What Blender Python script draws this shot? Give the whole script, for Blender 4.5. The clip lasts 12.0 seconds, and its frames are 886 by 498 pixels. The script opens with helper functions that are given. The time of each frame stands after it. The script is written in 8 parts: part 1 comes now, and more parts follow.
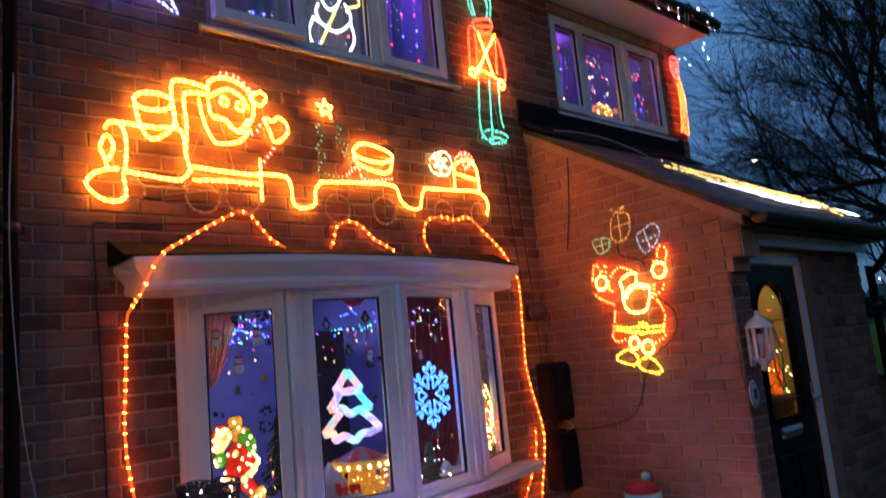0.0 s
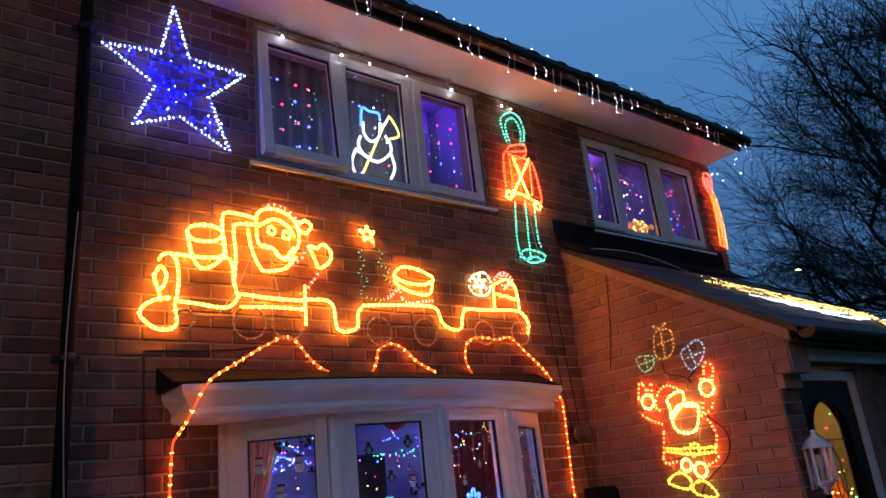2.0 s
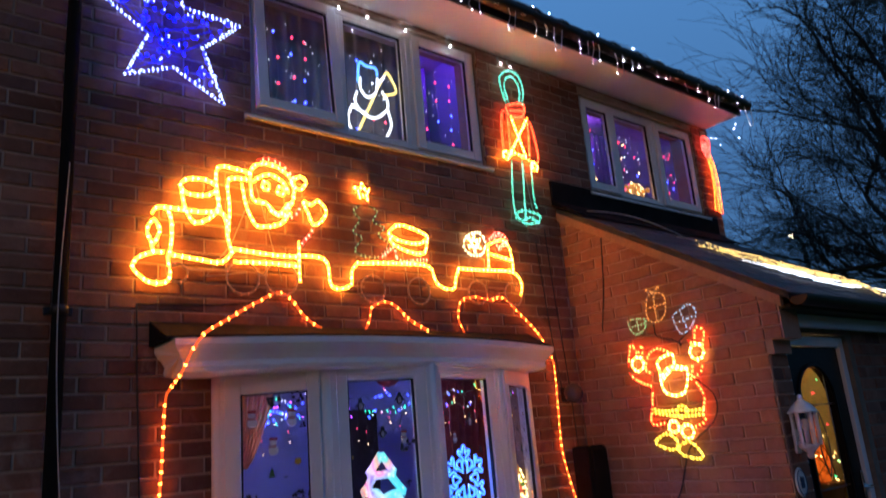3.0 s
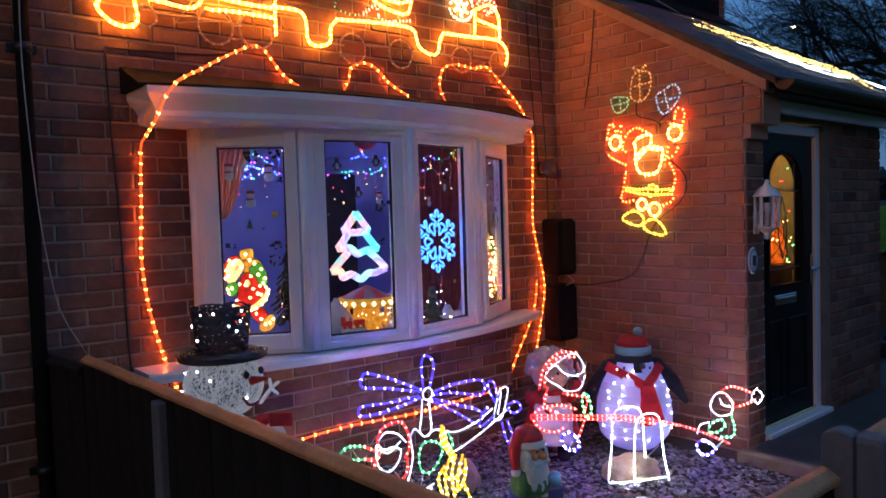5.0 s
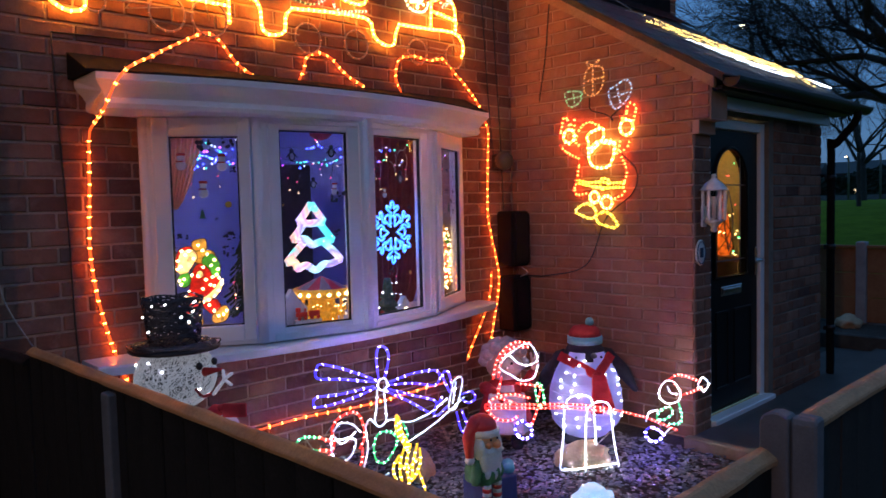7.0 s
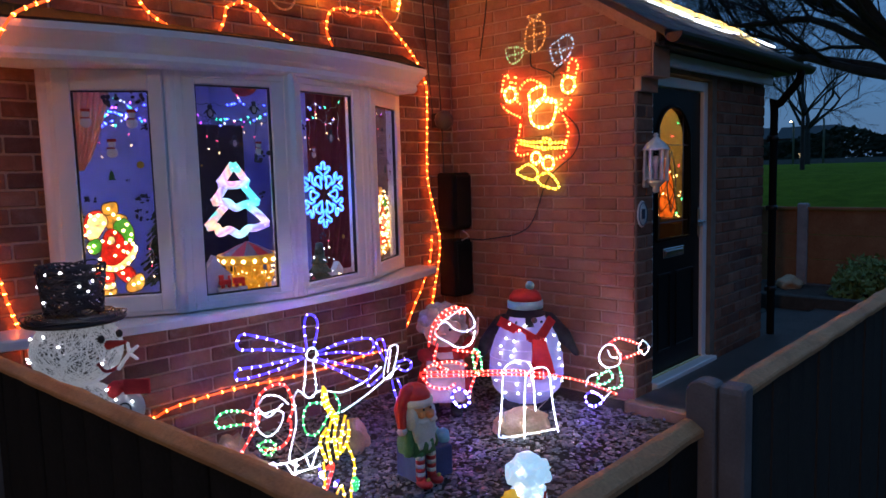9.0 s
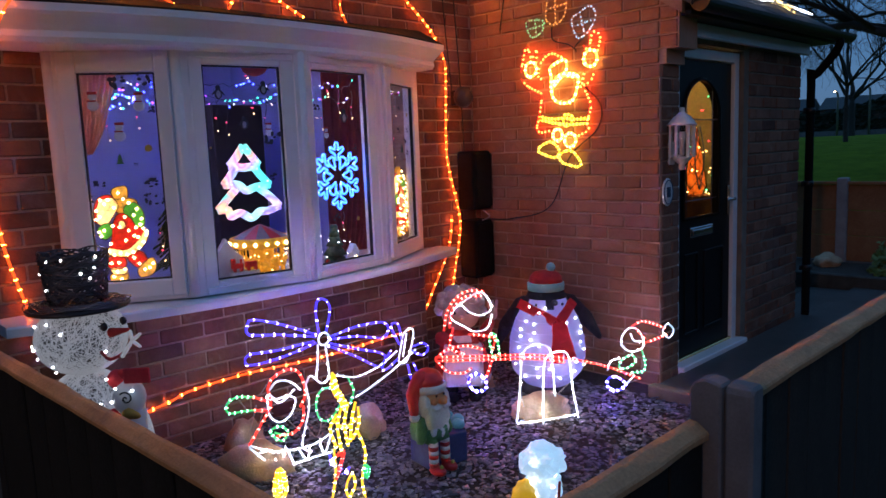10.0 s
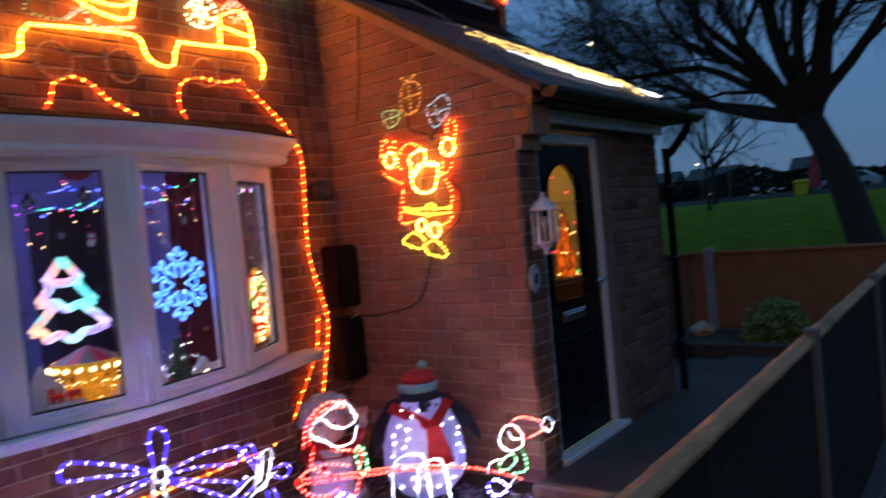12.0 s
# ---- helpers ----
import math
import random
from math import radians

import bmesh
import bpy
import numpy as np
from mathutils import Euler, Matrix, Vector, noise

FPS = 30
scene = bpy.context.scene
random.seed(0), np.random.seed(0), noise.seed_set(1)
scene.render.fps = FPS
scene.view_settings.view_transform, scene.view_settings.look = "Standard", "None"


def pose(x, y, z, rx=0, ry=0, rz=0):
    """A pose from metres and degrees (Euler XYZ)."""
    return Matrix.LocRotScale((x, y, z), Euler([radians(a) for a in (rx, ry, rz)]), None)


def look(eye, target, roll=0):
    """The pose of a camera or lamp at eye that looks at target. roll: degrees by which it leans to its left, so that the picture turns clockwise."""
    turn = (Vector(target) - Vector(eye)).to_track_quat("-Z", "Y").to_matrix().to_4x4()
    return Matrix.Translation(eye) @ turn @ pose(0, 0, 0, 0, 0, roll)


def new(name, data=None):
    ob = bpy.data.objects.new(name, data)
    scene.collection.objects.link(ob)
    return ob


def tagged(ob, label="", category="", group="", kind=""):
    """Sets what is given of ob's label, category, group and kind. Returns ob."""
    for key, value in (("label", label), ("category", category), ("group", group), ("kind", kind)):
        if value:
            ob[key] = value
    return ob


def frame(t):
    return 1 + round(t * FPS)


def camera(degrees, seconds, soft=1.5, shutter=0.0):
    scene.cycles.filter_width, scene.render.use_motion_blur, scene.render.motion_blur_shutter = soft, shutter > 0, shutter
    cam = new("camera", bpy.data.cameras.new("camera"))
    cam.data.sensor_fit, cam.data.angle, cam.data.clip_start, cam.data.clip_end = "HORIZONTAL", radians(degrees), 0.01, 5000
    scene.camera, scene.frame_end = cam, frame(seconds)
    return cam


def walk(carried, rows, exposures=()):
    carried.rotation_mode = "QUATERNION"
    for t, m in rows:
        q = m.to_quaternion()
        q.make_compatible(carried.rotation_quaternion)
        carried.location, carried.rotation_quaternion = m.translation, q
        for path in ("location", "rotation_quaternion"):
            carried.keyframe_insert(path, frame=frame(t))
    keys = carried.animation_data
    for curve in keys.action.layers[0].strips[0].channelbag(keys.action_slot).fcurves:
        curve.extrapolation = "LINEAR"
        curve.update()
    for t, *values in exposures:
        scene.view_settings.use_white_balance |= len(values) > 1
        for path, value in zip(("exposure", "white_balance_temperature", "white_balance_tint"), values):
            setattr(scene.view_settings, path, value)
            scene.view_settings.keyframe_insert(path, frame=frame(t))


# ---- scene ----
cam = camera(62.4, 12.0, shutter=0.5)
PATH = [
    (0, (0.441, 0.173, 1.499), (1.764, 1.642, 1.801), -5.4),
    (0.5, (0.435, 0.133, 1.511), (1.706, 1.605, 1.976), -5.2),
    (1, (0.426, 0.145, 1.51), (1.672, 1.613, 2.053), -5.2),
    (1.5, (0.416, 0.148, 1.531), (1.646, 1.613, 2.116), -5.7),
    (2, (0.401, 0.136, 1.522), (1.62, 1.597, 2.139), -6.1),
    (2.5, (0.406, 0.154, 1.522), (1.628, 1.612, 2.139), -6.3),
    (3, (0.408, 0.146, 1.531), (1.65, 1.629, 2.038), -4.9),
    (3.5, (0.438, 0.13, 1.486), (1.684, 1.666, 1.78), -3.9),
    (3.7, (0.435, 0.139, 1.487), (1.683, 1.686, 1.707), -3.6),
    (5.3, (0.442, 0.128, 1.454), (1.739, 1.645, 1.332), -1.5),
    (5.5, (0.446, 0.123, 1.449), (1.751, 1.633, 1.315), -1.3),
    (6, (0.436, 0.123, 1.453), (1.76, 1.615, 1.306), -1.1),
    (6.5, (0.433, 0.118, 1.456), (1.777, 1.593, 1.32), -1.2),
    (7, (0.427, 0.115, 1.459), (1.804, 1.561, 1.345), -1.4),
    (7.2, (0.422, 0.103, 1.469), (1.82, 1.53, 1.362), -1.6),
    (8.8, (0.583, 0.114, 1.405), (2.038, 1.474, 1.221), -1.7),
    (9, (0.628, 0.156, 1.428), (2.083, 1.512, 1.218), -1.6),
    (9.5, (0.747, 0.152, 1.433), (2.16, 1.545, 1.181), -1.8),
    (9.8, (0.768, 0.174, 1.414), (2.166, 1.581, 1.158), -2.1),
    (10, (0.769, 0.153, 1.44), (2.151, 1.573, 1.17), -2.3),
    (10.5, (0.773, 0.169, 1.417), (2.136, 1.61, 1.158), -3.1),
    (11, (0.78, 0.12, 1.468), (2.146, 1.562, 1.23), -3.8),
    (11.4, (0.835, 0.154, 1.424), (2.255, 1.554, 1.271), -4.7),
    (11.5, (0.882, 0.121, 1.441), (2.314, 1.51, 1.303), -4.9),
    (12, (1.084, 0.179, 1.485), (2.674, 1.39, 1.422), -5.3),
]
walk(cam, [(t, look(eye, target, roll)) for t, eye, target, roll in PATH],
     exposures=((0.0, 0.08, 6500, 14), (1.0, -0.07, 6500, 14), (2.5, -0.10, 6250, 14), (3.5, -0.05, 6250, 14), (5.5, 0.23, 6250, 14), (7.0, 0.23, 6250, 14),
                (9.5, 0.22, 6450, 14), (10.5, 0.22, 6550, 14), (11.5, 0.15, 6950, 14), (12.0, 0.12, 6900, 14)))

# ---- world and large lights ----
world = bpy.data.worlds.new("dusk")
scene.world = world
world.use_nodes = True
wn = world.node_tree
sky = wn.nodes.new("ShaderNodeTexSky")
sky.sky_type = "NISHITA"
sky.sun_disc = False
sky.sun_elevation = radians(1.0)
sky.sun_rotation = radians(215)
sky.air_density, sky.dust_density, sky.ozone_density = 1.0, 0.2, 6.0
sky_mix = wn.nodes.new("ShaderNodeMix")
sky_mix.data_type = "RGBA"
sky_mix.inputs[0].default_value = 0.94
wn.links.new(sky.outputs["Color"], sky_mix.inputs[6])
sky_dir, sky_sep, sky_ramp = wn.nodes.new("ShaderNodeTexCoord"), wn.nodes.new("ShaderNodeSeparateXYZ"), wn.nodes.new("ShaderNodeValToRGB")
wn.links.new(sky_dir.outputs["Generated"], sky_sep.inputs[0])
wn.links.new(sky_sep.outputs["Z"], sky_ramp.inputs["Fac"])
el_ = sky_ramp.color_ramp.elements
el_.new(0.30)
for e_, (p_, c_) in zip(el_, ((0.0, (0.062, 0.142, 0.270)), (0.30, (0.070, 0.178, 0.355)), (0.56, (0.090, 0.262, 0.550)))):
    e_.position, e_.color = p_, (*c_, 1)
wn.links.new(sky_ramp.outputs["Color"], sky_mix.inputs[7])
# The afterglow fades smoothly from the bright quarter of the sky to the dark one opposite.
glow_dot, glow_map, glow_mul = wn.nodes.new("ShaderNodeVectorMath"), wn.nodes.new("ShaderNodeMapRange"), wn.nodes.new("ShaderNodeMix")
glow_dot.operation, glow_map.interpolation_type = "DOT_PRODUCT", "SMOOTHSTEP"
glow_dot.inputs[1].default_value = (0.74, 0.67, 0.0)
wn.links.new(sky_dir.outputs["Generated"], glow_dot.inputs[0])
wn.links.new(glow_dot.outputs["Value"], glow_map.inputs[0])
for k_, v_ in enumerate((-1.0, 0.55, 0.52, 1.0)):
    glow_map.inputs[1 + k_].default_value = v_
glow_mul.data_type, glow_mul.blend_type = "RGBA", "MULTIPLY"
glow_mul.inputs[0].default_value = 1.0
wn.links.new(sky_mix.outputs[2], glow_mul.inputs[6])
wn.links.new(glow_map.outputs[0], glow_mul.inputs[7])
wn.links.new(glow_mul.outputs[2], wn.nodes["Background"].inputs["Color"])
wn.nodes["Background"].inputs["Strength"].default_value = 1.0

# A warm street lamp stands across the road, behind the camera.
lamp_data = bpy.data.lights.new("street_lamp_light", "POINT")
lamp_data.energy, lamp_data.color, lamp_data.shadow_soft_size = 480.0, (1.0, 0.50, 0.25), 0.3
lamp_ob = new("street_lamp_light", lamp_data)
lamp_ob.location = (-9.0, -2.5, 4.8)


# ---- materials ----
def mat_new(name):
    m = bpy.data.materials.new(name)
    m.use_nodes = True
    nt = m.node_tree
    return m, nt, nt.nodes["Principled BSDF"]


def setp(b, **kw):
    names = dict(base="Base Color", rough="Roughness", metal="Metallic", trans="Transmission Weight", ior="IOR", ecol="Emission Color",
                 estr="Emission Strength", spec="Specular IOR Level", coat="Coat Weight", sss="Subsurface Weight")
    for k, v in kw.items():
        b.inputs[names[k]].default_value = (*v, 1) if isinstance(v, tuple) else v


def noise_tex(nt, scale, detail=4.0, rough=0.6, dist=0.0, world_space=False):
    tc = nt.nodes.new("ShaderNodeNewGeometry" if world_space else "ShaderNodeTexCoord")
    n = nt.nodes.new("ShaderNodeTexNoise")
    n.inputs["Scale"].default_value, n.inputs["Detail"].default_value = scale, detail
    n.inputs["Roughness"].default_value, n.inputs["Distortion"].default_value = rough, dist
    nt.links.new(tc.outputs["Position" if world_space else "Object"], n.inputs["Vector"])
    return n


def ramp(nt, fac, stops):
    r = nt.nodes.new("ShaderNodeValToRGB")
    el = r.color_ramp.elements
    while len(el) < len(stops):
        el.new(0.5)
    for e, (p, c) in zip(el, stops):
        e.position, e.color = p, (*c, 1)
    nt.links.new(fac, r.inputs["Fac"])
    return r.outputs["Color"]


def mixc(nt, fac, a, b, mode="MIX"):
    m = nt.nodes.new("ShaderNodeMix")
    m.data_type, m.blend_type = "RGBA", mode
    for sock, v in ((0, fac), (6, a), (7, b)):
        if hasattr(v, "links"):
            nt.links.new(v, m.inputs[sock])
        else:
            m.inputs[sock].default_value = v if sock == 0 else (*v, 1)
    return m.outputs[2]


def bump(nt, b, height, strength=0.3, dist=0.002):
    n = nt.nodes.new("ShaderNodeBump")
    n.inputs["Strength"].default_value, n.inputs["Distance"].default_value = strength, dist
    nt.links.new(height, n.inputs["Height"])
    nt.links.new(n.outputs["Normal"], b.inputs["Normal"])


def surface(name, a, b_, rough=0.6, scale=20.0, fine=160.0, bstr=0.3, bdist=0.002, metal=0.0, spec=0.5, wear=None, coat=0.0, grain=0.8):
    """A two-scale stained and grained surface between the colours a and b_."""
    m, nt, b = mat_new(name)
    n1, n2 = noise_tex(nt, scale, 5, 0.65, 0.4), noise_tex(nt, fine, 3, 0.7)
    c = ramp(nt, n1.outputs["Fac"], [(0.3, a), (0.7, b_)])
    speck = ramp(nt, n2.outputs["Fac"], [(0.3, (0.72, 0.72, 0.72)), (0.7, (1.1, 1.1, 1.1))])
    c = mixc(nt, grain, c, speck, "MULTIPLY")
    if wear:
        n3 = noise_tex(nt, scale * 0.35, 6, 0.7, 1.0)
        c = mixc(nt, ramp(nt, n3.outputs["Fac"], [(0.52, (0, 0, 0)), (0.68, (0.8, 0.8, 0.8))]), c, wear)
    nt.links.new(c, b.inputs["Base Color"])
    setp(b, rough=rough, metal=metal, spec=spec, coat=coat)
    bump(nt, b, n2.outputs["Fac"], bstr, bdist)
    return m


def brick_mat(name, stops, tan_mix=0.0):
    m, nt, b = mat_new(name)
    oi, geo = nt.nodes.new("ShaderNodeObjectInfo"), nt.nodes.new("ShaderNodeNewGeometry")
    add, fr = nt.nodes.new("ShaderNodeMath"), nt.nodes.new("ShaderNodeMath")
    add.operation, fr.operation = "ADD", "FRACT"
    nt.links.new(oi.outputs["Random"], add.inputs[0])
    nt.links.new(geo.outputs["Random Per Island"], add.inputs[1])
    nt.links.new(add.outputs[0], fr.inputs[0])
    c = ramp(nt, fr.outputs[0], stops)
    n1, n2 = noise_tex(nt, 9, 6, 0.7, 0.6, True), noise_tex(nt, 220, 4, 0.75, 0.0, True)
    c = mixc(nt, 0.7, c, ramp(nt, n1.outputs["Fac"], [(0.25, (0.55, 0.5, 0.5)), (0.75, (1.2, 1.15, 1.1))]), "MULTIPLY")
    c = mixc(nt, 0.6, c, ramp(nt, n2.outputs["Fac"], [(0.3, (0.6, 0.6, 0.6)), (0.7, (1.2, 1.2, 1.2))]), "MULTIPLY")
    n3 = noise_tex(nt, 3.0, 6, 0.75, 1.2, True)
    c = mixc(nt, ramp(nt, n3.outputs["Fac"], [(0.55, (0, 0, 0)), (0.78, (0.45, 0.45, 0.45))]), c, (0.42, 0.36, 0.31))
    n4 = noise_tex(nt, 1.3, 5, 0.7, 0.8, True)
    c = mixc(nt, 0.8, c, ramp(nt, n4.outputs["Fac"], [(0.32, (0.66, 0.64, 0.64)), (0.68, (1.22, 1.2, 1.18))]), "MULTIPLY")
    # Blends the brick colour towards tan in soft noise patches.
    if tan_mix:
        n5 = noise_tex(nt, 2.2, 4, 0.6, 0.5, True)
        c = mixc(nt, ramp(nt, n5.outputs["Fac"], [(0.35, (tan_mix * 0.5,) * 3), (0.65, (tan_mix,) * 3)]), c, (0.42, 0.27, 0.18))
    nt.links.new(c, b.inputs["Base Color"])
    setp(b, rough=0.9, spec=0.10)
    bump(nt, b, n2.outputs["Fac"], 0.6, 0.003)
    return m


def glow(name, colour, strength, base=(0.5, 0.5, 0.5), rough=0.35):
    m, nt, b = mat_new(name)
    setp(b, base=base, rough=rough, ecol=colour, estr=strength)
    return m


def plain(name, base, rough=0.5, metal=0.0, scale=60.0, vary=0.15):
    lo = tuple(c * (1 - vary) for c in base)
    hi = tuple(min(1, c * (1 + vary)) for c in base)
    return surface(name, lo, hi, rough, scale * 0.2, scale * 3, 0.12, 0.001, metal, grain=0.3)


def glass_mat(name, tint=(1, 1, 1), rough=0.0):
    m = bpy.data.materials.new(name)
    m.use_nodes = True
    nt = m.node_tree
    nt.nodes.clear()
    out, mix = nt.nodes.new("ShaderNodeOutputMaterial"), nt.nodes.new("ShaderNodeMixShader")
    tr, gl, lw = nt.nodes.new("ShaderNodeBsdfTransparent"), nt.nodes.new("ShaderNodeBsdfGlossy"), nt.nodes.new("ShaderNodeLayerWeight")
    pw, ma = nt.nodes.new("ShaderNodeMath"), nt.nodes.new("ShaderNodeMath")
    pw.operation, ma.operation = "POWER", "MULTIPLY_ADD"
    lw.inputs["Blend"].default_value = 0.5
    pw.inputs[1].default_value = 4.0
    ma.inputs[1].default_value, ma.inputs[2].default_value = 0.8, 0.035
    tr.inputs["Color"].default_value = (*tint, 1)
    gl.inputs["Roughness"].default_value = rough
    nt.links.new(lw.outputs["Facing"], pw.inputs[0])
    nt.links.new(pw.outputs[0], ma.inputs[0])
    nt.links.new(ma.outputs[0], mix.inputs[0])
    nt.links.new(tr.outputs[0], mix.inputs[1])
    nt.links.new(gl.outputs[0], mix.inputs[2])
    nt.links.new(mix.outputs[0], out.inputs["Surface"])
    return m


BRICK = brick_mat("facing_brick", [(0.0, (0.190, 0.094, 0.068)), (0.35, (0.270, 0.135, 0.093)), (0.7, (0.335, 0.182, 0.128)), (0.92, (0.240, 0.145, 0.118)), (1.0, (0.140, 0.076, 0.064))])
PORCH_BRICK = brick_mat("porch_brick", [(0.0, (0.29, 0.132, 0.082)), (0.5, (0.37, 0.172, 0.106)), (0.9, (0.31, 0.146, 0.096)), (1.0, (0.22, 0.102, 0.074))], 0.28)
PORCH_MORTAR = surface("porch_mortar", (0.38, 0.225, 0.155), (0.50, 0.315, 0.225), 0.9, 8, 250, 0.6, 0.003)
# Porch front mortar: the unlit front's shade is put into this darker colour.
SHADED_MORTAR = surface("shaded_mortar", (0.16, 0.125, 0.095), (0.25, 0.20, 0.155), 0.9, 8, 250, 0.6, 0.003)
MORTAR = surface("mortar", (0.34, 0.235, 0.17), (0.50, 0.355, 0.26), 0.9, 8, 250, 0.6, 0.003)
PVC = surface("white_window_plastic", (0.78, 0.78, 0.79), (0.83, 0.83, 0.83), 0.28, 1.5, 40, 0.02, 0.0004, grain=0.06)
SEAL = plain("black_rubber_seal", (0.012, 0.012, 0.013), 0.55)
BLACK = plain("black_plastic", (0.008, 0.008, 0.009), 0.45)
MATTE = surface("matte_black_plastic", (0.006, 0.006, 0.006), (0.010, 0.010, 0.010), 0.85, 8, 120, 0.2, 0.001, spec=0.1)
LEAD = surface("dark_lead_sheet", (0.008, 0.008, 0.0095), (0.017, 0.017, 0.019), 0.85, 5, 60, 0.3, 0.002, spec=0.06)
TILE = surface("dark_roof_tile", (0.028, 0.027, 0.028), (0.06, 0.055, 0.055), 0.7, 10, 120, 0.5, 0.003, wear=(0.07, 0.08, 0.05))
SOFFIT = surface("white_soffit_board", (0.74, 0.72, 0.71), (0.80, 0.78, 0.77), 0.4, 1.5, 30, 0.03, 0.0004, grain=0.08)
GLASS = glass_mat("window_glass")
FROST = glass_mat("door_glass", (0.98, 0.9, 0.66), 0.12)
# Side fence rail: the orange light on it is put into the timber colour.
LIT_RAIL = surface("orange_lit_timber_rail", (0.42, 0.19, 0.065), (0.60, 0.31, 0.12), 0.7, 6, 120, 0.6, 0.003, wear=(0.22, 0.11, 0.05))
RAIL = surface("weathered_timber_rail", (0.38, 0.18, 0.075), (0.55, 0.29, 0.13), 0.75, 6, 120, 0.6, 0.003, wear=(0.16, 0.09, 0.05))
# Near-black board for the near fences; the path-side panels get a lighter copy.
BOARD = surface("near_black_fence_board", (0.014, 0.013, 0.012), (0.026, 0.023, 0.020), 0.85, 5, 90, 0.5, 0.003, spec=0.12)
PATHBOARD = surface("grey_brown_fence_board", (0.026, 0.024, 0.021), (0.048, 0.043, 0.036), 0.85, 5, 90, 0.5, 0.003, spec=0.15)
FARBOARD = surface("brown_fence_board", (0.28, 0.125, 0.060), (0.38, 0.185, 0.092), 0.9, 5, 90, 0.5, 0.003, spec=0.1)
CONCRETE = surface("fence_post_concrete", (0.10, 0.104, 0.108), (0.16, 0.164, 0.166), 0.85, 7, 180, 0.4, 0.002, wear=(0.11, 0.11, 0.10), grain=0.5)
PALEPOST = surface("pale_post_concrete", (0.24, 0.235, 0.24), (0.36, 0.35, 0.35), 0.85, 7, 180, 0.4, 0.002, grain=0.5)
EDGE_DARK = surface("dark_weathered_edging", (0.05, 0.05, 0.045), (0.10, 0.097, 0.085), 0.85, 7, 150, 0.5, 0.003, spec=0.15)
EDGING = surface("tan_edging_concrete", (0.20, 0.145, 0.10), (0.31, 0.235, 0.165), 0.85, 7, 150, 0.5, 0.003, spec=0.15)
SLAB = surface("wet_paving", (0.062, 0.060, 0.058), (0.112, 0.108, 0.103), 0.42, 4, 90, 0.4, 0.003, spec=0.28)
EARTH = surface("dark_soil", (0.035, 0.028, 0.022), (0.06, 0.05, 0.04), 0.9, 9, 120, 0.8, 0.01)
LAWN = surface("winter_grass", (0.085, 0.125, 0.006), (0.165, 0.225, 0.014), 0.95, 2.0, 40, 0.9, 0.03, spec=0.04)
BARK = surface("bare_tree_bark", (0.028, 0.024, 0.02), (0.055, 0.045, 0.038), 0.9, 8, 60, 0.8, 0.01)
STONE = surface("tan_garden_stone", (0.44, 0.30, 0.18), (0.62, 0.46, 0.29), 0.75, 7, 90, 0.7, 0.006, wear=(0.36, 0.23, 0.13))
ROOMWALL = surface("pale_room_paint", (0.38, 0.40, 0.70), (0.45, 0.47, 0.76), 0.8, 2, 30, 0.05, 0.0006, grain=0.1)
DARKDOOR = surface("black_composite_door", (0.006, 0.006, 0.0065), (0.011, 0.011, 0.012), 0.42, 6, 200, 0.15, 0.001, spec=0.16)
CHROME = plain("brushed_chrome", (0.65, 0.65, 0.66), 0.22, 1.0)
WHITEPAINT = plain("white_lantern_paint", (0.78, 0.77, 0.75), 0.4)
# Road grey is raised: the sheen on the tarmac is put into it.
TARMAC = surface("tarmac", (0.10, 0.10, 0.105), (0.16, 0.16, 0.165), 0.6, 5, 150, 0.5, 0.004)
TIMBER = surface("porch_barge_timber", (0.33, 0.17, 0.09), (0.42, 0.24, 0.13), 0.7, 6, 100, 0.4, 0.002)

slate_m, slate_nt, slate_b = mat_new("slate_chippings")
_geo = slate_nt.nodes.new("ShaderNodeNewGeometry")
_c = ramp(slate_nt, _geo.outputs["Random Per Island"], [(0.0, (0.055, 0.058, 0.070)), (0.5, (0.15, 0.155, 0.175)), (0.85, (0.26, 0.26, 0.28)), (1.0, (0.38, 0.35, 0.34))])
_n = noise_tex(slate_nt, 90, 4, 0.7)
slate_nt.links.new(mixc(slate_nt, 0.6, _c, ramp(slate_nt, _n.outputs["Fac"], [(0.3, (0.6, 0.6, 0.6)), (0.7, (1.15, 1.15, 1.15))]), "MULTIPLY"), slate_b.inputs["Base Color"])
setp(slate_b, rough=0.5, spec=0.5)
bump(slate_nt, slate_b, _n.outputs["Fac"], 0.4, 0.003)
SLATE = slate_m


# ---- mesh helpers ----
def obj(name, bm, material, parent=None, label=""):
    me = bpy.data.meshes.new(name)
    if isinstance(bm, tuple):
        me.from_pydata(bm[0], [], bm[1])
    else:
        bm.to_mesh(me)
        bm.free()
    mats = material if isinstance(material, (list, tuple)) else [material]
    for m in mats:
        me.materials.append(m)
    ob = new(name, me)
    ob.parent = parent
    if label:
        tagged(ob, label)
    return ob


part = obj


def empty(name, label, category, group="", kind="", at=(0, 0, 0)):
    ob = new(name)
    ob.empty_display_size = 0.05
    ob.location = at
    tagged(ob, label, category, group, kind)
    return ob


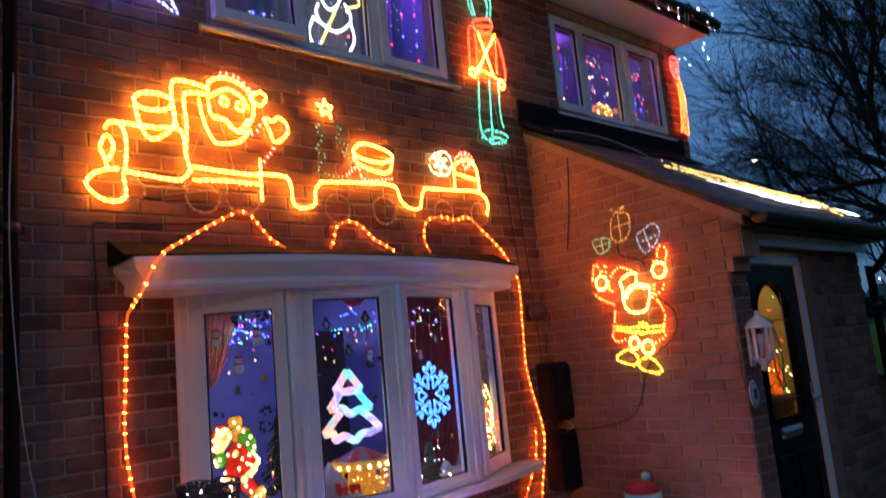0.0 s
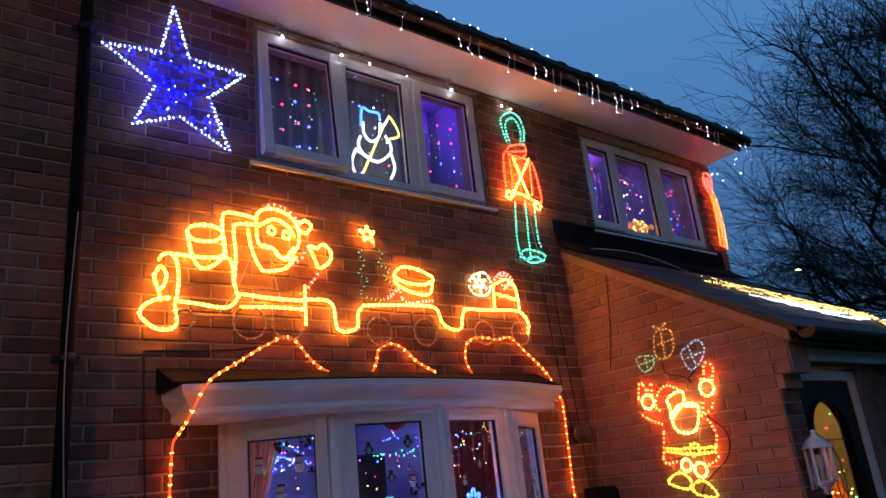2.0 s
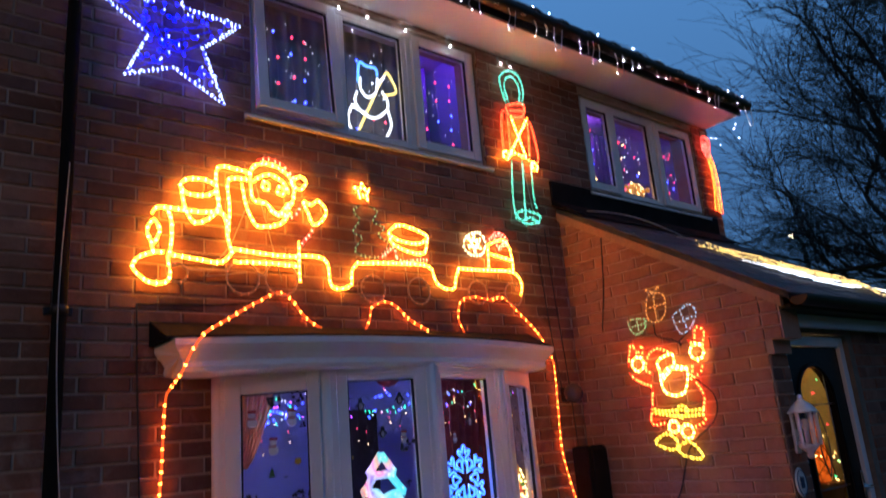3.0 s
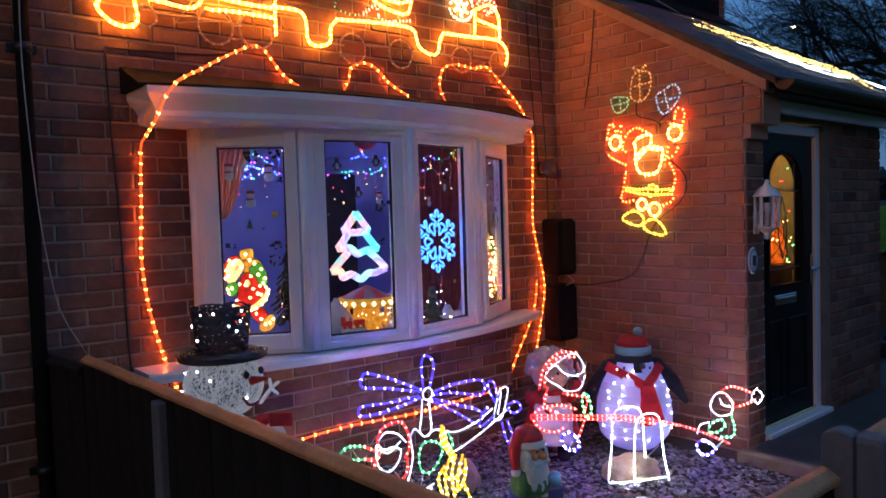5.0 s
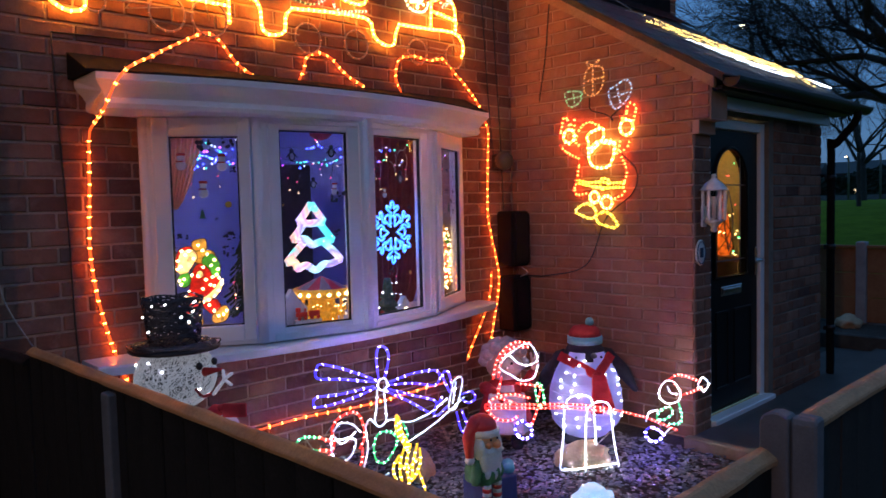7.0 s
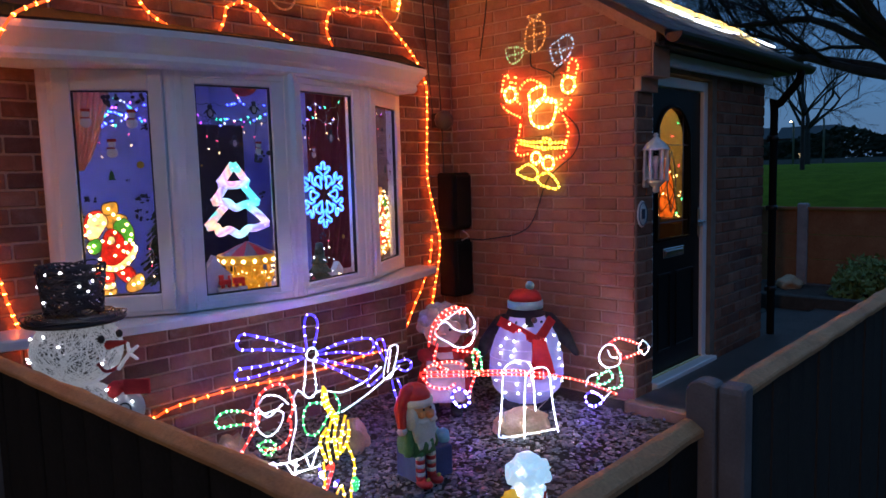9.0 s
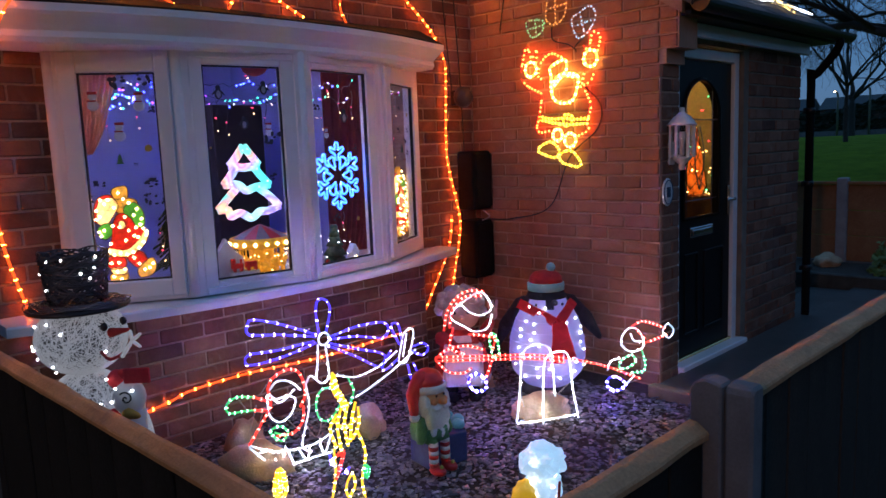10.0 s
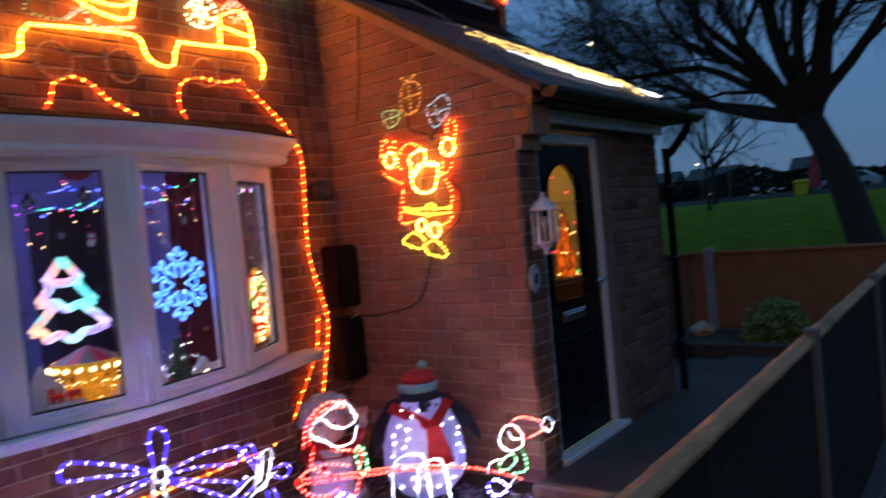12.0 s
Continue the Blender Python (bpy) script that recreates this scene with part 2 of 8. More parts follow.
def box(bm, x0, x1, y0, y1, z0, z1, bevel=0.0, seg=1, m=None):
    r = bmesh.ops.create_cube(bm, size=1.0)
    vs = r["verts"]
    for v in vs:
        v.co = Vector(((x0 + x1) / 2 + v.co.x * (x1 - x0), (y0 + y1) / 2 + v.co.y * (y1 - y0), (z0 + z1) / 2 + v.co.z * (z1 - z0)))
    if bevel:
        es = list({e for v in vs for e in v.link_edges})
        g = bmesh.ops.bevel(bm, geom=es, offset=bevel, segments=seg, affect="EDGES", profile=0.5)
        vs = list({v for f in g["faces"] for v in f.verts} | {v for v in vs if v.is_valid})
    if m is not None:
        for v in vs:
            v.co = m @ v.co
    return vs


def boxob(name, dims, material, parent=None, bevel=0.004, label="", m=None):
    bm = bmesh.new()
    box(bm, *dims, bevel=bevel, m=m)
    return obj(name, bm, material, parent, label)


def prism(bm, outline, axis, a, b, mi=0):
    """Extrudes a 2D outline from a to b along axis 'x', 'y' or 'z'."""
    def p(u, v, w):
        return {"x": (w, u, v), "y": (u, w, v), "z": (u, v, w)}[axis]
    va = [bm.verts.new(p(u, v, a)) for u, v in outline]
    vb = [bm.verts.new(p(u, v, b)) for u, v in outline]
    fs = [bm.faces.new(va), bm.faces.new(vb[::-1])]
    n = len(va)
    for i in range(n):
        fs.append(bm.faces.new((va[i], vb[i], vb[(i + 1) % n], va[(i + 1) % n])))
    for f in fs:
        f.material_index = mi
    bmesh.ops.recalc_face_normals(bm, faces=fs)


def spline(pts, closed=False, step=0.012):
    """Catmull-Rom curve through pts (2D or 3D tuples), resampled at about step."""
    P = [np.array(p, float) for p in pts]
    if len(P) < 3 and not closed:
        n = max(1, int(np.linalg.norm(P[1] - P[0]) / step))
        return [P[0] + (P[1] - P[0]) * i / n for i in range(n + 1)]
    n = len(P)
    out = []
    for i in range(n if closed else n - 1):
        if closed:
            a, b, c, d = P[i - 1], P[i], P[(i + 1) % n], P[(i + 2) % n]
        else:
            b, c = P[i], P[i + 1]
            a = P[i - 1] if i else 2 * b - c
            d = P[i + 2] if i + 2 < n else 2 * c - b
        k = max(2, int(np.linalg.norm(c - b) / step))
        for j in range(k):
            s = j / k
            out.append(0.5 * (2 * b + (c - a) * s + (2 * a - 5 * b + 4 * c - d) * s * s + (3 * b - a - 3 * c + d) * s ** 3))
    if not closed:
        out.append(P[-1])
    return out


def tube_into(V, Fc, pts, r, n=6, closed=False, taper=None):
    """Adds a tube along 3D pts to the vertex and face lists."""
    pts = [np.array(p, float) for p in pts]
    k = len(pts)
    base = len(V)
    up = np.array((0.31, 0.17, 0.93))
    for i, p in enumerate(pts):
        a = pts[i - 1] if (i or closed) else p
        b = pts[(i + 1) % k] if (i + 1 < k or closed) else p
        t = b - a
        t = t / (np.linalg.norm(t) + 1e-9)
        s = np.cross(t, up)
        if np.linalg.norm(s) < 0.15:
            s = np.cross(t, (1.0, 0.2, 0.0))
        s /= np.linalg.norm(s)
        u = np.cross(s, t)
        rr = r if taper is None else r + (taper - r) * i / max(1, k - 1)
        for j in range(n):
            ang = 2 * math.pi * j / n
            V.append(tuple(p + s * math.cos(ang) * rr + u * math.sin(ang) * rr))
    for i in range(k if closed else k - 1):
        for j in range(n):
            a0, b0 = base + i * n, base + ((i + 1) % k) * n
            Fc.append((a0 + j, a0 + (j + 1) % n, b0 + (j + 1) % n, b0 + j))
    if not closed and n > 2:
        Fc.append(tuple(base + j for j in range(n))[::-1])
        Fc.append(tuple(base + (k - 1) * n + j for j in range(n)))


def dot_into(V, Fc, p, r):
    b = len(V)
    for d in ((1, 0, 0), (-1, 0, 0), (0, 1, 0), (0, -1, 0), (0, 0, 1), (0, 0, -1)):
        V.append((p[0] + d[0] * r, p[1] + d[1] * r, p[2] + d[2] * r))
    for f in ((0, 2, 4), (2, 1, 4), (1, 3, 4), (3, 0, 4), (2, 0, 5), (1, 2, 5), (3, 1, 5), (0, 3, 5)):
        Fc.append(tuple(b + i for i in f))


def smooth(ob):
    for p in ob.data.polygons:
        p.use_smooth = True
    return ob


def tubes(name, curves, r, material, parent=None, n=6, label=""):
    """One mesh of tubes; curves: lists of 3D points."""
    V, Fc = [], []
    for c in curves:
        tube_into(V, Fc, c, r, n)
    return smooth(obj(name, (V, Fc), material, parent, label))


def dots(name, pts, r, material, parent=None, label=""):
    V, Fc = [], []
    for p in pts:
        dot_into(V, Fc, p, r)
    return tagged(obj(name, (V, Fc), material, parent, label), kind="stuff")


def circle(cx, cy, rx, ry=None, n=10, a0=0.0):
    ry = rx if ry is None else ry
    return [(cx + rx * math.cos(2 * math.pi * i / n + a0), cy + ry * math.sin(2 * math.pi * i / n + a0)) for i in range(n)]


def rope(parent, name, strokes, place, tube_mat, bulb_mat=None, r=0.007, spacing=0.035, bulb=0.010, label=""):
    """A rope light: strokes in centimetres (closed where the first item is 'O'), put into the world by place(u, v). Each stroke is a part, the tiny bulbs one part."""
    B = []
    for s in strokes:
        closed = s[0] == "O"
        pts = [tuple(c / 100 for c in q) for q in (s[1:] if closed else s)]
        c3 = [place(float(q[0]), float(q[1])) for q in spline(pts, closed)]
        if tube_mat is not None:
            V, Fc = [], []
            tube_into(V, Fc, c3, r, 6, closed)
            smooth(obj(name, (V, Fc), tube_mat, parent, label))
        run = 0.0
        for a, b in zip(c3, c3[1:] + ([c3[0]] if closed else [])):
            run += float(np.linalg.norm(np.array(b) - np.array(a)))
            if run >= spacing:
                run -= spacing
                B.append(b)
    if bulb_mat is not None:
        dots("bulb_chain" if tube_mat is not None else name, B, bulb, bulb_mat, parent)


def lathe(bm, profile, n=20, m=None, mi=0, cap=True):
    """Turns a profile of (radius, height) round z."""
    rings = []
    for r, z in profile:
        rings.append([bm.verts.new((r * math.cos(2 * math.pi * j / n), r * math.sin(2 * math.pi * j / n), z)) for j in range(n)])
    fs = []
    for a, b in zip(rings, rings[1:]):
        for j in range(n):
            fs.append(bm.faces.new((a[j], a[(j + 1) % n], b[(j + 1) % n], b[j])))
    if cap:
        fs += [bm.faces.new(rings[0][::-1]), bm.faces.new(rings[-1])]
    for f in fs:
        f.material_index, f.smooth = mi, True
    if m is not None:
        for ring in rings:
            for v in ring:
                v.co = m @ v.co


def ball(bm, c, rx, ry=None, rz=None, mi=0, sub=2, m=None, rough=0.0, seed=0):
    ry, rz = (rx if ry is None else ry), (rx if rz is None else rz)
    r = bmesh.ops.create_icosphere(bm, subdivisions=sub, radius=1.0)
    for v in r["verts"]:
        k = 1.0 + (noise.noise(v.co * 2.3 + Vector((seed, seed * 2, 0))) * rough if rough else 0.0)
        co = Vector((v.co.x * rx * k, v.co.y * ry * k, v.co.z * rz * k))
        v.co = Vector(c) + (m @ co if m is not None else co)
    for f in {f for v in r["verts"] for f in v.link_faces}:
        f.material_index, f.smooth = mi, True


def limb(bm, a, b, r0, r1, n=10, mi=0):
    """A rounded tapered limb from a to b."""
    a, b = Vector(a), Vector(b)
    m = Matrix.Translation(a) @ (b - a).to_track_quat("Z", "Y").to_matrix().to_4x4()
    L = (b - a).length
    lathe(bm, [(r0 * 0.5, -r0 * 0.8), (r0, 0), ((r0 + r1) / 2, L / 2), (r1, L), (r1 * 0.5, L + r1 * 0.8)], n, m, mi)


# ---- setting: levels in metres ----
WALL_Y = 3.70          # house front
PORCH_X, PORCH_Y = 4.56, 2.26
COURSE, BRICK_L = 0.0775, 0.23

# Ground: one sheet that rises to a grass bank and reaches the horizon.
V, Fc = [], []
gx = [-400, -60, -8, -2, 0, 2, 4, 6, 8, 9, 9.6, 11, 13, 16, 20, 24, 27, 30, 34, 60, 150, 600]
gy = [-400, -60, -10, -3, 0, 1, 2, 3, 4, 6, 9, 14, 20, 40, 120, 600]


def ground_z(x, y):
    k = min(1.0, max(0.0, (x - 9.4) / 15.0))
    return -0.012 + 1.28 * k * k * (3 - 2 * k)


for x in gx:
    for y in gy:
        V.append((x, y, ground_z(x, y)))
ny = len(gy)
for i in range(len(gx) - 1):
    for j in range(ny - 1):
        Fc.append((i * ny + j, (i + 1) * ny + j, (i + 1) * ny + j + 1, i * ny + j + 1))
ground = smooth(obj("ground", (V, Fc), LAWN))
tagged(ground, "dark green winter lawn rising to a bank", "ground", kind="structure")

pavement = boxob("pavement", (-3.0, 8.9, -3.2, 0.68, -0.2, 0.0), SLAB, bevel=0.0)
tagged(pavement, "dark damp paving outside the garden fence", "pavement", kind="structure")
path = boxob("path", (4.45, 8.9, 0.68, 2.24, -0.2, 0.045), SLAB, bevel=0.006)
tagged(path, "dark wet concrete path leading to the front door", "path", kind="structure")
kerb = boxob("path_edging", (4.38, 4.448, 0.80, 2.24, -0.2, 0.065), EDGING, bevel=0.008)
tagged(kerb, "tan concrete edging strip beside the gravel", "edging", kind="structure")
soil = boxob("soil", (1.2, 4.37, 0.80, 3.69, -0.2, 0.0), EARTH, bevel=0.0)
soil_end = boxob("soil", (4.371, 4.556, 2.242, 3.69, -0.2, 0.0), EARTH, bevel=0.0)
tagged(soil_end, "dark soil in the corner by the porch", "soil", kind="structure")
tagged(soil, "dark soil under the slate chippings", "soil", kind="structure")


# House shell: mortar-coloured cores with openings, faced with bricks at the end of the file.
def wall_with_holes(name, x0, x1, y0, y1, z0, z1, holes, material):
    """A wall of blocks round rectangular openings (hx0, hx1, hz0, hz1)."""
    xs = sorted({x0, x1, *[h[0] for h in holes], *[h[1] for h in holes]})
    zs = sorted({z0, z1, *[h[2] for h in holes], *[h[3] for h in holes]})
    bm = bmesh.new()
    for a, b in zip(xs, xs[1:]):
        lo = None
        for c, d in zip(zs, zs[1:]):
            mx, mz = (a + b) / 2, (c + d) / 2
            if any(h[0] < mx < h[1] and h[2] < mz < h[3] for h in holes):
                if lo is not None:
                    box(bm, a, b, y0, y1, lo, c)
                    lo = None
            elif lo is None:
                lo = c
        if lo is not None:
            box(bm, a, b, y0, y1, lo, z1)
    bmesh.ops.remove_doubles(bm, verts=bm.verts, dist=1e-5)
    return obj(name, bm, material)


BAY_H = (1.866, 3.98, 0.80, 1.97)
W1_H = (2.06, 3.86, 3.415, 4.325)
W2_H = (5.015, 6.70, 3.41, 4.28)
HOUSE_X0, HOUSE_X1 = -3.0, 7.0
HOUSE_HOLES = [BAY_H, W1_H, W2_H]
wall_front = wall_with_holes("wall_front", HOUSE_X0, HOUSE_X1, WALL_Y + 0.003, WALL_Y + 0.25, -0.2, 4.5, HOUSE_HOLES, MORTAR)
tagged(wall_front, "dark red-brown brick house front in stretcher bond", "wall", kind="structure")
wall_side = boxob("wall_side", (HOUSE_X1 - 0.25, HOUSE_X1, WALL_Y + 0.26, 9.0, -0.2, 4.5), BRICK, bevel=0.0)
tagged(wall_side, "brick gable wall of the house", "wall", kind="structure")
wall_back = boxob("wall_back", (HOUSE_X0, HOUSE_X1 - 0.26, 8.8, 9.0, -0.2, 4.5), BRICK, bevel=0.0)
tagged(wall_back, "rear brick wall of the house", "wall", kind="structure")

# Rooms behind the windows.
for nm, (a, b, z0, z1, dep, mat_) in dict(bay=(1.3, 4.30, 0.30, 2.35, 2.6, ROOMWALL), left=(1.6, 4.1, 2.75, 4.62, 2.2, ROOMWALL), right=(4.7, 6.72, 2.75, 4.62, 2.2, ROOMWALL)).items():
    bm = bmesh.new()
    y0, y1 = WALL_Y + 0.255, WALL_Y + 0.25 + dep
    box(bm, a - 0.05, b + 0.05, y1, y1 + 0.05, z0 - 0.05, z1 + 0.05)
    box(bm, a - 0.05, a, y0, y1, z0 - 0.05, z1 + 0.05)
    box(bm, b, b + 0.05, y0, y1, z0 - 0.05, z1 + 0.05)
    box(bm, a, b, y0, y1, z0 - 0.05, z0)
    r_ = obj("wall_room", bm, mat_)
    tagged(r_, "pale painted inner walls and floor of a room", "wall", kind="structure")
    c_ = boxob("ceiling", (a, b, y0, y1, z1, z1 + 0.05), ROOMWALL, bevel=0.0)
    tagged(c_, "pale painted room ceiling", "ceiling", kind="structure")

# Eaves: soffit, fascia, gutter, tiled roof.
SOF_Z = 4.37
eaves = empty("roof", "dark tiled house roof with white soffit and black gutter", "roof", kind="structure")
part("soffit", (lambda bm: (box(bm, HOUSE_X0, 6.965, 3.33, WALL_Y + 0.1, SOF_Z, SOF_Z + 0.02), bm)[1])(bmesh.new()), SOFFIT, eaves, "white plastic soffit board")
part("fascia", (lambda bm: (box(bm, HOUSE_X0, 6.985, 3.305, 3.33, SOF_Z - 0.012, SOF_Z + 0.085, 0.004), bm)[1])(bmesh.new()), BLACK, eaves, "black fascia board")
part("bargeboard", (lambda bm: (prism(bm, [(3.33, SOF_Z), (WALL_Y, SOF_Z), (6.2, 6.0), (6.2, 6.22), (3.30, 4.47)], "x", 6.966, 6.99), bm)[1])(bmesh.new()), SOFFIT, eaves, "white verge board")
bm = bmesh.new()
gut = [(3.30 - 0.055 + 0.055 * math.cos(a), SOF_Z + 0.075 + 0.055 * math.sin(a)) for a in [math.pi + math.pi * i / 10 for i in range(11)]]
prism(bm, gut, "x", HOUSE_X0, 7.01)
part("gutter", bm, BLACK, eaves, "black half-round gutter")
SLOPE = math.radians(32)
bm = bmesh.new()
prism(bm, [(3.25, SOF_Z + 0.085), (3.25, SOF_Z + 0.105), (6.6, SOF_Z + 0.105 + 3.35 * math.tan(SLOPE)), (6.6, SOF_Z + 0.03 + 3.35 * math.tan(SLOPE))], "x", HOUSE_X0, 6.99)
part("roof_deck", bm, TILE, eaves)
for row in range(5):
    for i in range(33):
        x = HOUSE_X0 + 0.02 + i * 0.302
        y0 = 3.21 + row * 0.28
        z0 = SOF_Z + 0.085 + (y0 - 3.21) * math.tan(SLOPE)
        if row == 0 and i == 0:
            V, Fc = [], []
            for j in range(9):
                u = j / 8 * 0.30
                h = 0.024 * abs(math.sin(math.pi * (j / 8) * 2)) ** 0.8 if j < 5 else 0.006
                for yy, zz in ((0, 0), (0.33, 0.33 * math.tan(SLOPE))):
                    V += [(u, yy, zz + h + 0.014), (u, yy, zz + h)]
            for j in range(8):
                a = j * 4
                Fc += [(a, a + 4, a + 6, a + 2), (a + 1, a + 3, a + 7, a + 5), (a, a + 1, a + 5, a + 4), (a + 2, a + 6, a + 7, a + 3)]
            tile_ob = obj("roof_tile", (V, Fc), TILE, eaves)
            tile_me = tile_ob.data
        else:
            tile_ob = new("roof_tile", tile_me)
            tile_ob.parent = eaves
        tile_ob.location = (x, y0, z0 + random.uniform(0, 0.004))


# ---- windows ----
def casement(win, x0, x1, z0, z1, y, m=None, sash=True, fw=0.055, tilt=0.0, name="sash"):
    """One light: sash frame, dark seal and pane. y is the front of the outer frame."""
    mm = m or Matrix()
    if tilt:
        mm = mm @ Matrix.Translation((0, y, z1)) @ Matrix.Rotation(-tilt, 4, "X") @ Matrix.Translation((0, -y, -z1))
    d0 = y - (0.022 if sash else -0.006)
    fl, fr, fb, ft_ = fw if isinstance(fw, tuple) else (fw,) * 4
    bm = bmesh.new()
    for q in ((x0, x0 + fl, z0, z1), (x1 - fr, x1, z0, z1), (x0 + fl, x1 - fr, z0, z0 + fb), (x0 + fl, x1 - fr, z1 - ft_, z1)):
        box(bm, q[0], q[1], d0, d0 + 0.06, q[2], q[3], 0.006, 2, mm)
    s = part(name, bm, PVC, win, "white plastic opening sash" if sash else "white plastic fixed light")
    bm = bmesh.new()
    e = 0.007
    a, b, c, d = x0 + fl, x1 - fr, z0 + fb, z1 - ft_
    for q in ((a, a + e, c, d), (b - e, b, c, d), (a + e, b - e, c, c + e), (a + e, b - e, d - e, d)):
        box(bm, q[0], q[1], d0 + 0.012, d0 + 0.03, q[2], q[3], 0, 1, mm)
    part("seal", bm, SEAL, s, "thin black glazing seal")
    bm = bmesh.new()
    box(bm, a + e, b - e, d0 + 0.020, d0 + 0.024, c + e, d - e, 0, 1, mm)
    p = part("pane", bm, GLASS, s, "clear glass pane")
    p.visible_shadow = False
    return s


def flat_window(name, hole, splits, label, tilts):
    win = empty(name, label, "window", kind="structure")
    x0, x1, z0, z1 = hole
    y = WALL_Y + 0.035
    bm = bmesh.new()
    f = 0.045
    for q in ((x0, x0 + f, z0, z1), (x1 - f, x1, z0, z1), (x0 + f, x1 - f, z0, z0 + f), (x0 + f, x1 - f, z1 - f, z1)):
        box(bm, q[0], q[1], y, y + 0.07, q[2], q[3], 0.005)
    for s in splits[1:-1]:
        box(bm, s - 0.022, s + 0.022, y, y + 0.07, z0 + f, z1 - f, 0.005)
    part("window_frame", bm, PVC, win)
    bm = bmesh.new()
    prism(bm, [(WALL_Y - 0.035, z0 - 0.045), (WALL_Y - 0.035, z0 - 0.028), (y + 0.01, z0 - 0.002), (y + 0.05, z0 - 0.002), (y + 0.05, z0 - 0.045)], "x", x0 - 0.04, x1 + 0.04)
    part("window_sill", bm, PVC, win, "white sloping window sill")
    for i, (a, b) in enumerate(zip(splits, splits[1:])):
        casement(win, a + 0.018 if i else a + 0.03, b - (0.018 if i < len(splits) - 2 else 0.03), z0 + 0.028, z1 - 0.028, y, sash=(i != 1), tilt=tilts[i], fw=0.066 if i != 1 else 0.04)
    return win


window_1 = flat_window("window_1", W1_H, [2.06, 2.675, 3.25, 3.86], "white three-light upstairs window with one sash ajar", [radians(4.5), 0, 0])
window_2 = flat_window("window_2", W2_H, [5.015, 5.47, 6.07, 6.70], "white three-light upstairs window over the porch roof", [0, 0, 0])

# Bow window of four facets.
BOW = [(1.815, 3.655), (2.29, 3.365), (2.875, 3.265), (3.455, 3.365), (3.975, 3.645)]
BZ0, BZ1 = 0.80, 1.955
window_3 = empty("window_3", "white four-light bow window full of festive ornaments", "window", kind="structure")
for i, ((ax, ay), (bx, by)) in enumerate(zip(BOW, BOW[1:])):
    L = math.hypot(bx - ax, by - ay)
    m = Matrix.Translation((ax, ay, 0)) @ Matrix.Rotation(math.atan2(by - ay, bx - ax), 4, "Z")
    bm = bmesh.new()
    u0, u1 = (0.018, 0.085) if i == 0 else (0.0, 0.045)
    for q in ((u0, u1, BZ0, BZ1), (L - 0.045, L, BZ0, BZ1), (u1, L - 0.045, BZ0, BZ0 + 0.04), (u1, L - 0.045, BZ1 - 0.06, BZ1)):
        box(bm, q[0], q[1], 0.0, 0.07, q[2], q[3], 0.005, 1, m)
    part("window_frame", bm, PVC, window_3)
    outer = i in (0, 3)
    widths = [(0.076, 0.060, 0.080, 0.090), (0.074, 0.082, 0.043, 0.052), (0.040, 0.078, 0.043, 0.055), (0.075, 0.075, 0.075, 0.092)][i]
    casement(window_3, 0.055 if i == 0 else 0.03, L - (0.045 if i == 0 else 0.03), BZ0 + 0.022, BZ1 - 0.035, 0.0, m, outer, widths)
for (x, y) in [(1.848, 3.640)] + BOW[1:]:
    bm = bmesh.new()
    lathe(bm, [(0.034, BZ0), (0.034, BZ1)], 12, Matrix.Translation((x, y + 0.03, 0)))
    part("mullion_post", bm, PVC, window_3)


def bow_curve(x0, y0, x1, y1, mid, n=24):
    out = []
    for i in range(n + 1):
        s = i / n
        out.append((x0 + (x1 - x0) * s, y0 + (y1 - y0) * s - (mid * (1 - abs(2 * s - 1) ** 2.2))))
    return out


def swept_profile(bm, curve, profile, back, mitre=False):
    """Sweeps (outward, z) profile along a plan curve; outward is towards -y; closed to back."""
    rings = []
    for k, (x, y) in enumerate(curve):
        a, b = curve[max(0, k - 1)], curve[min(len(curve) - 1, k + 1)]
        t = Vector((b[0] - a[0], b[1] - a[1])).normalized()
        nx, ny_ = t.y, -t.x
        end = (-1 if k == 0 else 1 if k == len(curve) - 1 else 0) if mitre else 0
        ring = [bm.verts.new((x + (end * o if end else nx * o), y + ny_ * o, z)) for o, z in profile]
        ring += [bm.verts.new((x + end * o, back, z)) for o, z in profile[::-1]]
        rings.append(ring)
    fs = []
    n = len(rings[0])
    for a, b in zip(rings, rings[1:]):
        for j in range(n):
            fs.append(bm.faces.new((a[j], a[(j + 1) % n], b[(j + 1) % n], b[j])))
    fs += [bm.faces.new(rings[0]), bm.faces.new(rings[-1][::-1])]
    bmesh.ops.recalc_face_normals(bm, faces=fs)


bm = bmesh.new()
swept_profile(bm, bow_curve(1.63, 3.49, 3.955, 3.515, 0.205), [(0.0, 1.925), (0.03, 1.93), (0.04, 1.95), (0.035, 1.975), (0.05, 2.00), (0.075, 2.03), (0.085, 2.045), (0.085, 2.075)], WALL_Y + 0.008, True)
part("cornice", bm, PVC, window_3, "white moulded cornice board")
bm = bmesh.new()
cv = bow_curve(1.52, 3.45, 4.08, 3.485, 0.215)
lo = [bm.verts.new((x, y, 2.076)) for x, y in cv]
mid_ = [bm.verts.new((x, y, 2.09)) for x, y in cv]
top = [bm.verts.new((x, WALL_Y - 0.004, 2.20)) for x, y in cv]
bk = [bm.verts.new((x, WALL_Y - 0.004, 2.076)) for x, y in cv]
fs = []
for r0, r1 in ((lo, mid_), (mid_, top), (top, bk), (bk, lo)):
    for j in range(len(cv) - 1):
        fs.append(bm.faces.new((r0[j], r0[j + 1], r1[j + 1], r1[j])))
fs += [bm.faces.new((lo[0], mid_[0], top[0], bk[0])), bm.faces.new((lo[-1], bk[-1], top[-1], mid_[-1]))]
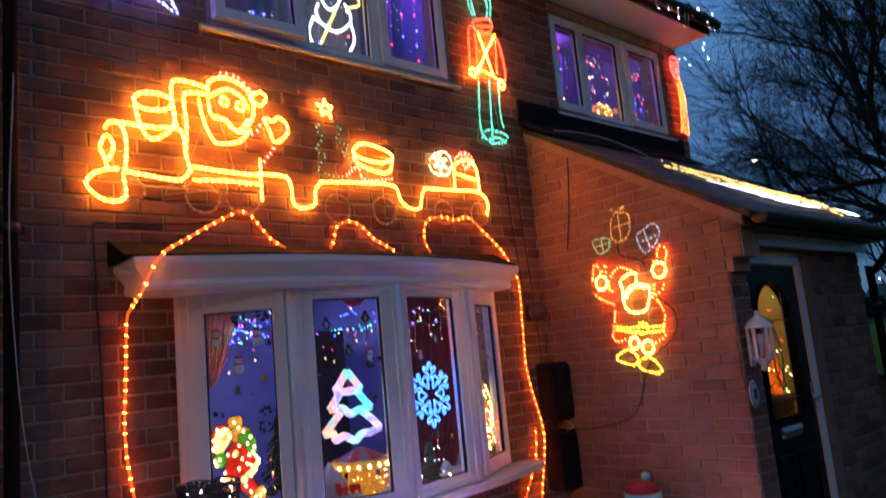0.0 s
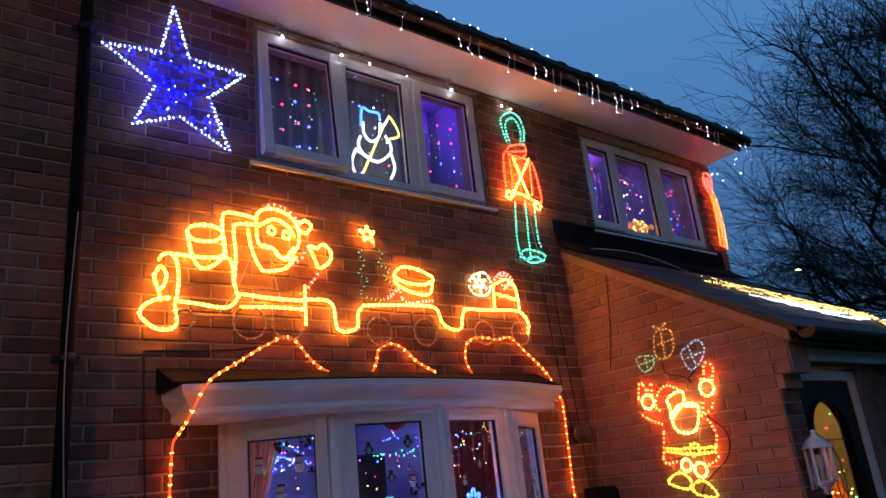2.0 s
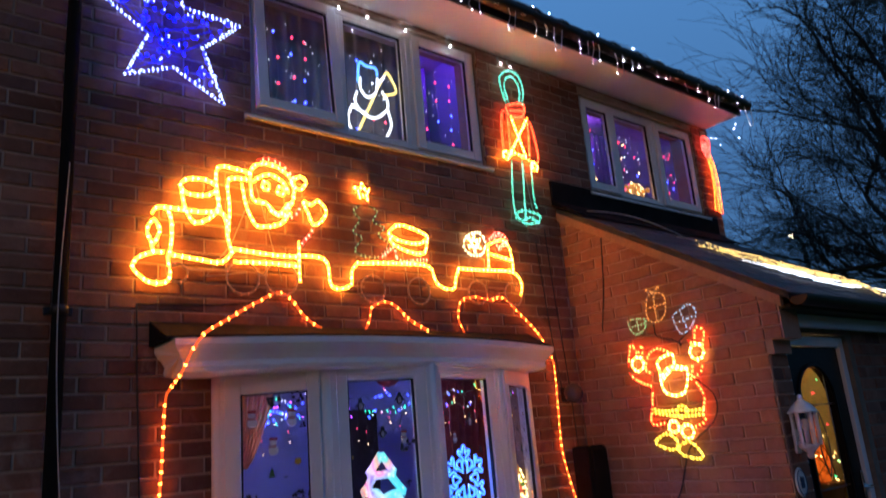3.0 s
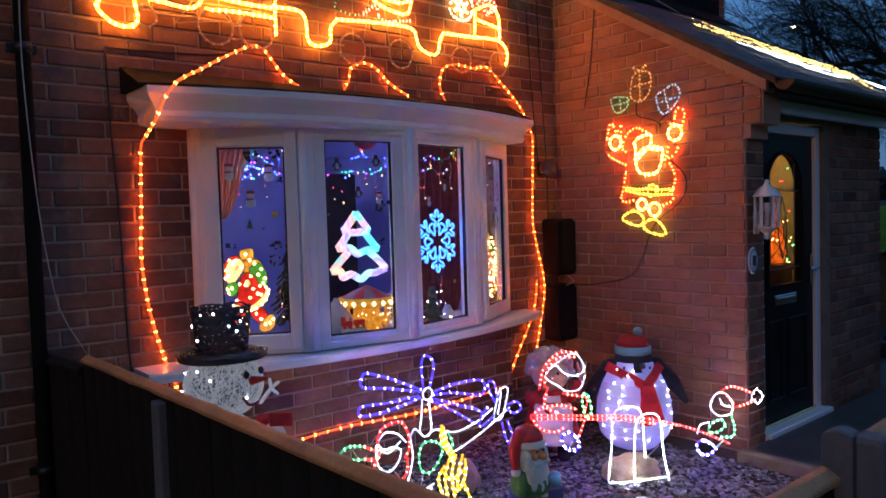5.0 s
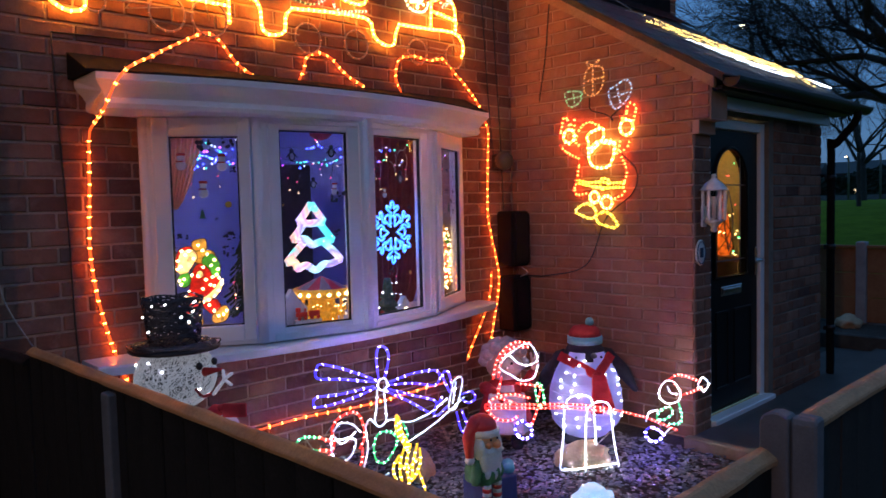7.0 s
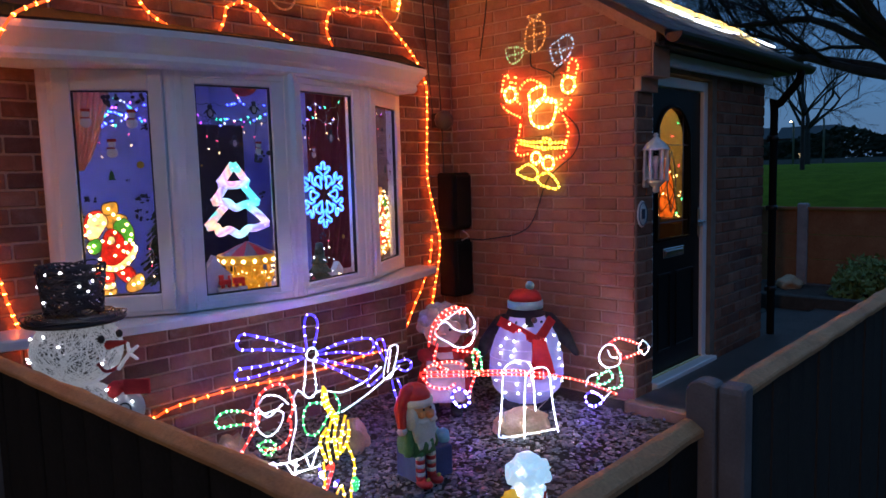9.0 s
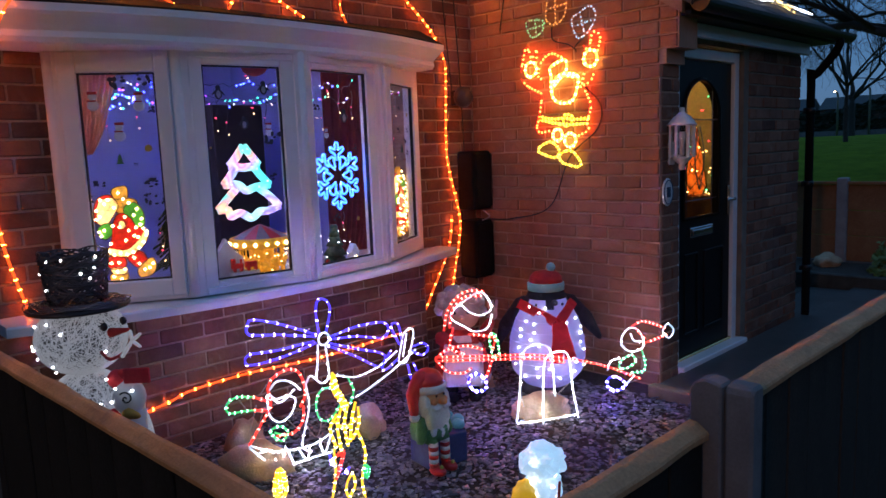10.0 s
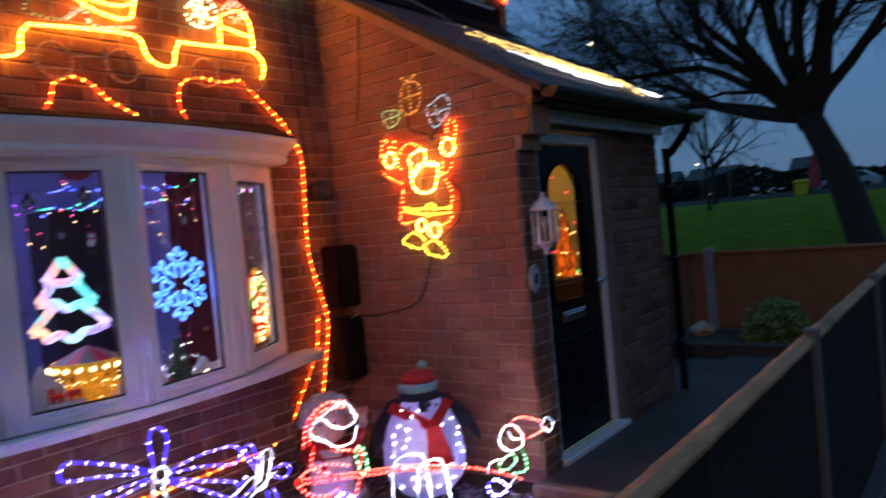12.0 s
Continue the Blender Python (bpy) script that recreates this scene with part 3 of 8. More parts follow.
bmesh.ops.recalc_face_normals(bm, faces=fs)
part("bay_roof", bm, LEAD, window_3, "dark lead roof over the bow window")
bm = bmesh.new()
swept_profile(bm, bow_curve(1.52, 3.485, 4.19, 3.56, 0.24), [(0.0, 0.745), (0.018, 0.75), (0.02, 0.785), (0.012, 0.793)], WALL_Y + 0.02)
part("window_sill", bm, PVC, window_3, "white curved window sill")
bm = bmesh.new()
prism(bm, [(x, y + 0.06) for x, y in BOW] + [(3.975, WALL_Y + 0.25), (1.815, WALL_Y + 0.25)], "z", 0.794, 0.806)
part("inner_sill", bm, PVC, window_3, "white inner window board")
bm = bmesh.new()
prism(bm, [(x, y + 0.02) for x, y in BOW] + [(3.975, WALL_Y + 0.25), (1.815, WALL_Y + 0.25)], "z", 1.955, 1.968)
part("head_board", bm, PVC, window_3)
bm = bmesh.new()
prism(bm, [(1.829, 3.647), (1.856, 3.631), (1.880, 3.655), (1.880, 3.722), (1.829, 3.707)], "z", BZ0, BZ1)
part("side_post", bm, PVC, window_3, "white corner post against the brick")
# Brick plinth under the bow
bay_base = boxob("wall_bay", (1.83, 3.96, 3.613, WALL_Y + 0.002, -0.2, 0.744), MORTAR, bevel=0.0)
tagged(bay_base, "brick base below the bow window", "wall", kind="structure")

# ---- porch ----
ROOF_K = 0.613


def roof_z(y):
    return 2.24 + (y - 2.13) * ROOF_K


bm = bmesh.new()
prism(bm, [(PORCH_Y + 0.003, -0.2), (PORCH_Y + 0.003, 1.862), (2.225, 1.862), (2.225, 1.94), (2.15, 1.94), (2.15, roof_z(2.15) - 0.06), (WALL_Y - 0.002, roof_z(WALL_Y) - 0.06), (WALL_Y - 0.002, -0.2)], "x", PORCH_X + 0.003, PORCH_X + 0.21)
wall_porch = obj("wall_porch", bm, PORCH_MORTAR)
tagged(wall_porch, "warm red brick side wall of the lean-to porch", "wall", kind="structure")
DOOR_H = (4.77, 5.65, -0.2, 2.00)
# Darker brick and mortar than the porch side: the front's shade is put in.
wall_entry = wall_with_holes("wall_entry", PORCH_X + 0.215, 6.63, PORCH_Y + 0.003, PORCH_Y + 0.20, -0.2, 2.25, [DOOR_H], SHADED_MORTAR)
tagged(wall_entry, "brick porch front beside the door, with its shade in the mortar colour", "wall", kind="structure")
bm = bmesh.new()
prism(bm, [(PORCH_Y + 0.205, -0.2), (WALL_Y - 0.004, -0.2), (WALL_Y - 0.004, roof_z(WALL_Y) - 0.06), (PORCH_Y + 0.205, roof_z(PORCH_Y + 0.205) - 0.06)], "x", 6.45, 6.64)
wall_pside = obj("wall_porch_end", bm, PORCH_BRICK)
tagged(wall_pside, "brick end wall of the porch", "wall", kind="structure")
porch_roof = empty("porch_roof", "dark tiled lean-to porch roof with lead flashing", "roof", kind="structure")
bm = bmesh.new()
prism(bm, [(2.07, roof_z(2.07) - 0.055), (2.07, roof_z(2.07) - 0.02), (WALL_Y - 0.004, roof_z(WALL_Y) - 0.02), (WALL_Y - 0.004, roof_z(WALL_Y) - 0.055)], "x", PORCH_X - 0.02, 6.85)
part("roof_deck", bm, TILE, porch_roof)
bm = bmesh.new()
prism(bm, [(2.12, roof_z(2.12) - 0.12), (2.12, roof_z(2.12) - 0.056), (WALL_Y - 0.004, roof_z(WALL_Y) - 0.056), (WALL_Y - 0.004, roof_z(WALL_Y) - 0.12)], "x", PORCH_X - 0.025, PORCH_X + 0.008)
part("bargeboard", bm, TIMBER, porch_roof, "brown timber verge board")
for row in range(9):
    for i in range(9):
        y0 = 2.05 + row * 0.188
        if y0 > 3.55:
            continue
        x0 = PORCH_X - 0.035 + i * 0.256
        if row == 0 and i == 0:
            bm = bmesh.new()
            box(bm, 0, 0.25, 0, 0.235, 0, 0.014, 0.003)
            for v in bm.verts:
                v.co.z += v.co.y * ROOF_K * 0.97
            pt = obj("roof_tile", bm, TILE, porch_roof)
            pt_me = pt.data
        else:
            pt = new("roof_tile", pt_me)
            pt.parent = porch_roof
        pt.location = (x0, y0, roof_z(y0) - 0.018 + random.uniform(0, 0.004))
bm = bmesh.new()
prism(bm, [(WALL_Y - 0.26, roof_z(WALL_Y - 0.26) + 0.012), (WALL_Y - 0.26, roof_z(WALL_Y - 0.26) + 0.022), (WALL_Y - 0.02, roof_z(WALL_Y) + 0.03), (WALL_Y - 0.02, roof_z(WALL_Y) + 0.2), (WALL_Y - 0.004, roof_z(WALL_Y) + 0.2), (WALL_Y - 0.004, roof_z(WALL_Y))], "x", PORCH_X - 0.06, 6.86)
part("flashing", bm, LEAD, porch_roof, "dark lead flashing against the house")
bm = bmesh.new()
gut = [(2.03 + 0.055 * math.cos(a), 2.165 + 0.055 * math.sin(a)) for a in [math.pi + math.pi * i / 10 for i in range(11)]]
prism(bm, gut, "x", PORCH_X + 0.0, 6.95)
part("gutter", bm, BLACK, porch_roof, "black half-round gutter")
part("fascia", (lambda bm: (box(bm, PORCH_X + 0.1, 6.62, 2.19, 2.215, 2.02, 2.10, 0.004), bm)[1])(bmesh.new()), PVC, porch_roof, "white fascia board above the door")
part("eaves_board", (lambda bm: (box(bm, PORCH_X + 0.02, 6.84, 2.09, 2.26, 2.105, 2.13, 0.004), bm)[1])(bmesh.new()), BLACK, porch_roof)

# Front door
door_1 = empty("door_1", "black front door with arched leaded glass in a white frame", "door", kind="structure")
DX0, DX1, DY, DT = 4.775, 5.645, 2.290, 1.985
bm = bmesh.new()
for q in ((DX0, DX0 + 0.065, 0.05, DT), (DX1 - 0.065, DX1, 0.05, DT), (DX0 + 0.065, DX1 - 0.065, DT - 0.065, DT)):
    box(bm, q[0], q[1], DY, DY + 0.08, q[2], q[3], 0.006, 2)
part("door_frame", bm, PVC, door_1, "white plastic door frame")
bm = bmesh.new()
box(bm, DX0 - 0.01, DX1 + 0.03, DY - 0.07, DY + 0.09, 0.03, 0.075, 0.006)
part("threshold", bm, PVC, door_1, "white door threshold")
bm = bmesh.new()
box(bm, DX0 + 0.07, DX1 - 0.07, DY + 0.004, DY + 0.022, 0.0755, 0.092, 0.003)
part("sill_strip", bm, plain("brass_strip", (0.85, 0.62, 0.28), 0.22, 1.0), door_1, "shiny brass sill strip")
a0, a1 = DX0 + 0.07, DX1 - 0.07
gx0, gx1, gz0, gzs = 4.925, 5.405, 0.955, 1.58
arch = [(gx0, gz0), (gx1, gz0)] + [((gx0 + gx1) / 2 + (gx1 - gx0) / 2 * math.cos(t), gzs + 0.225 * math.sin(t)) for t in [math.pi * i / 14 for i in range(15)]]
leaf_y = DY + 0.025
bm = bmesh.new()
box(bm, a0, gx0, leaf_y, leaf_y + 0.044, 0.08, DT - 0.07)
box(bm, gx1, a1, leaf_y, leaf_y + 0.044, 0.08, DT - 0.07)
box(bm, gx0, gx1, leaf_y, leaf_y + 0.044, 0.08, gz0)
# head above the arch, in strips
arc = arch[2:]
for (xa, za), (xb, zb) in zip(arc, arc[1:]):
    vs = [bm.verts.new((x, y, z)) for y in (leaf_y, leaf_y + 0.044) for x, z in ((xa, za), (xb, zb), (xb, DT - 0.07), (xa, DT - 0.07))]
    f = [bm.faces.new([vs[i] for i in q]) for q in ((0, 1, 2, 3), (7, 6, 5, 4), (0, 4, 5, 1), (1, 5, 6, 2), (2, 6, 7, 3), (3, 7, 4, 0))]
    bmesh.ops.recalc_face_normals(bm, faces=f)
leaf = part("door_leaf", bm, DARKDOOR, door_1, "black panelled door leaf")
tubes("glazing_bead", [[(x, leaf_y - 0.004, z) for x, z in arch + arch[:1]]], 0.012, DARKDOOR, leaf)
bm = bmesh.new()
fs = bm.faces.new([bm.verts.new((x, leaf_y + 0.02, z)) for x, z in arch])
pane = part("pane", bm, FROST, leaf, "arched obscure amber-lit glass")
pane.visible_shadow = False
LEADCAME = plain("lead_came", (0.16, 0.16, 0.17), 0.4, 0.6)
cx = (gx0 + gx1) / 2
tubes("leading", [[(x, leaf_y + 0.012, gz0), (x, leaf_y + 0.012, gzs + 0.18)] for x in (cx - 0.17, cx + 0.17)] + [[(gx0, leaf_y + 0.012, z), (gx1, leaf_y + 0.012, z)] for z in (1.06, 1.56)]
      + [[(cx + s * 0.06 * math.sin(math.pi * k / 12) , leaf_y + 0.012, 1.12 + 0.40 * k / 12) for k in range(13)] for s in (-1, 1)], 0.004, LEADCAME, leaf)
for (xa, xb) in ((a0 + 0.10, cx - 0.04), (cx + 0.04, a1 - 0.10)):
    bm = bmesh.new()
    for q in ((xa, xb, 0.22, 0.235), (xa, xb, 0.72, 0.735), (xa, xa + 0.015, 0.235, 0.72), (xb - 0.015, xb, 0.235, 0.72)):
        box(bm, q[0], q[1], leaf_y - 0.008, leaf_y + 0.002, q[2], q[3], 0.004)
    part("moulding", bm, DARKDOOR, leaf)
bm = bmesh.new()
box(bm, cx - 0.15, cx + 0.15, leaf_y - 0.010, leaf_y + 0.001, 0.83, 0.895, 0.006, 2)
box(bm, cx - 0.125, cx + 0.125, leaf_y - 0.018, leaf_y - 0.006, 0.845, 0.88, 0.005, 2)
part("letter_plate", bm, CHROME, leaf, "chrome letter plate")
bm = bmesh.new()
box(bm, a1 - 0.045, a1 - 0.015, leaf_y - 0.012, leaf_y, 0.93, 1.13, 0.005, 2)
limb(bm, (a1 - 0.03, leaf_y - 0.01, 1.04), (a1 - 0.03, leaf_y - 0.05, 1.04), 0.010, 0.010)
limb(bm, (a1 - 0.03, leaf_y - 0.05, 1.04), (a1 - 0.13, leaf_y - 0.05, 1.04), 0.011, 0.009)
part("door_handle", bm, CHROME, leaf, "chrome lever handle")

# Room behind the door: a hall with a lit amber glow from its own lamp
hall = (lambda bm: (box(bm, 4.79, 6.44, WALL_Y - 0.02, WALL_Y - 0.006, 0.0, 2.2), bm)[1])(bmesh.new())
hall_wall = obj("wall_hall", hall, surface("amber_hall_paint", (0.40, 0.34, 0.17), (0.50, 0.43, 0.23), 0.8, 2, 40, 0.1, 0.001))
tagged(hall_wall, "warm yellow hall wall behind the door", "wall", kind="structure")
hs_ = boxob("wall_hall", (6.405, 6.425, 2.47, 3.66, 0.0, 2.2), hall_wall.data.materials[0], bevel=0.0)
tagged(hs_, "warm yellow hall side wall", "wall", kind="structure")
hall_floor = boxob("floor_hall", (4.79, 6.44, 2.47, 3.67, -0.1, 0.06), TIMBER, bevel=0.0)
tagged(hall_floor, "brown hall floor", "floor", kind="structure")
hl = bpy.data.lights.new("hall_lamp", "POINT")
hl.energy, hl.color, hl.shadow_soft_size = 7.5, (1.0, 0.70, 0.26), 0.08
hlo = new("hall_lamp", hl)
hlo.location = (5.75, 2.95, 1.95)
bm = bmesh.new()
box(bm, 4.79, 6.44, 2.47, 3.67, 2.20, 2.22)
hc = obj("ceiling_hall", bm, ROOMWALL)
tagged(hc, "pale porch ceiling", "ceiling", kind="structure")

# ---- lantern, number plaque, meter boxes, sensor lamp ----
lantern = empty("wall_lantern", "white hexagonal coach lantern mounted on dark brick", "lantern", at=(4.665, PORCH_Y - 0.075, 1.27))


def lp(name, bm, mat_, lab=""):
    ob = part(name, bm, mat_, lantern, lab)
    return ob


bm = bmesh.new()
lathe(bm, [(0.012, 0.0), (0.022, 0.012), (0.016, 0.03), (0.045, 0.055), (0.062, 0.075)], 6)
lp("base", bm, WHITEPAINT, "white tapered lantern base")
bm = bmesh.new()
lathe(bm, [(0.085, 0.25), (0.075, 0.262), (0.05, 0.295), (0.02, 0.318), (0.012, 0.33), (0.016, 0.338), (0.010, 0.35)], 6)
lp("roof_cap", bm, WHITEPAINT, "white pointed lantern cap")
for k in range(6):
    a = math.pi / 3 * k
    bm = bmesh.new()
    box(bm, -0.007, 0.007, -0.007, 0.007, 0.07, 0.255, 0.002, 1, Matrix.Translation((0.064 * math.cos(a), 0.064 * math.sin(a), 0)))
    lp("bar", bm, WHITEPAINT)
bm = bmesh.new()
lathe(bm, [(0.056, 0.075), (0.060, 0.252)], 6)
g_ = lp("lantern_glass", bm, GLASS, "clear lantern glass")
g_.visible_shadow = False
bm = bmesh.new()
lathe(bm, [(0.014, 0.08), (0.014, 0.15), (0.022, 0.18), (0.018, 0.215)], 12)
lp("unlit_bulb", bm, plain("milky_bulb", (0.6, 0.58, 0.55), 0.3), "unlit milky bulb")
bm = bmesh.new()
box(bm, -0.03, 0.03, 0.058, 0.073, 0.03, 0.16, 0.005)
limb(bm, (0, 0.06, 0.09), (0, 0.0, 0.065), 0.01, 0.012)
lp("bracket", bm, WHITEPAINT)

bm = bmesh.new()
lathe(bm, [(0.001, 0.0), (0.055, 0.0), (0.060, 0.006), (0.055, 0.012), (0.001, 0.012)], 24, Matrix.Translation((4.625, PORCH_Y - 0.002, 1.145)) @ Matrix.Diagonal((1, 1, 1.35, 1)) @ Matrix.Rotation(radians(90), 4, "X"))
plaque = obj("number_plaque", bm, WHITEPAINT)
tagged(plaque, "oval white plaque with a dark bar", "plaque")
part("marking", (lambda bm: (box(bm, 4.605, 4.645, PORCH_Y - 0.019, PORCH_Y - 0.015, 1.115, 1.175, 0.003), bm)[1])(bmesh.new()), plain("plaque_blue", (0.03, 0.05, 0.10)), plaque, "dark blue bar marking")
part("rim", (lambda o: o)((lambda V_, F_: (tube_into(V_, F_, [(4.625 + 0.05 * math.cos(t), PORCH_Y - 0.015, 1.145 + 0.068 * math.sin(t)) for t in [2 * math.pi * i / 28 for i in range(28)]], 0.003, 6, True), (V_, F_))[1])([], [])), plain("plaque_rim_blue", (0.05, 0.09, 0.16)), plaque)


def meter_box(z0, z1, label):
    th = empty("meter_box", label, "box", "boxes on the house wall", at=(4.467, WALL_Y - 0.004, z0))
    h = z1 - z0
    bm = bmesh.new()
    box(bm, -0.09, 0.09, -0.16, 0.0, 0, h, 0.02, 3)
    part("casing", bm, MATTE, th)
    bm = bmesh.new()
    box(bm, -0.078, 0.078, -0.175, -0.161, 0.02, h - 0.02, 0.01, 2)
    part("lid", bm, MATTE, th)
    return th


meter_box(1.02, 1.42, "black plastic weatherproof box on the brick wall")
meter_box(0.55, 0.95, "black plastic weatherproof box below another")
sensor = empty("security_lamp", "small grey security lamp on the brick wall", "lamp", at=(4.38, WALL_Y, 1.78))
bm = bmesh.new()
box(bm, -0.04, 0.04, -0.05, -0.003, -0.05, 0.05, 0.01, 2)
part("bracket", bm, BLACK, sensor)
bm = bmesh.new()
ball(bm, (0, -0.09, 0.0), 0.075, 0.06, 0.07)
part("lamp_head", bm, plain("grey_dome", (0.04, 0.037, 0.037), 0.5), sensor, "rounded grey lamp head")

# Downpipes
def downpipe(x, y, z0, z1, label, jog=0.0):
    th = empty("downpipe", label, "pipe", at=(0, 0, 0))
    pts = [(x, y, z0), (x, y, z1 - 0.32), (x, y - 0.01, z1 - 0.27), (x + jog, y - 0.17, z1 - 0.08), (x + jog, y - 0.19, z1)]
    tubes("pipe", [spline(pts, step=0.05)], 0.030, MATTE, th, 14)
    for z in (z0 + 0.4, (z0 + z1) / 2, z1 - 0.5):
        bm = bmesh.new()
        lathe(bm, [(0.036, -0.02), (0.038, 0), (0.036, 0.02)], 14, Matrix.Translation((x, y, z)))
        box(bm, x - 0.06, x + 0.06, y + 0.02, y + 0.034, z - 0.02, z + 0.02, 0.004)
        part("clip", bm, BLACK, th)
    return th


downpipe(1.118, WALL_Y - 0.06, 0.02, SOF_Z + 0.06, "black plastic downpipe on the brick house front")
downpipe(6.70, PORCH_Y - 0.055, 0.02, 2.12, "black plastic downpipe at the porch end")

# ---- rope lights on the walls ----
ORANGE = glow("amber_rope_lit", (1.0, 0.36, 0.018), 15.0, (0.6, 0.3, 0.08))
ORANGE_B = glow("amber_bulbs", (1.0, 0.28, 0.022), 135.0)
RED = glow("red_rope_lit", (1.0, 0.03, 0.02), 1.3, (0.5, 0.08, 0.05))
RED_B = glow("red_bulbs", (1.0, 0.10, 0.07), 18.0)
GREEN = glow("green_rope_lit", (0.02, 0.62, 0.16), 0.75, (0.1, 0.4, 0.2))
GREEN_B = glow("green_bulbs", (0.25, 1.0, 0.50), 8.0)
TEAL = glow("teal_rope_lit", (0.01, 0.45, 0.30), 0.5, (0.1, 0.4, 0.3))
TEAL_B = glow("teal_bulbs", (0.15, 1.0, 0.68), 6.0)
DGREEN_B = glow("dark_green_bulbs", (0.25, 0.75, 0.35), 1.5)
YELLOW = glow("yellow_rope_lit", (1.0, 0.55, 0.015), 1.05, (0.6, 0.5, 0.1))
YELLOW_B = glow("yellow_bulbs", (1.0, 0.70, 0.16), 22.0)
WHITE = glow("white_rope_lit", (0.45, 0.72, 1.0), 0.62, (0.7, 0.7, 0.7))
WHITE_B = glow("white_bulbs", (0.86, 0.92, 1.0), 250.0)
BLUE = glow("blue_rope_lit", (0.045, 0.03, 1.0), 1.3, (0.1, 0.1, 0.5))
BLUE_B = glow("blue_bulbs", (0.16, 0.12, 1.0), 250.0)
DEEPBLUE_B = glow("deep_blue_bulbs", (0.0020, 0.002, 1.0), 42.0, (0.01, 0.01, 0.3))
STAR_B = glow("star_edge_bulbs", (0.45, 0.60, 1.0), 9.0)
ICE = glow("icy_blue_rope_lit", (0.030, 0.17, 1.0), 4.0, (0.4, 0.5, 0.7))
ICE_B = glow("icy_blue_bulbs", (0.30, 0.60, 1.0), 7.0)
CLEAR = plain("unlit_clear_rope", (0.52, 0.34, 0.24), 0.35)
WIRE = plain("white_wire_frame", (0.45, 0.40, 0.36), 0.5)
DARKWIRE = plain("dark_cable", (0.02, 0.018, 0.018), 0.55)
PALEWIRE = plain("pale_flex", (0.42, 0.40, 0.38), 0.5)


def on_front(dy=0.04):
    return lambda u, v: (u, WALL_Y - dy, v)


def on_porch(dx=0.03):
    return lambda u, v: (PORCH_X - dx, -u, v)


train = empty("rope_light_train", "amber rope-light train with two wagons on the brick wall", "light motif")
f = on_front()
rope(train, "locomotive", [
    ((159, 252), (160, 241), (155, 238), (149, 239), (143, 244), (143, 247), (145, 250), (151, 253), (157, 254)),
    ("O", (152, 270), (155, 265), (152, 258), (149, 264)),
    ((151, 273), (153, 276), (157, 277), (160, 273), (161, 264), (160, 253)),
    ((156, 277), (174, 277), (186, 278), (189, 274), (190, 265), (192, 257)),
    ((159, 253), (171, 252), (184, 251), (189, 253), (192, 257)),
    ((151, 258), (152, 254))], f, ORANGE, ORANGE_B)
rope(train, "chimney_drum", [("O", (165, 290), (169, 294), (178, 295), (184, 292), (180, 287), (169, 286)),
                             ((165, 290), (167, 280), (170, 273), (174, 271), (181, 275), (185, 282), (184, 292))], f, ORANGE, ORANGE_B)
rope(train, "cab", [((186, 278), (184, 289), (184, 301), (187, 304), (194, 304), (202, 303)), ((190, 265), (191, 281), (190, 293), (192, 298), (203, 299)),
                    ((231, 267), (231, 256), (231, 244)), ((193, 252), (211, 253), (231, 253))], f, ORANGE, ORANGE_B)
rope(train, "rider_outline", [((203, 298), (204, 306), (211, 310), (220, 309), (227, 304), (229, 297), (228, 290), (224, 284)),
                      ("O", (228, 301), (233, 306), (237, 303), (233, 298)), ((204, 298), (209, 302), (215, 304), (222, 301), (226, 295)),
                      ((198, 296), (200, 285), (204, 276), (208, 273), (220, 276), (226, 283)), ((203, 297), (204, 289), (207, 287), (212, 287), (215, 283), (220, 282), (225, 288)),
                      ("O", *circle(212, 297, 2.2, n=6)), ("O", *circle(221, 295.5, 2.2, n=6)), ((207, 288), (213, 286), (219, 281), (227, 283)), ("O", (235, 291), (240, 290), (244, 293), (249, 289), (248, 283), (241, 278), (238, 284))], f, ORANGE, ORANGE_B)
rope(train, "rider_sleeve", [((241, 278), (239, 273), (234, 267), (230, 261)), ((207, 311), (214, 313), (222, 311), (229, 305)), ((233, 290), (231, 284), (226, 280))], f, RED, RED_B, 0.006)
rope(train, "chassis", [((193, 259), (211, 258), (227, 258), (233, 259), (245, 259), (249, 255), (250, 245), (253, 242), (258, 242), (264, 245), (265, 253), (269, 258)),
                        ((269, 258), (292, 260), (316, 261), (324, 259), (327, 251), (334, 247), (342, 248), (344, 255), (347, 261)),
                        ((347, 261), (371, 262), (393, 263), (401, 260), (404, 254), (402, 247))], f, ORANGE, ORANGE_B)
WHEEL_B = glow("dim_wheel_bulbs", (1.0, 0.30, 0.03), 1.4)
for (cx_, cz_, r_) in ((164, 244, 5), (198, 244, 9), (220, 245, 9.5), (279, 243, 8.5), (313, 244, 8.5), (362, 246, 8), (395, 247, 8)):
    rope(train, "wheel", [("O", *circle(cx_, cz_, r_, r_ * 0.98, 10))], f, CLEAR, WHEEL_B, 0.0055, 0.04, 0.0075, label="dimly lit clear rope wheel")
rope(train, "axle", [((160, 246), (165, 249), (170, 246), (189, 247)), ((207, 246), (212, 246)), ((250, 244), (273, 244)), ((288, 246), (305, 247)), ((330, 247), (354, 248)), ((372, 250), (387, 250))],
     f, CLEAR, None, 0.005)
rope(train, "fir_tree", [((274, 295), (268, 290), (272, 285), (267, 277), (273, 274), (268, 265), (279, 262)), ((279, 295), (285, 292), (282, 285), (290, 282), (285, 277), (292, 272), (286, 264), (279, 262))],
     f, plain("dark_green_rope", (0.03, 0.10, 0.05), 0.4), DGREEN_B, 0.005, 0.032, 0.008)
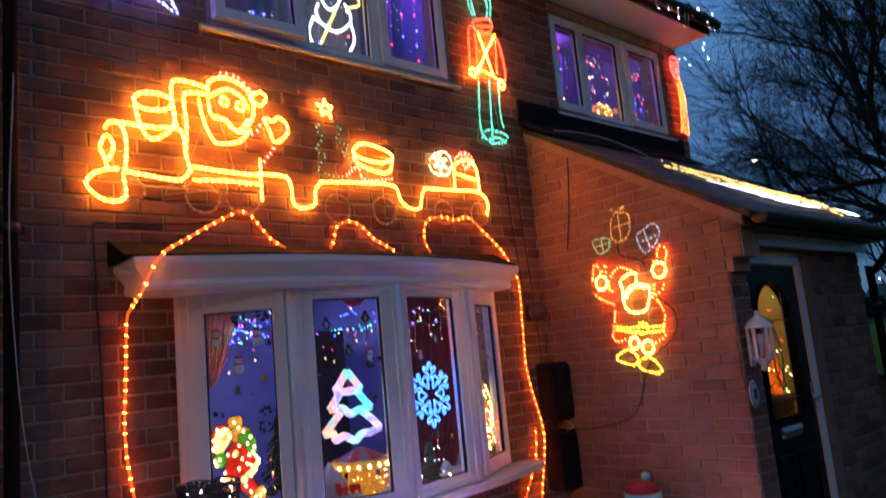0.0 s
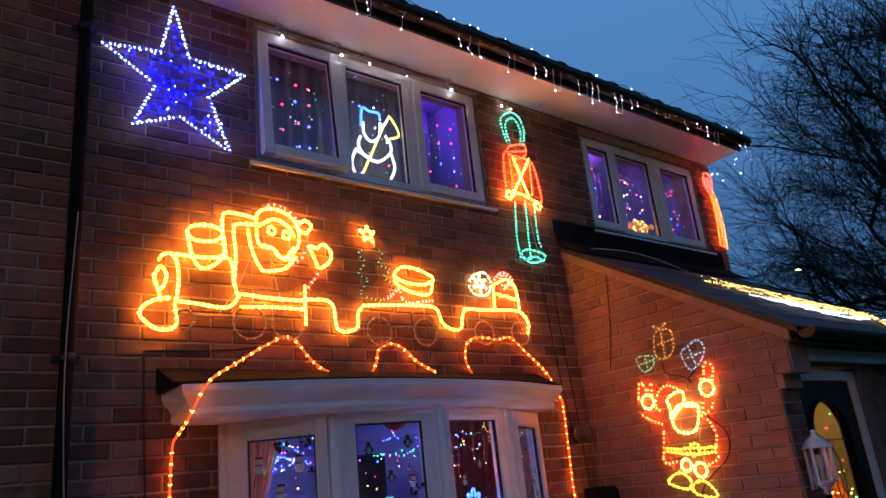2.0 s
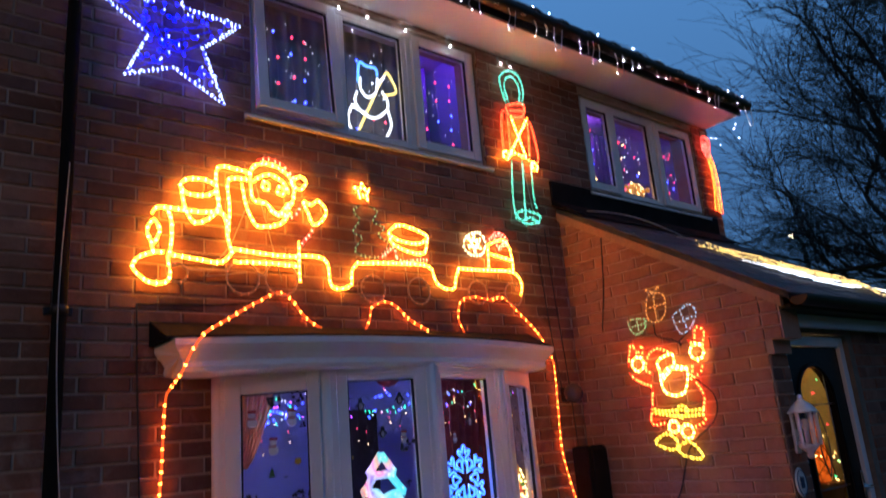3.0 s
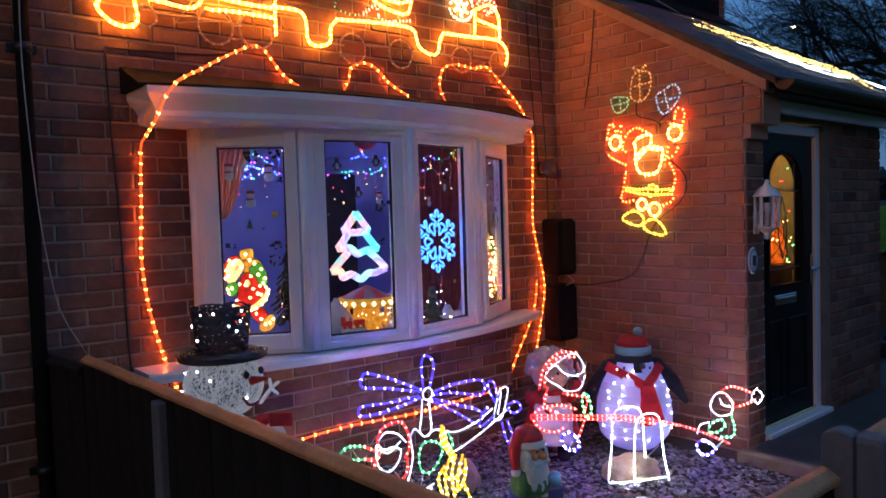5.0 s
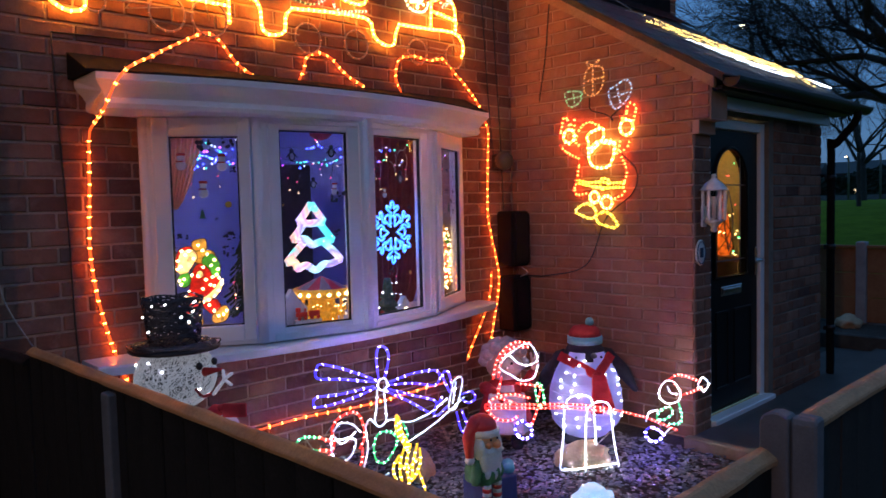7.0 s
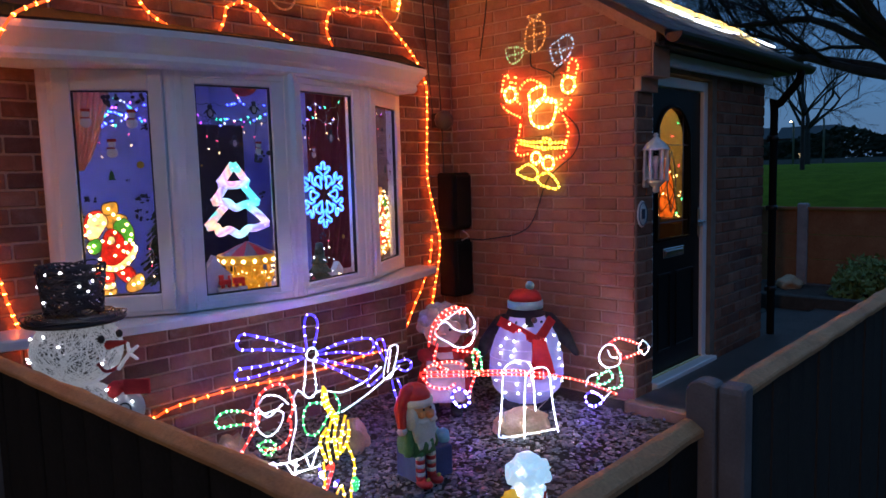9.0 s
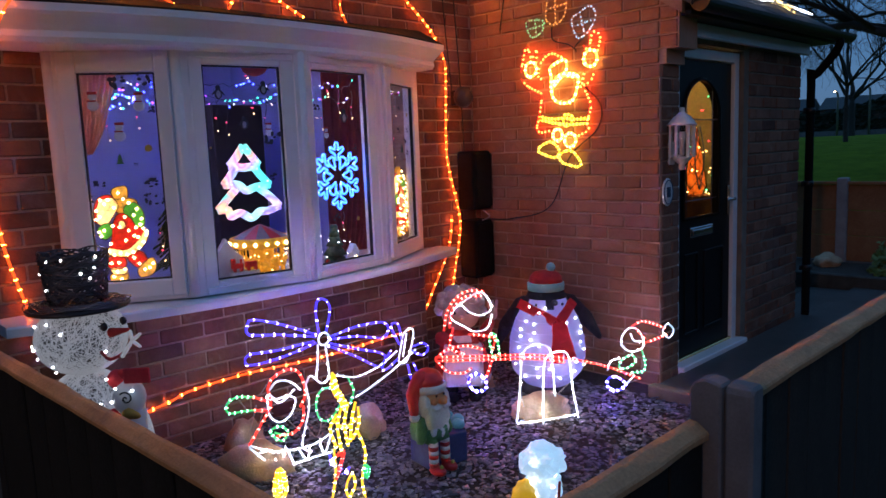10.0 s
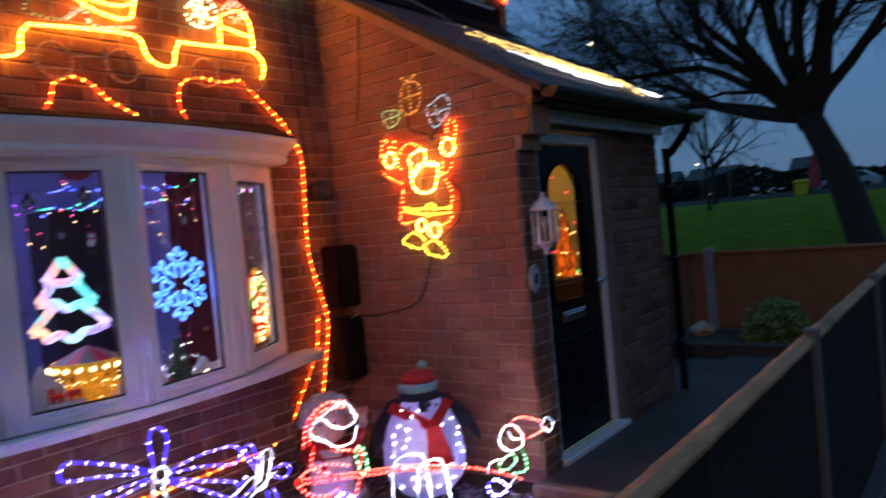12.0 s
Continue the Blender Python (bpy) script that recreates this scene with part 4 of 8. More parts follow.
rope(train, "tree_star", [("O", *[(275.5 + (5.5 if i % 2 == 0 else 2.6) * math.sin(math.pi * i / 5), 303.5 + (5.5 if i % 2 == 0 else 2.6) * math.cos(math.pi * i / 5)) for i in range(10)])], f, YELLOW, ORANGE_B, 0.006, 0.03)
rope(train, "wagon_drum", [("O", (293, 279), (300, 285), (313, 284), (323, 280), (316, 275), (302, 275)), ((293, 279), (295, 273), (306, 269), (319, 269), (323, 279))], f, ORANGE, ORANGE_B)
rope(train, "wagon_bow", [((285, 262), (290, 266), (296, 270), (298, 264), (303, 262), (310, 263), (322, 265)), ((375, 282), (383, 289), (390, 289), (394, 284), (384, 277)), ("O", *circle(386, 284, 4))], f, RED, RED_B, 0.006, 0.025)
rope(train, "wagon_wreath", [("O", (353, 278), (358, 285), (368, 288), (373, 282), (369, 273), (358, 272))], f, None, glow("pale_bulbs", (0.9, 0.95, 0.6), 3.5), 0.006, 0.025)
rope(train, "wagon_flower", [("O", *[(363 + (6 if i % 2 else 2.5) * math.cos(math.pi * i / 6), 280 + (6 if i % 2 else 2.5) * math.sin(math.pi * i / 6)) for i in range(12)])], f, YELLOW, YELLOW_B, 0.005, 0.02)
rope(train, "wagon_basket", [((375, 280), (374, 263)), ((375, 280), (388, 285), (395, 281), (397, 272), (397, 265)), ((376, 274), (397, 271))], f, ORANGE, ORANGE_B)
for a, b, c, d in ((206, 297, 192, 262), (206, 297, 220, 244), (192, 262, 178, 243), (178, 243, 200, 247), (291, 270, 287, 250), (303, 262, 306, 240), (312, 270, 314, 246), (393, 263, 397, 250), (270, 238, 288, 240), (366, 240, 382, 246)):
    tubes("frame_wire", [[f(a / 100, b / 100), f(c / 100, d / 100)]], 0.0025, WIRE, train)

border = empty("rope_light_border", "lit amber rope light looped round the bow window", "rope light")
f = on_front(0.03)
BORDER = glow("border_rope_lit", (1.0, 0.10, 0.008), 1.3, (0.6, 0.25, 0.1))
BORDER_B = glow("border_bulbs", (1.0, 0.14, 0.014), 55.0)
for s in (((215, 236.5), (219, 237.5), (225, 235), (235, 224), (247, 217)),
          ((272, 218), (276, 225), (278, 232), (286, 236), (295, 234), (305, 226), (318, 220)),
          ((348, 219), (344, 228), (347, 239), (358, 243), (373, 242), (386, 244), (398, 235), (412, 224), (421, 214), (426, 205), (428, 194), (426, 146), (428, 130), (431, 119), (434.5, 107), (436.5, 98), (436.5, 88), (434, 76), (430, 61), (427, 49)),
          ((160, 186), (159, 180), (158, 155), (157, 131), (159, 110), (163, 91), (168, 74), (172, 64))):
    rope(border, "rope", [s], f, BORDER, BORDER_B, 0.0055, 0.05, 0.0092)
for c3 in (spline([(2.15, 3.665, 2.365), (1.977, 3.58, 2.273), (1.822, 3.48, 2.184), (1.664, 3.355, 2.095), (1.606, 3.355, 2.02), (1.581, 3.42, 1.93), (1.597, 3.60, 1.88), (1.60, 3.665, 1.86)], step=0.015),
           spline([(1.86, 3.58, 0.20), (2.04, 3.60, 0.235), (2.20, 3.60, 0.26), (2.33, 3.60, 0.29), (2.65, 3.60, 0.30), (3.08, 3.60, 0.28), (3.5, 3.60, 0.29), (3.87, 3.62, 0.32), (4.09, 3.66, 0.53), (4.24, 3.66, 0.78), (4.28, 3.66, 0.99)], step=0.015),
           spline([(2.47, 3.66, 2.17), (2.50, 3.60, 2.16)], step=0.015)):
    tubes("rope", [c3], 0.0055, BORDER, border)
    run, spots_ = 0.05, []
    for a, b in zip(c3, c3[1:]):
        run += math.dist(a, b)
        if run >= 0.07:
            run = 0.0
            spots_.append(b)
    dots("bulb_chain", spots_, 0.0092, BORDER_B, border)

star = empty("star_light", "blue five-pointed star with white bulbs on the brick wall", "light motif")
f = on_front(0.06)
TIPS = [(156, 423), (165, 392), (197, 390), (176, 370), (188, 339), (160, 354), (136, 344), (147, 370), (120, 387), (149, 391)]
edge = [(TIPS[i], TIPS[(i + 1) % 10]) for i in range(10)]
tubes("wire_frame", [[f(a[0] / 100, a[1] / 100), f(b[0] / 100, b[1] / 100)] for a, b in edge], 0.004, glow("star_wire", (0.05, 0.07, 1.0), 0.9, (0.02, 0.02, 0.3)), star)
rope(star, "edge_bulb", edge, f, None, STAR_B, spacing=0.026, bulb=0.0078)
rope(star, "inner_bulb", [((a[0] * 0.95 + 7.9, a[1] * 0.95 + 18.6), (b[0] * 0.95 + 7.9, b[1] * 0.95 + 18.6)) for a, b in edge], f, None, STAR_B, spacing=0.055, bulb=0.006)
rng = random.Random(5)
pts = []
while len(pts) < 82:
    u, v = rng.uniform(1.25, 1.93), rng.uniform(3.45, 4.15)
    inside = False
    for a, b in edge:
        (x1, y1), (x2, y2) = (a[0] / 100, a[1] / 100), (b[0] / 100, b[1] / 100)
        if (y1 > v) != (y2 > v) and u < (x2 - x1) * (v - y1) / (y2 - y1) + x1:
            inside = not inside
    if inside:
        pts.append(f(u, v))
dots("blue_bulb_chain", pts, 0.0098, DEEPBLUE_B, star)
# Glowing net wires, added to put the blue glow into the star's infill.
net_w = []
for k in range(250):
    a = rng.choice(pts)
    b = min((p for p in pts if p != a and rng.random() < 0.6), key=lambda p: math.dist(a, p))
    net_w.append([a, ((a[0] + b[0]) / 2, a[1] - 0.008, (a[2] + b[2]) / 2 - 0.008), b])
tagged(tubes("blue_net", net_w[:110], 0.0020, glow("glowing_blue_net_wire", (0.004, 0.004, 1.0), 0.45, (0.005, 0.005, 0.25)), star, 4), kind="stuff")
dots("pale_bulb_chain", [(p[0], p[1] - 0.025, p[2]) for p in pts[::4]], 0.0055, STAR_B, star)
tubes("flex", [spline([f(1.3 + 0.1 * k, 3.86 - 0.05 * k), f(1.5 + 0.06 * k, 3.74 - 0.05 * k), f(1.78 + 0.03 * k, 3.84 - 0.02 * k)]) for k in range(3)], 0.0025, glow("blue_flex", (0.02, 0.02, 1.0), 0.5, (0.02, 0.02, 0.3)), star)

GUARD_RED = glow("scarlet_rope_lit", (1.0, 0.045, 0.012), 2.6, (0.5, 0.08, 0.05))
GUARD_RED_B = glow("scarlet_bulbs", (1.0, 0.05, 0.014), 26.0)
soldier = empty("soldier_light", "rope-light guardsman outline in green and red on brick", "light motif")
f = on_front(0.05)
rope(soldier, "helmet", [((408, 393), (404, 407), (405, 416), (416, 423), (425, 420), (428, 409), (425, 397)), ((411, 394), (408, 406), (410, 414), (416, 418), (421, 416), (424, 408), (422, 398))], f, TEAL, TEAL_B, 0.006, 0.028, 0.009)
rope(soldier, "collar", [("O", (409, 392), (425, 397), (426, 389), (415, 383), (408, 386)), ((409, 388), (424, 391))], f, GUARD_RED, GUARD_RED_B, 0.006, 0.025, 0.009)
rope(soldier, "coat", [("O", (402, 384), (411, 385), (429, 384), (434, 374), (436, 355), (432, 348), (426, 351), (414, 354), (404, 350), (400, 353)), ((408, 384), (407, 356)), ((429, 384), (427, 356))], f, GUARD_RED, GUARD_RED_B, 0.007, 0.028)
rope(soldier, "sash", [((411, 384), (423, 353)), ((429, 386), (404, 349)), ((404, 352), (414, 354), (430, 350)), ("O", *circle(402, 351, 3, n=6)), ("O", *circle(431, 347, 3, n=6))], f, ORANGE, ORANGE_B, 0.006)
rope(soldier, "trousers", [((407, 348), (404, 319), (405, 302)), ((418, 350), (416, 321), (415, 303)), ((427, 351), (426, 322), (428, 313))], f, TEAL, TEAL_B, 0.005, 0.026, 0.008)
rope(soldier, "boots", [("O", (406, 306), (415, 310), (430, 308), (427, 303), (414, 300)), ((410, 302), (420, 305), (428, 303))], f, TEAL, TEAL_B, 0.006, 0.022, 0.009)
rope(soldier, "wire_frame", [((407, 332), (399, 299)), ((399, 299), (425, 297)), ((425, 297), (433, 301)), ((399, 301), (433, 301)), ((418, 350), (425, 298))], f, WIRE, None, 0.0025)

tassel = empty("tassel_light", "red hanging rope-light bow with two tails at the house corner", "light motif")
f = on_front(0.05)
rope(tassel, "bow", [("O", (681, 423), (692, 420), (686, 402), (677, 410)), ((677, 420), (690, 404)), ("O", *circle(684, 412, 5))], f, RED, RED_B, 0.007, 0.025)
rope(tassel, "tail", [((684, 402), (686, 376), (681, 346)), ((690, 405), (695, 383), (693, 344)), ((687, 402), (690, 376), (687, 345))], f, RED, BORDER_B, 0.006, 0.024, 0.0085)

LIME = glow("yellow_green_rope_lit", (0.80, 0.55, 0.008), 0.7, (0.5, 0.5, 0.1))
LIME_B = glow("yellow_green_bulbs", (0.90, 0.70, 0.06), 7.0)
JUG = glow("amber_rope_outline", (1.0, 0.46, 0.05), 6.0, (0.6, 0.3, 0.08))
JUG_B = glow("amber_outline_bulbs", (1.0, 0.48, 0.09), 44.0)
juggler = empty("juggler_light", "rope-light juggling figure in red, amber and yellow on brick", "light motif")
f = on_porch()
rope(juggler, "coat", [((-304, 184), (-309, 187), (-308, 193), (-304, 198), (-298, 200), (-291, 197)), ((-323, 191), (-319, 205), (-316, 203), (-314, 199), (-310, 203), (-311, 193)), ((-323, 187), (-318, 182), (-306, 176)),
                       ((-275, 202), (-271, 199), (-269, 207), (-266, 209), (-263, 205), (-265, 198)), ((-267, 187), (-270, 181), (-277, 178)), ((-274, 188), (-276, 180)),
                       ((-306, 176), (-309, 162), (-311, 155), (-308, 152), (-300, 153)), ((-276, 178), (-272, 172), (-270, 165), (-273, 157), (-272, 152), (-279, 149))],
     f, glow("dim_red_rope", (1.0, 0.035, 0.008), 0.8, (0.4, 0.06, 0.03)), glow("vermilion_bulbs", (1.0, 0.060, 0.009), 36.0), 0.004, 0.027, 0.009)
rope(juggler, "face_outline", [("O", (-300, 191), (-295, 194), (-288, 195), (-288, 188), (-294, 183), (-299, 179), (-299, 186)), ("O", (-296, 184), (-289, 187), (-279, 184), (-282, 172), (-288, 169), (-296, 171), (-299, 177)), ((-290, 186), (-279, 184)),
                       ("O", *circle(-315, 192, 4.6)), ("O", *circle(-270, 194, 4.8))], f, JUG, JUG_B, 0.0058)
rope(juggler, "belt", [((-309, 162), (-299, 160), (-290, 160), (-281, 159), (-272, 159)), ((-309, 160), (-295, 157), (-285, 156), (-273, 156)), ("O", (-289, 162), (-284, 161), (-285, 156), (-290, 156))], f, LIME, LIME_B, 0.006, 0.024)
rope(juggler, "boot_cuffs", [("O", *circle(-295, 150, 3.6)), ("O", *circle(-285.5, 146.5, 4.2))], f, JUG, JUG_B, 0.007, 0.024)
rope(juggler, "boots", [("O", (-301, 146), (-310, 142), (-308, 139), (-297, 136), (-294, 141)), ("O", (-293, 138), (-285, 140), (-278, 133), (-280, 130), (-292, 133))], f, LIME, LIME_B, 0.006, 0.024)
GIFT_A = glow("dim_amber_bulbs", (1.0, 0.42, 0.03), 1.3)
GIFT_B = glow("dim_ice_bulbs", (0.35, 0.75, 1.0), 1.2)
GIFT_C = glow("dim_green_bulbs", (0.15, 1.0, 0.35), 0.9)
rope(juggler, "parcel", [("O", (-300, 234), (-293, 236), (-287, 233), (-288, 222), (-295, 217), (-302, 221)), ((-301, 227), (-288, 228)), ((-295, 236), (-295, 217)), ((-298, 236), (-300, 240), (-295, 237), (-290, 240), (-292, 236))], f, CLEAR, GIFT_A, 0.004, 0.024, 0.008, "amber parcel outline")
rope(juggler, "ball_outline", [("O", (-283, 218), (-278, 221), (-270, 224), (-266, 218), (-271, 210), (-279, 207)), ((-281, 214), (-268, 216)), ((-277, 221), (-274, 209))], f, CLEAR, GIFT_B, 0.004, 0.022, 0.008, "icy blue ball outline")
rope(juggler, "star_outline", [("O", (-318, 221), (-312, 222), (-304, 220), (-306, 214), (-314, 212)), ((-317, 217), (-305, 218)), ((-311, 222), (-310, 212))], f, CLEAR, GIFT_C, 0.004, 0.022, 0.008, "dim green parcel outline")
tubes("flex", [[f(*p) for p in spline([(-2.98, 2.16), (-2.97, 2.08), (-2.86, 2.04), (-2.80, 2.0)])], [f(*p) for p in spline([(-2.74, 2.07), (-2.81, 2.02), (-2.80, 1.99)])],
               [f(*p) for p in spline([(-2.74, 1.78), (-2.63, 1.66), (-2.66, 1.52), (-2.86, 1.36), (-3.02, 1.05), (-3.34, 0.96), (-3.55, 0.95)])]], 0.004, DARKWIRE, juggler)

# Cables down the walls
cables = empty("wall_cables", "thin dark cables running down the brick walls", "cable")
f = on_front(0.006)
for s in ([(4.38, 3.0), (4.40, 2.5), (4.44, 1.9), (4.46, 1.3)], [(4.27, 2.9), (4.31, 2.3), (4.36, 1.8)], [(1.46, 2.28), (1.47, 1.9), (1.49, 1.4), (1.50, 0.9), (1.53, 0.55)], [(1.46, 2.28), (1.9, 2.30), (2.1, 2.33)]):
    tubes("cable", [[f(*p) for p in spline(s, step=0.05)]], 0.004, DARKWIRE, cables)
tubes("cable", [[(PORCH_X - 0.008, y, z) for y, z in spline([(3.32, 2.86), (3.36, 2.5), (3.42, 2.2)], step=0.04)]], 0.004, DARKWIRE, cables)
tubes("cable", [spline([(1.12, 3.59, 2.9), (1.10, 3.58, 2.2), (1.13, 3.59, 1.6), (1.17, 3.60, 1.25), (1.21, 3.61, 1.08), (1.30, 3.62, 0.9)], step=0.05)], 0.0026, PALEWIRE, cables)
tubes("cable", [spline([(4.42, 3.50, 1.02), (4.44, 3.46, 0.98), (4.43, 3.52, 0.95)], step=0.02)], 0.004, PALEWIRE, cables)

# ---- icicle lights along the gutter ----
icicles = empty("icicle_lights", "white icicle string lights hanging from the gutter", "string light")
rng = random.Random(11)
COOL = glow("cool_white_bulbs", (0.80, 0.90, 1.0), 7.0)
wires, lamps = [], []
main, x = [], 1.2
while x < 7.0:
    main.append((x, 3.228 + rng.uniform(-0.01, 0.01), SOF_Z + 0.125 + rng.uniform(-0.03, 0.02)))
    if rng.random() < 0.85:
        L = rng.uniform(0.05, 0.24)
        xx, yy, zz = x, 3.222, SOF_Z + 0.12
        w = [(xx, yy, zz)]
        k = 0.0
        while k < L:
            k += 0.045
            xx += rng.uniform(-0.022, 0.022)
            w.append((xx, yy + rng.uniform(-0.012, 0.012), zz - k))
            if rng.random() < 0.42:
                lamps.append(w[-1])
        lamps.append(w[-1])
        wires.append(w)
        if rng.random() < 0.5:
            wires.append([w[-1], (xx + 0.03, yy - 0.01, zz - k - 0.012), (xx + rng.uniform(0.05, 0.10), yy, zz - k + 0.02), (xx + rng.uniform(0.08, 0.14), yy, zz)])
    if rng.random() < 0.3:
        lamps.append((x, 3.218, SOF_Z + 0.13))
    x += rng.uniform(0.06, 0.15)
for i in range(10):
    lamps.append((7.02 + rng.uniform(-0.02, 0.05), 3.25 + rng.uniform(0, 0.45), SOF_Z + 0.10 - rng.uniform(0, 0.36)))
ICICLE = glow("icicle_bulbs", (0.80, 0.88, 1.0), 100.0)
tubes("flex", [main] + wires, 0.0036, PALEWIRE, icicles, 5)
dots("bulb_chain", lamps, 0.0043, ICICLE, icicles)
hang = []
for x in (2.2, 2.62, 2.84, 3.15, 3.55, 4.05, 4.15):
    hang.append(spline([(x, WALL_Y - 0.02, SOF_Z), (x + 0.03, WALL_Y - 0.05, SOF_Z - 0.03), (x - 0.02, WALL_Y - 0.05, SOF_Z - 0.07), (x + 0.04, WALL_Y - 0.03, SOF_Z - 0.09)]))
for c in hang:
    tubes("loose_flex", [c], 0.003, PALEWIRE, icicles)
dots("loose_bulb_chain", [c[-1] for c in hang], 0.007, ICICLE, icicles)

# ---- net lights on the porch roof ----
net = empty("roof_net_lights", "warm and cool white string lights lying on the porch roof", "string light")
WARM = glow("warm_white_bulbs", (1.0, 0.66, 0.17), 3.6)
rng = random.Random(3)


def on_roof(x, y, h=0.035):
    return (x, y, roof_z(y) + h)


warm, cool, ws = [], [], []
for k in range(9):
    y0, y1 = 3.07 - 0.046 * k, 2.42 - 0.028 * k + 0.03 * (k % 2)
    c = [on_roof(5.12 + 0.03 * k + (6.55 - 0.05 * k - 5.12) * s + 0.03 * math.sin(9 * s + k), y0 + (y1 - y0) * s, 0.032 + 0.016 * math.sin(14 * s + 2 * k)) for s in [i / 96 for i in range(97)]]
    ws.append(c)
    warm += [p for i, p in enumerate(c) if rng.random() < (0.35 if i < 14 else 0.72) and (i // 9 + k) % 7]
for k in range(5):
    c = [on_roof(4.80 + 0.10 * k + (1.95 - 0.10 * k) * s, 2.66 - 0.085 * k - (0.36 - 0.065 * k) * s + 0.012 * math.sin(17 * s + k), 0.03) for s in [i / 100 for i in range(101)]]
    ws.append(c)
    cool += [p for i, p in enumerate(c) if (i // 17 + 2 * k) % 4 not in (0, 3 - k % 2)]
tagged(tubes("flex", ws, 0.003, PALEWIRE, net, 5), kind="stuff")
dots("warm_bulb_chain", warm, 0.0064, WARM, net)
dots("cool_bulb_chain", cool, 0.0058, COOL, net)
tubes("lead_flex", [[on_roof(4.6 + 0.6 * s, 3.45 - 0.38 * s, 0.05 + 0.05 * math.sin(math.pi * s)) for s in [i / 10 for i in range(11)]]], 0.004, PALEWIRE, net)

# ---- fences ----
def fence_run(p0, p1, z_top, posts, label, board=BOARD, rail_mat=RAIL, board_w=0.125, cap=1.0, drop=0.031):
    """Boards, cap rail and concrete posts from p0 to p1 (x, y)."""
    th = empty("fence", label, "fence", "garden fence", at=(p0[0], p0[1], 0))
    d = Vector((p1[0] - p0[0], p1[1] - p0[1]))
    L = d.length
    m = Matrix.Rotation(math.atan2(d.y, d.x), 4, "Z")
    bm = bmesh.new()
    n_ = max(2, int(L / 0.06))
    sec = [(0.021, z_top - drop), (0.022, z_top - 0.005), (0.018, z_top), (0.004, z_top), (-0.002, z_top - 0.002), (-0.024, z_top - drop * 0.5), (-0.027, z_top - drop * 0.65), (-0.026, z_top - drop)]
    rings = []
    for i in range(n_ + 1):
        x = L * i / n_
        rings.append([bm.verts.new(m @ Vector((x, y * cap + 0.0042 * noise.noise(Vector((x * 9, y * 40, 1))), z + 0.0040 * noise.noise(Vector((x * 7, y * 30, 7)))))) for y, z in sec])
    for a, b in zip(rings, rings[1:]):
        for j in range(len(sec)):
            bm.faces.new((a[j], a[(j + 1) % len(sec)], b[(j + 1) % len(sec)], b[j]))
    bm.faces.new(rings[0][::-1])
    bm.faces.new(rings[-1])
    bmesh.ops.recalc_face_normals(bm, faces=bm.faces)
    part("cap_rail", bm, rail_mat, th, "weathered timber cap rail")
    bm = bmesh.new()
    box(bm, 0, L, 0.011, 0.03, z_top - 0.13, z_top - 0.052, 0.004, 1, m)
    part("top_rail", bm, board, th)
    n = max(1, int(L / board_w))
    bmb = bmesh.new()
    box(bmb, 0.002, L / n - 0.002, -0.010, 0.010, 0.03, z_top - drop - 0.002, 0.003)
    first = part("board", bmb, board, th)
    first.matrix_local = m
    for i in range(1, n):
        ob = new("board", first.data)
        ob.parent = th
        ob.matrix_local = m @ Matrix.Translation((i * L / n, random.uniform(-0.003, 0.003), random.uniform(-0.004, 0.0)))
    for s, h in posts:
        bm = bmesh.new()
        box(bm, s - 0.030, s + 0.030, -0.036, 0.018, -0.1, h, 0.007, 2, m)
        part("post", bm, CONCRETE, th, "grey concrete post")
    return th


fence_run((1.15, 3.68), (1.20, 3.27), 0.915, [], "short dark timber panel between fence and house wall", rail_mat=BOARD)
fence_run((1.205, 3.26), (1.272, 0.80), 0.955, [(0.82, 0.915)], "dark low timber fence with weathered rail along the garden side", rail_mat=LIT_RAIL, cap=0.72, drop=0.024)
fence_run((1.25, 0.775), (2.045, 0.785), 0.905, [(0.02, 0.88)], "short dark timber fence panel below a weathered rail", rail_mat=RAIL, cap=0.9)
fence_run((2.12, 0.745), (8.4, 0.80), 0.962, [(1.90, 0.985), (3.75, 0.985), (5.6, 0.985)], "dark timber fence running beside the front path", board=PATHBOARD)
gp = empty("gate_post", "grey concrete gate post with a rounded rear lip", "post")
bm = bmesh.new()
prism(bm, [(0.742, 0.0), (0.805, 0.0), (0.805, 0.965), (0.795, 0.980), (0.775, 0.988), (0.755, 0.985), (0.742, 0.980)], "x", 2.052, 2.10)
bmesh.ops.bevel(bm, geom=list(bm.edges), offset=0.004, segments=1, affect="EDGES")
part("rear_lip", bm, CONCRETE, gp)
bm = bmesh.new()
prism(bm, [(2.062, 0.0), (2.112, 0.0), (2.112, 0.982), (2.072, 0.982), (2.062, 0.972)], "y", 0.686, 0.741)
bmesh.ops.bevel(bm, geom=list(bm.edges), offset=0.006, segments=1, affect="EDGES")
part("shaft", bm, CONCRETE, gp)

# ---- slate chippings: uneven flakes over the bed ----
rng = random.Random(21)
V, Fc = [], []


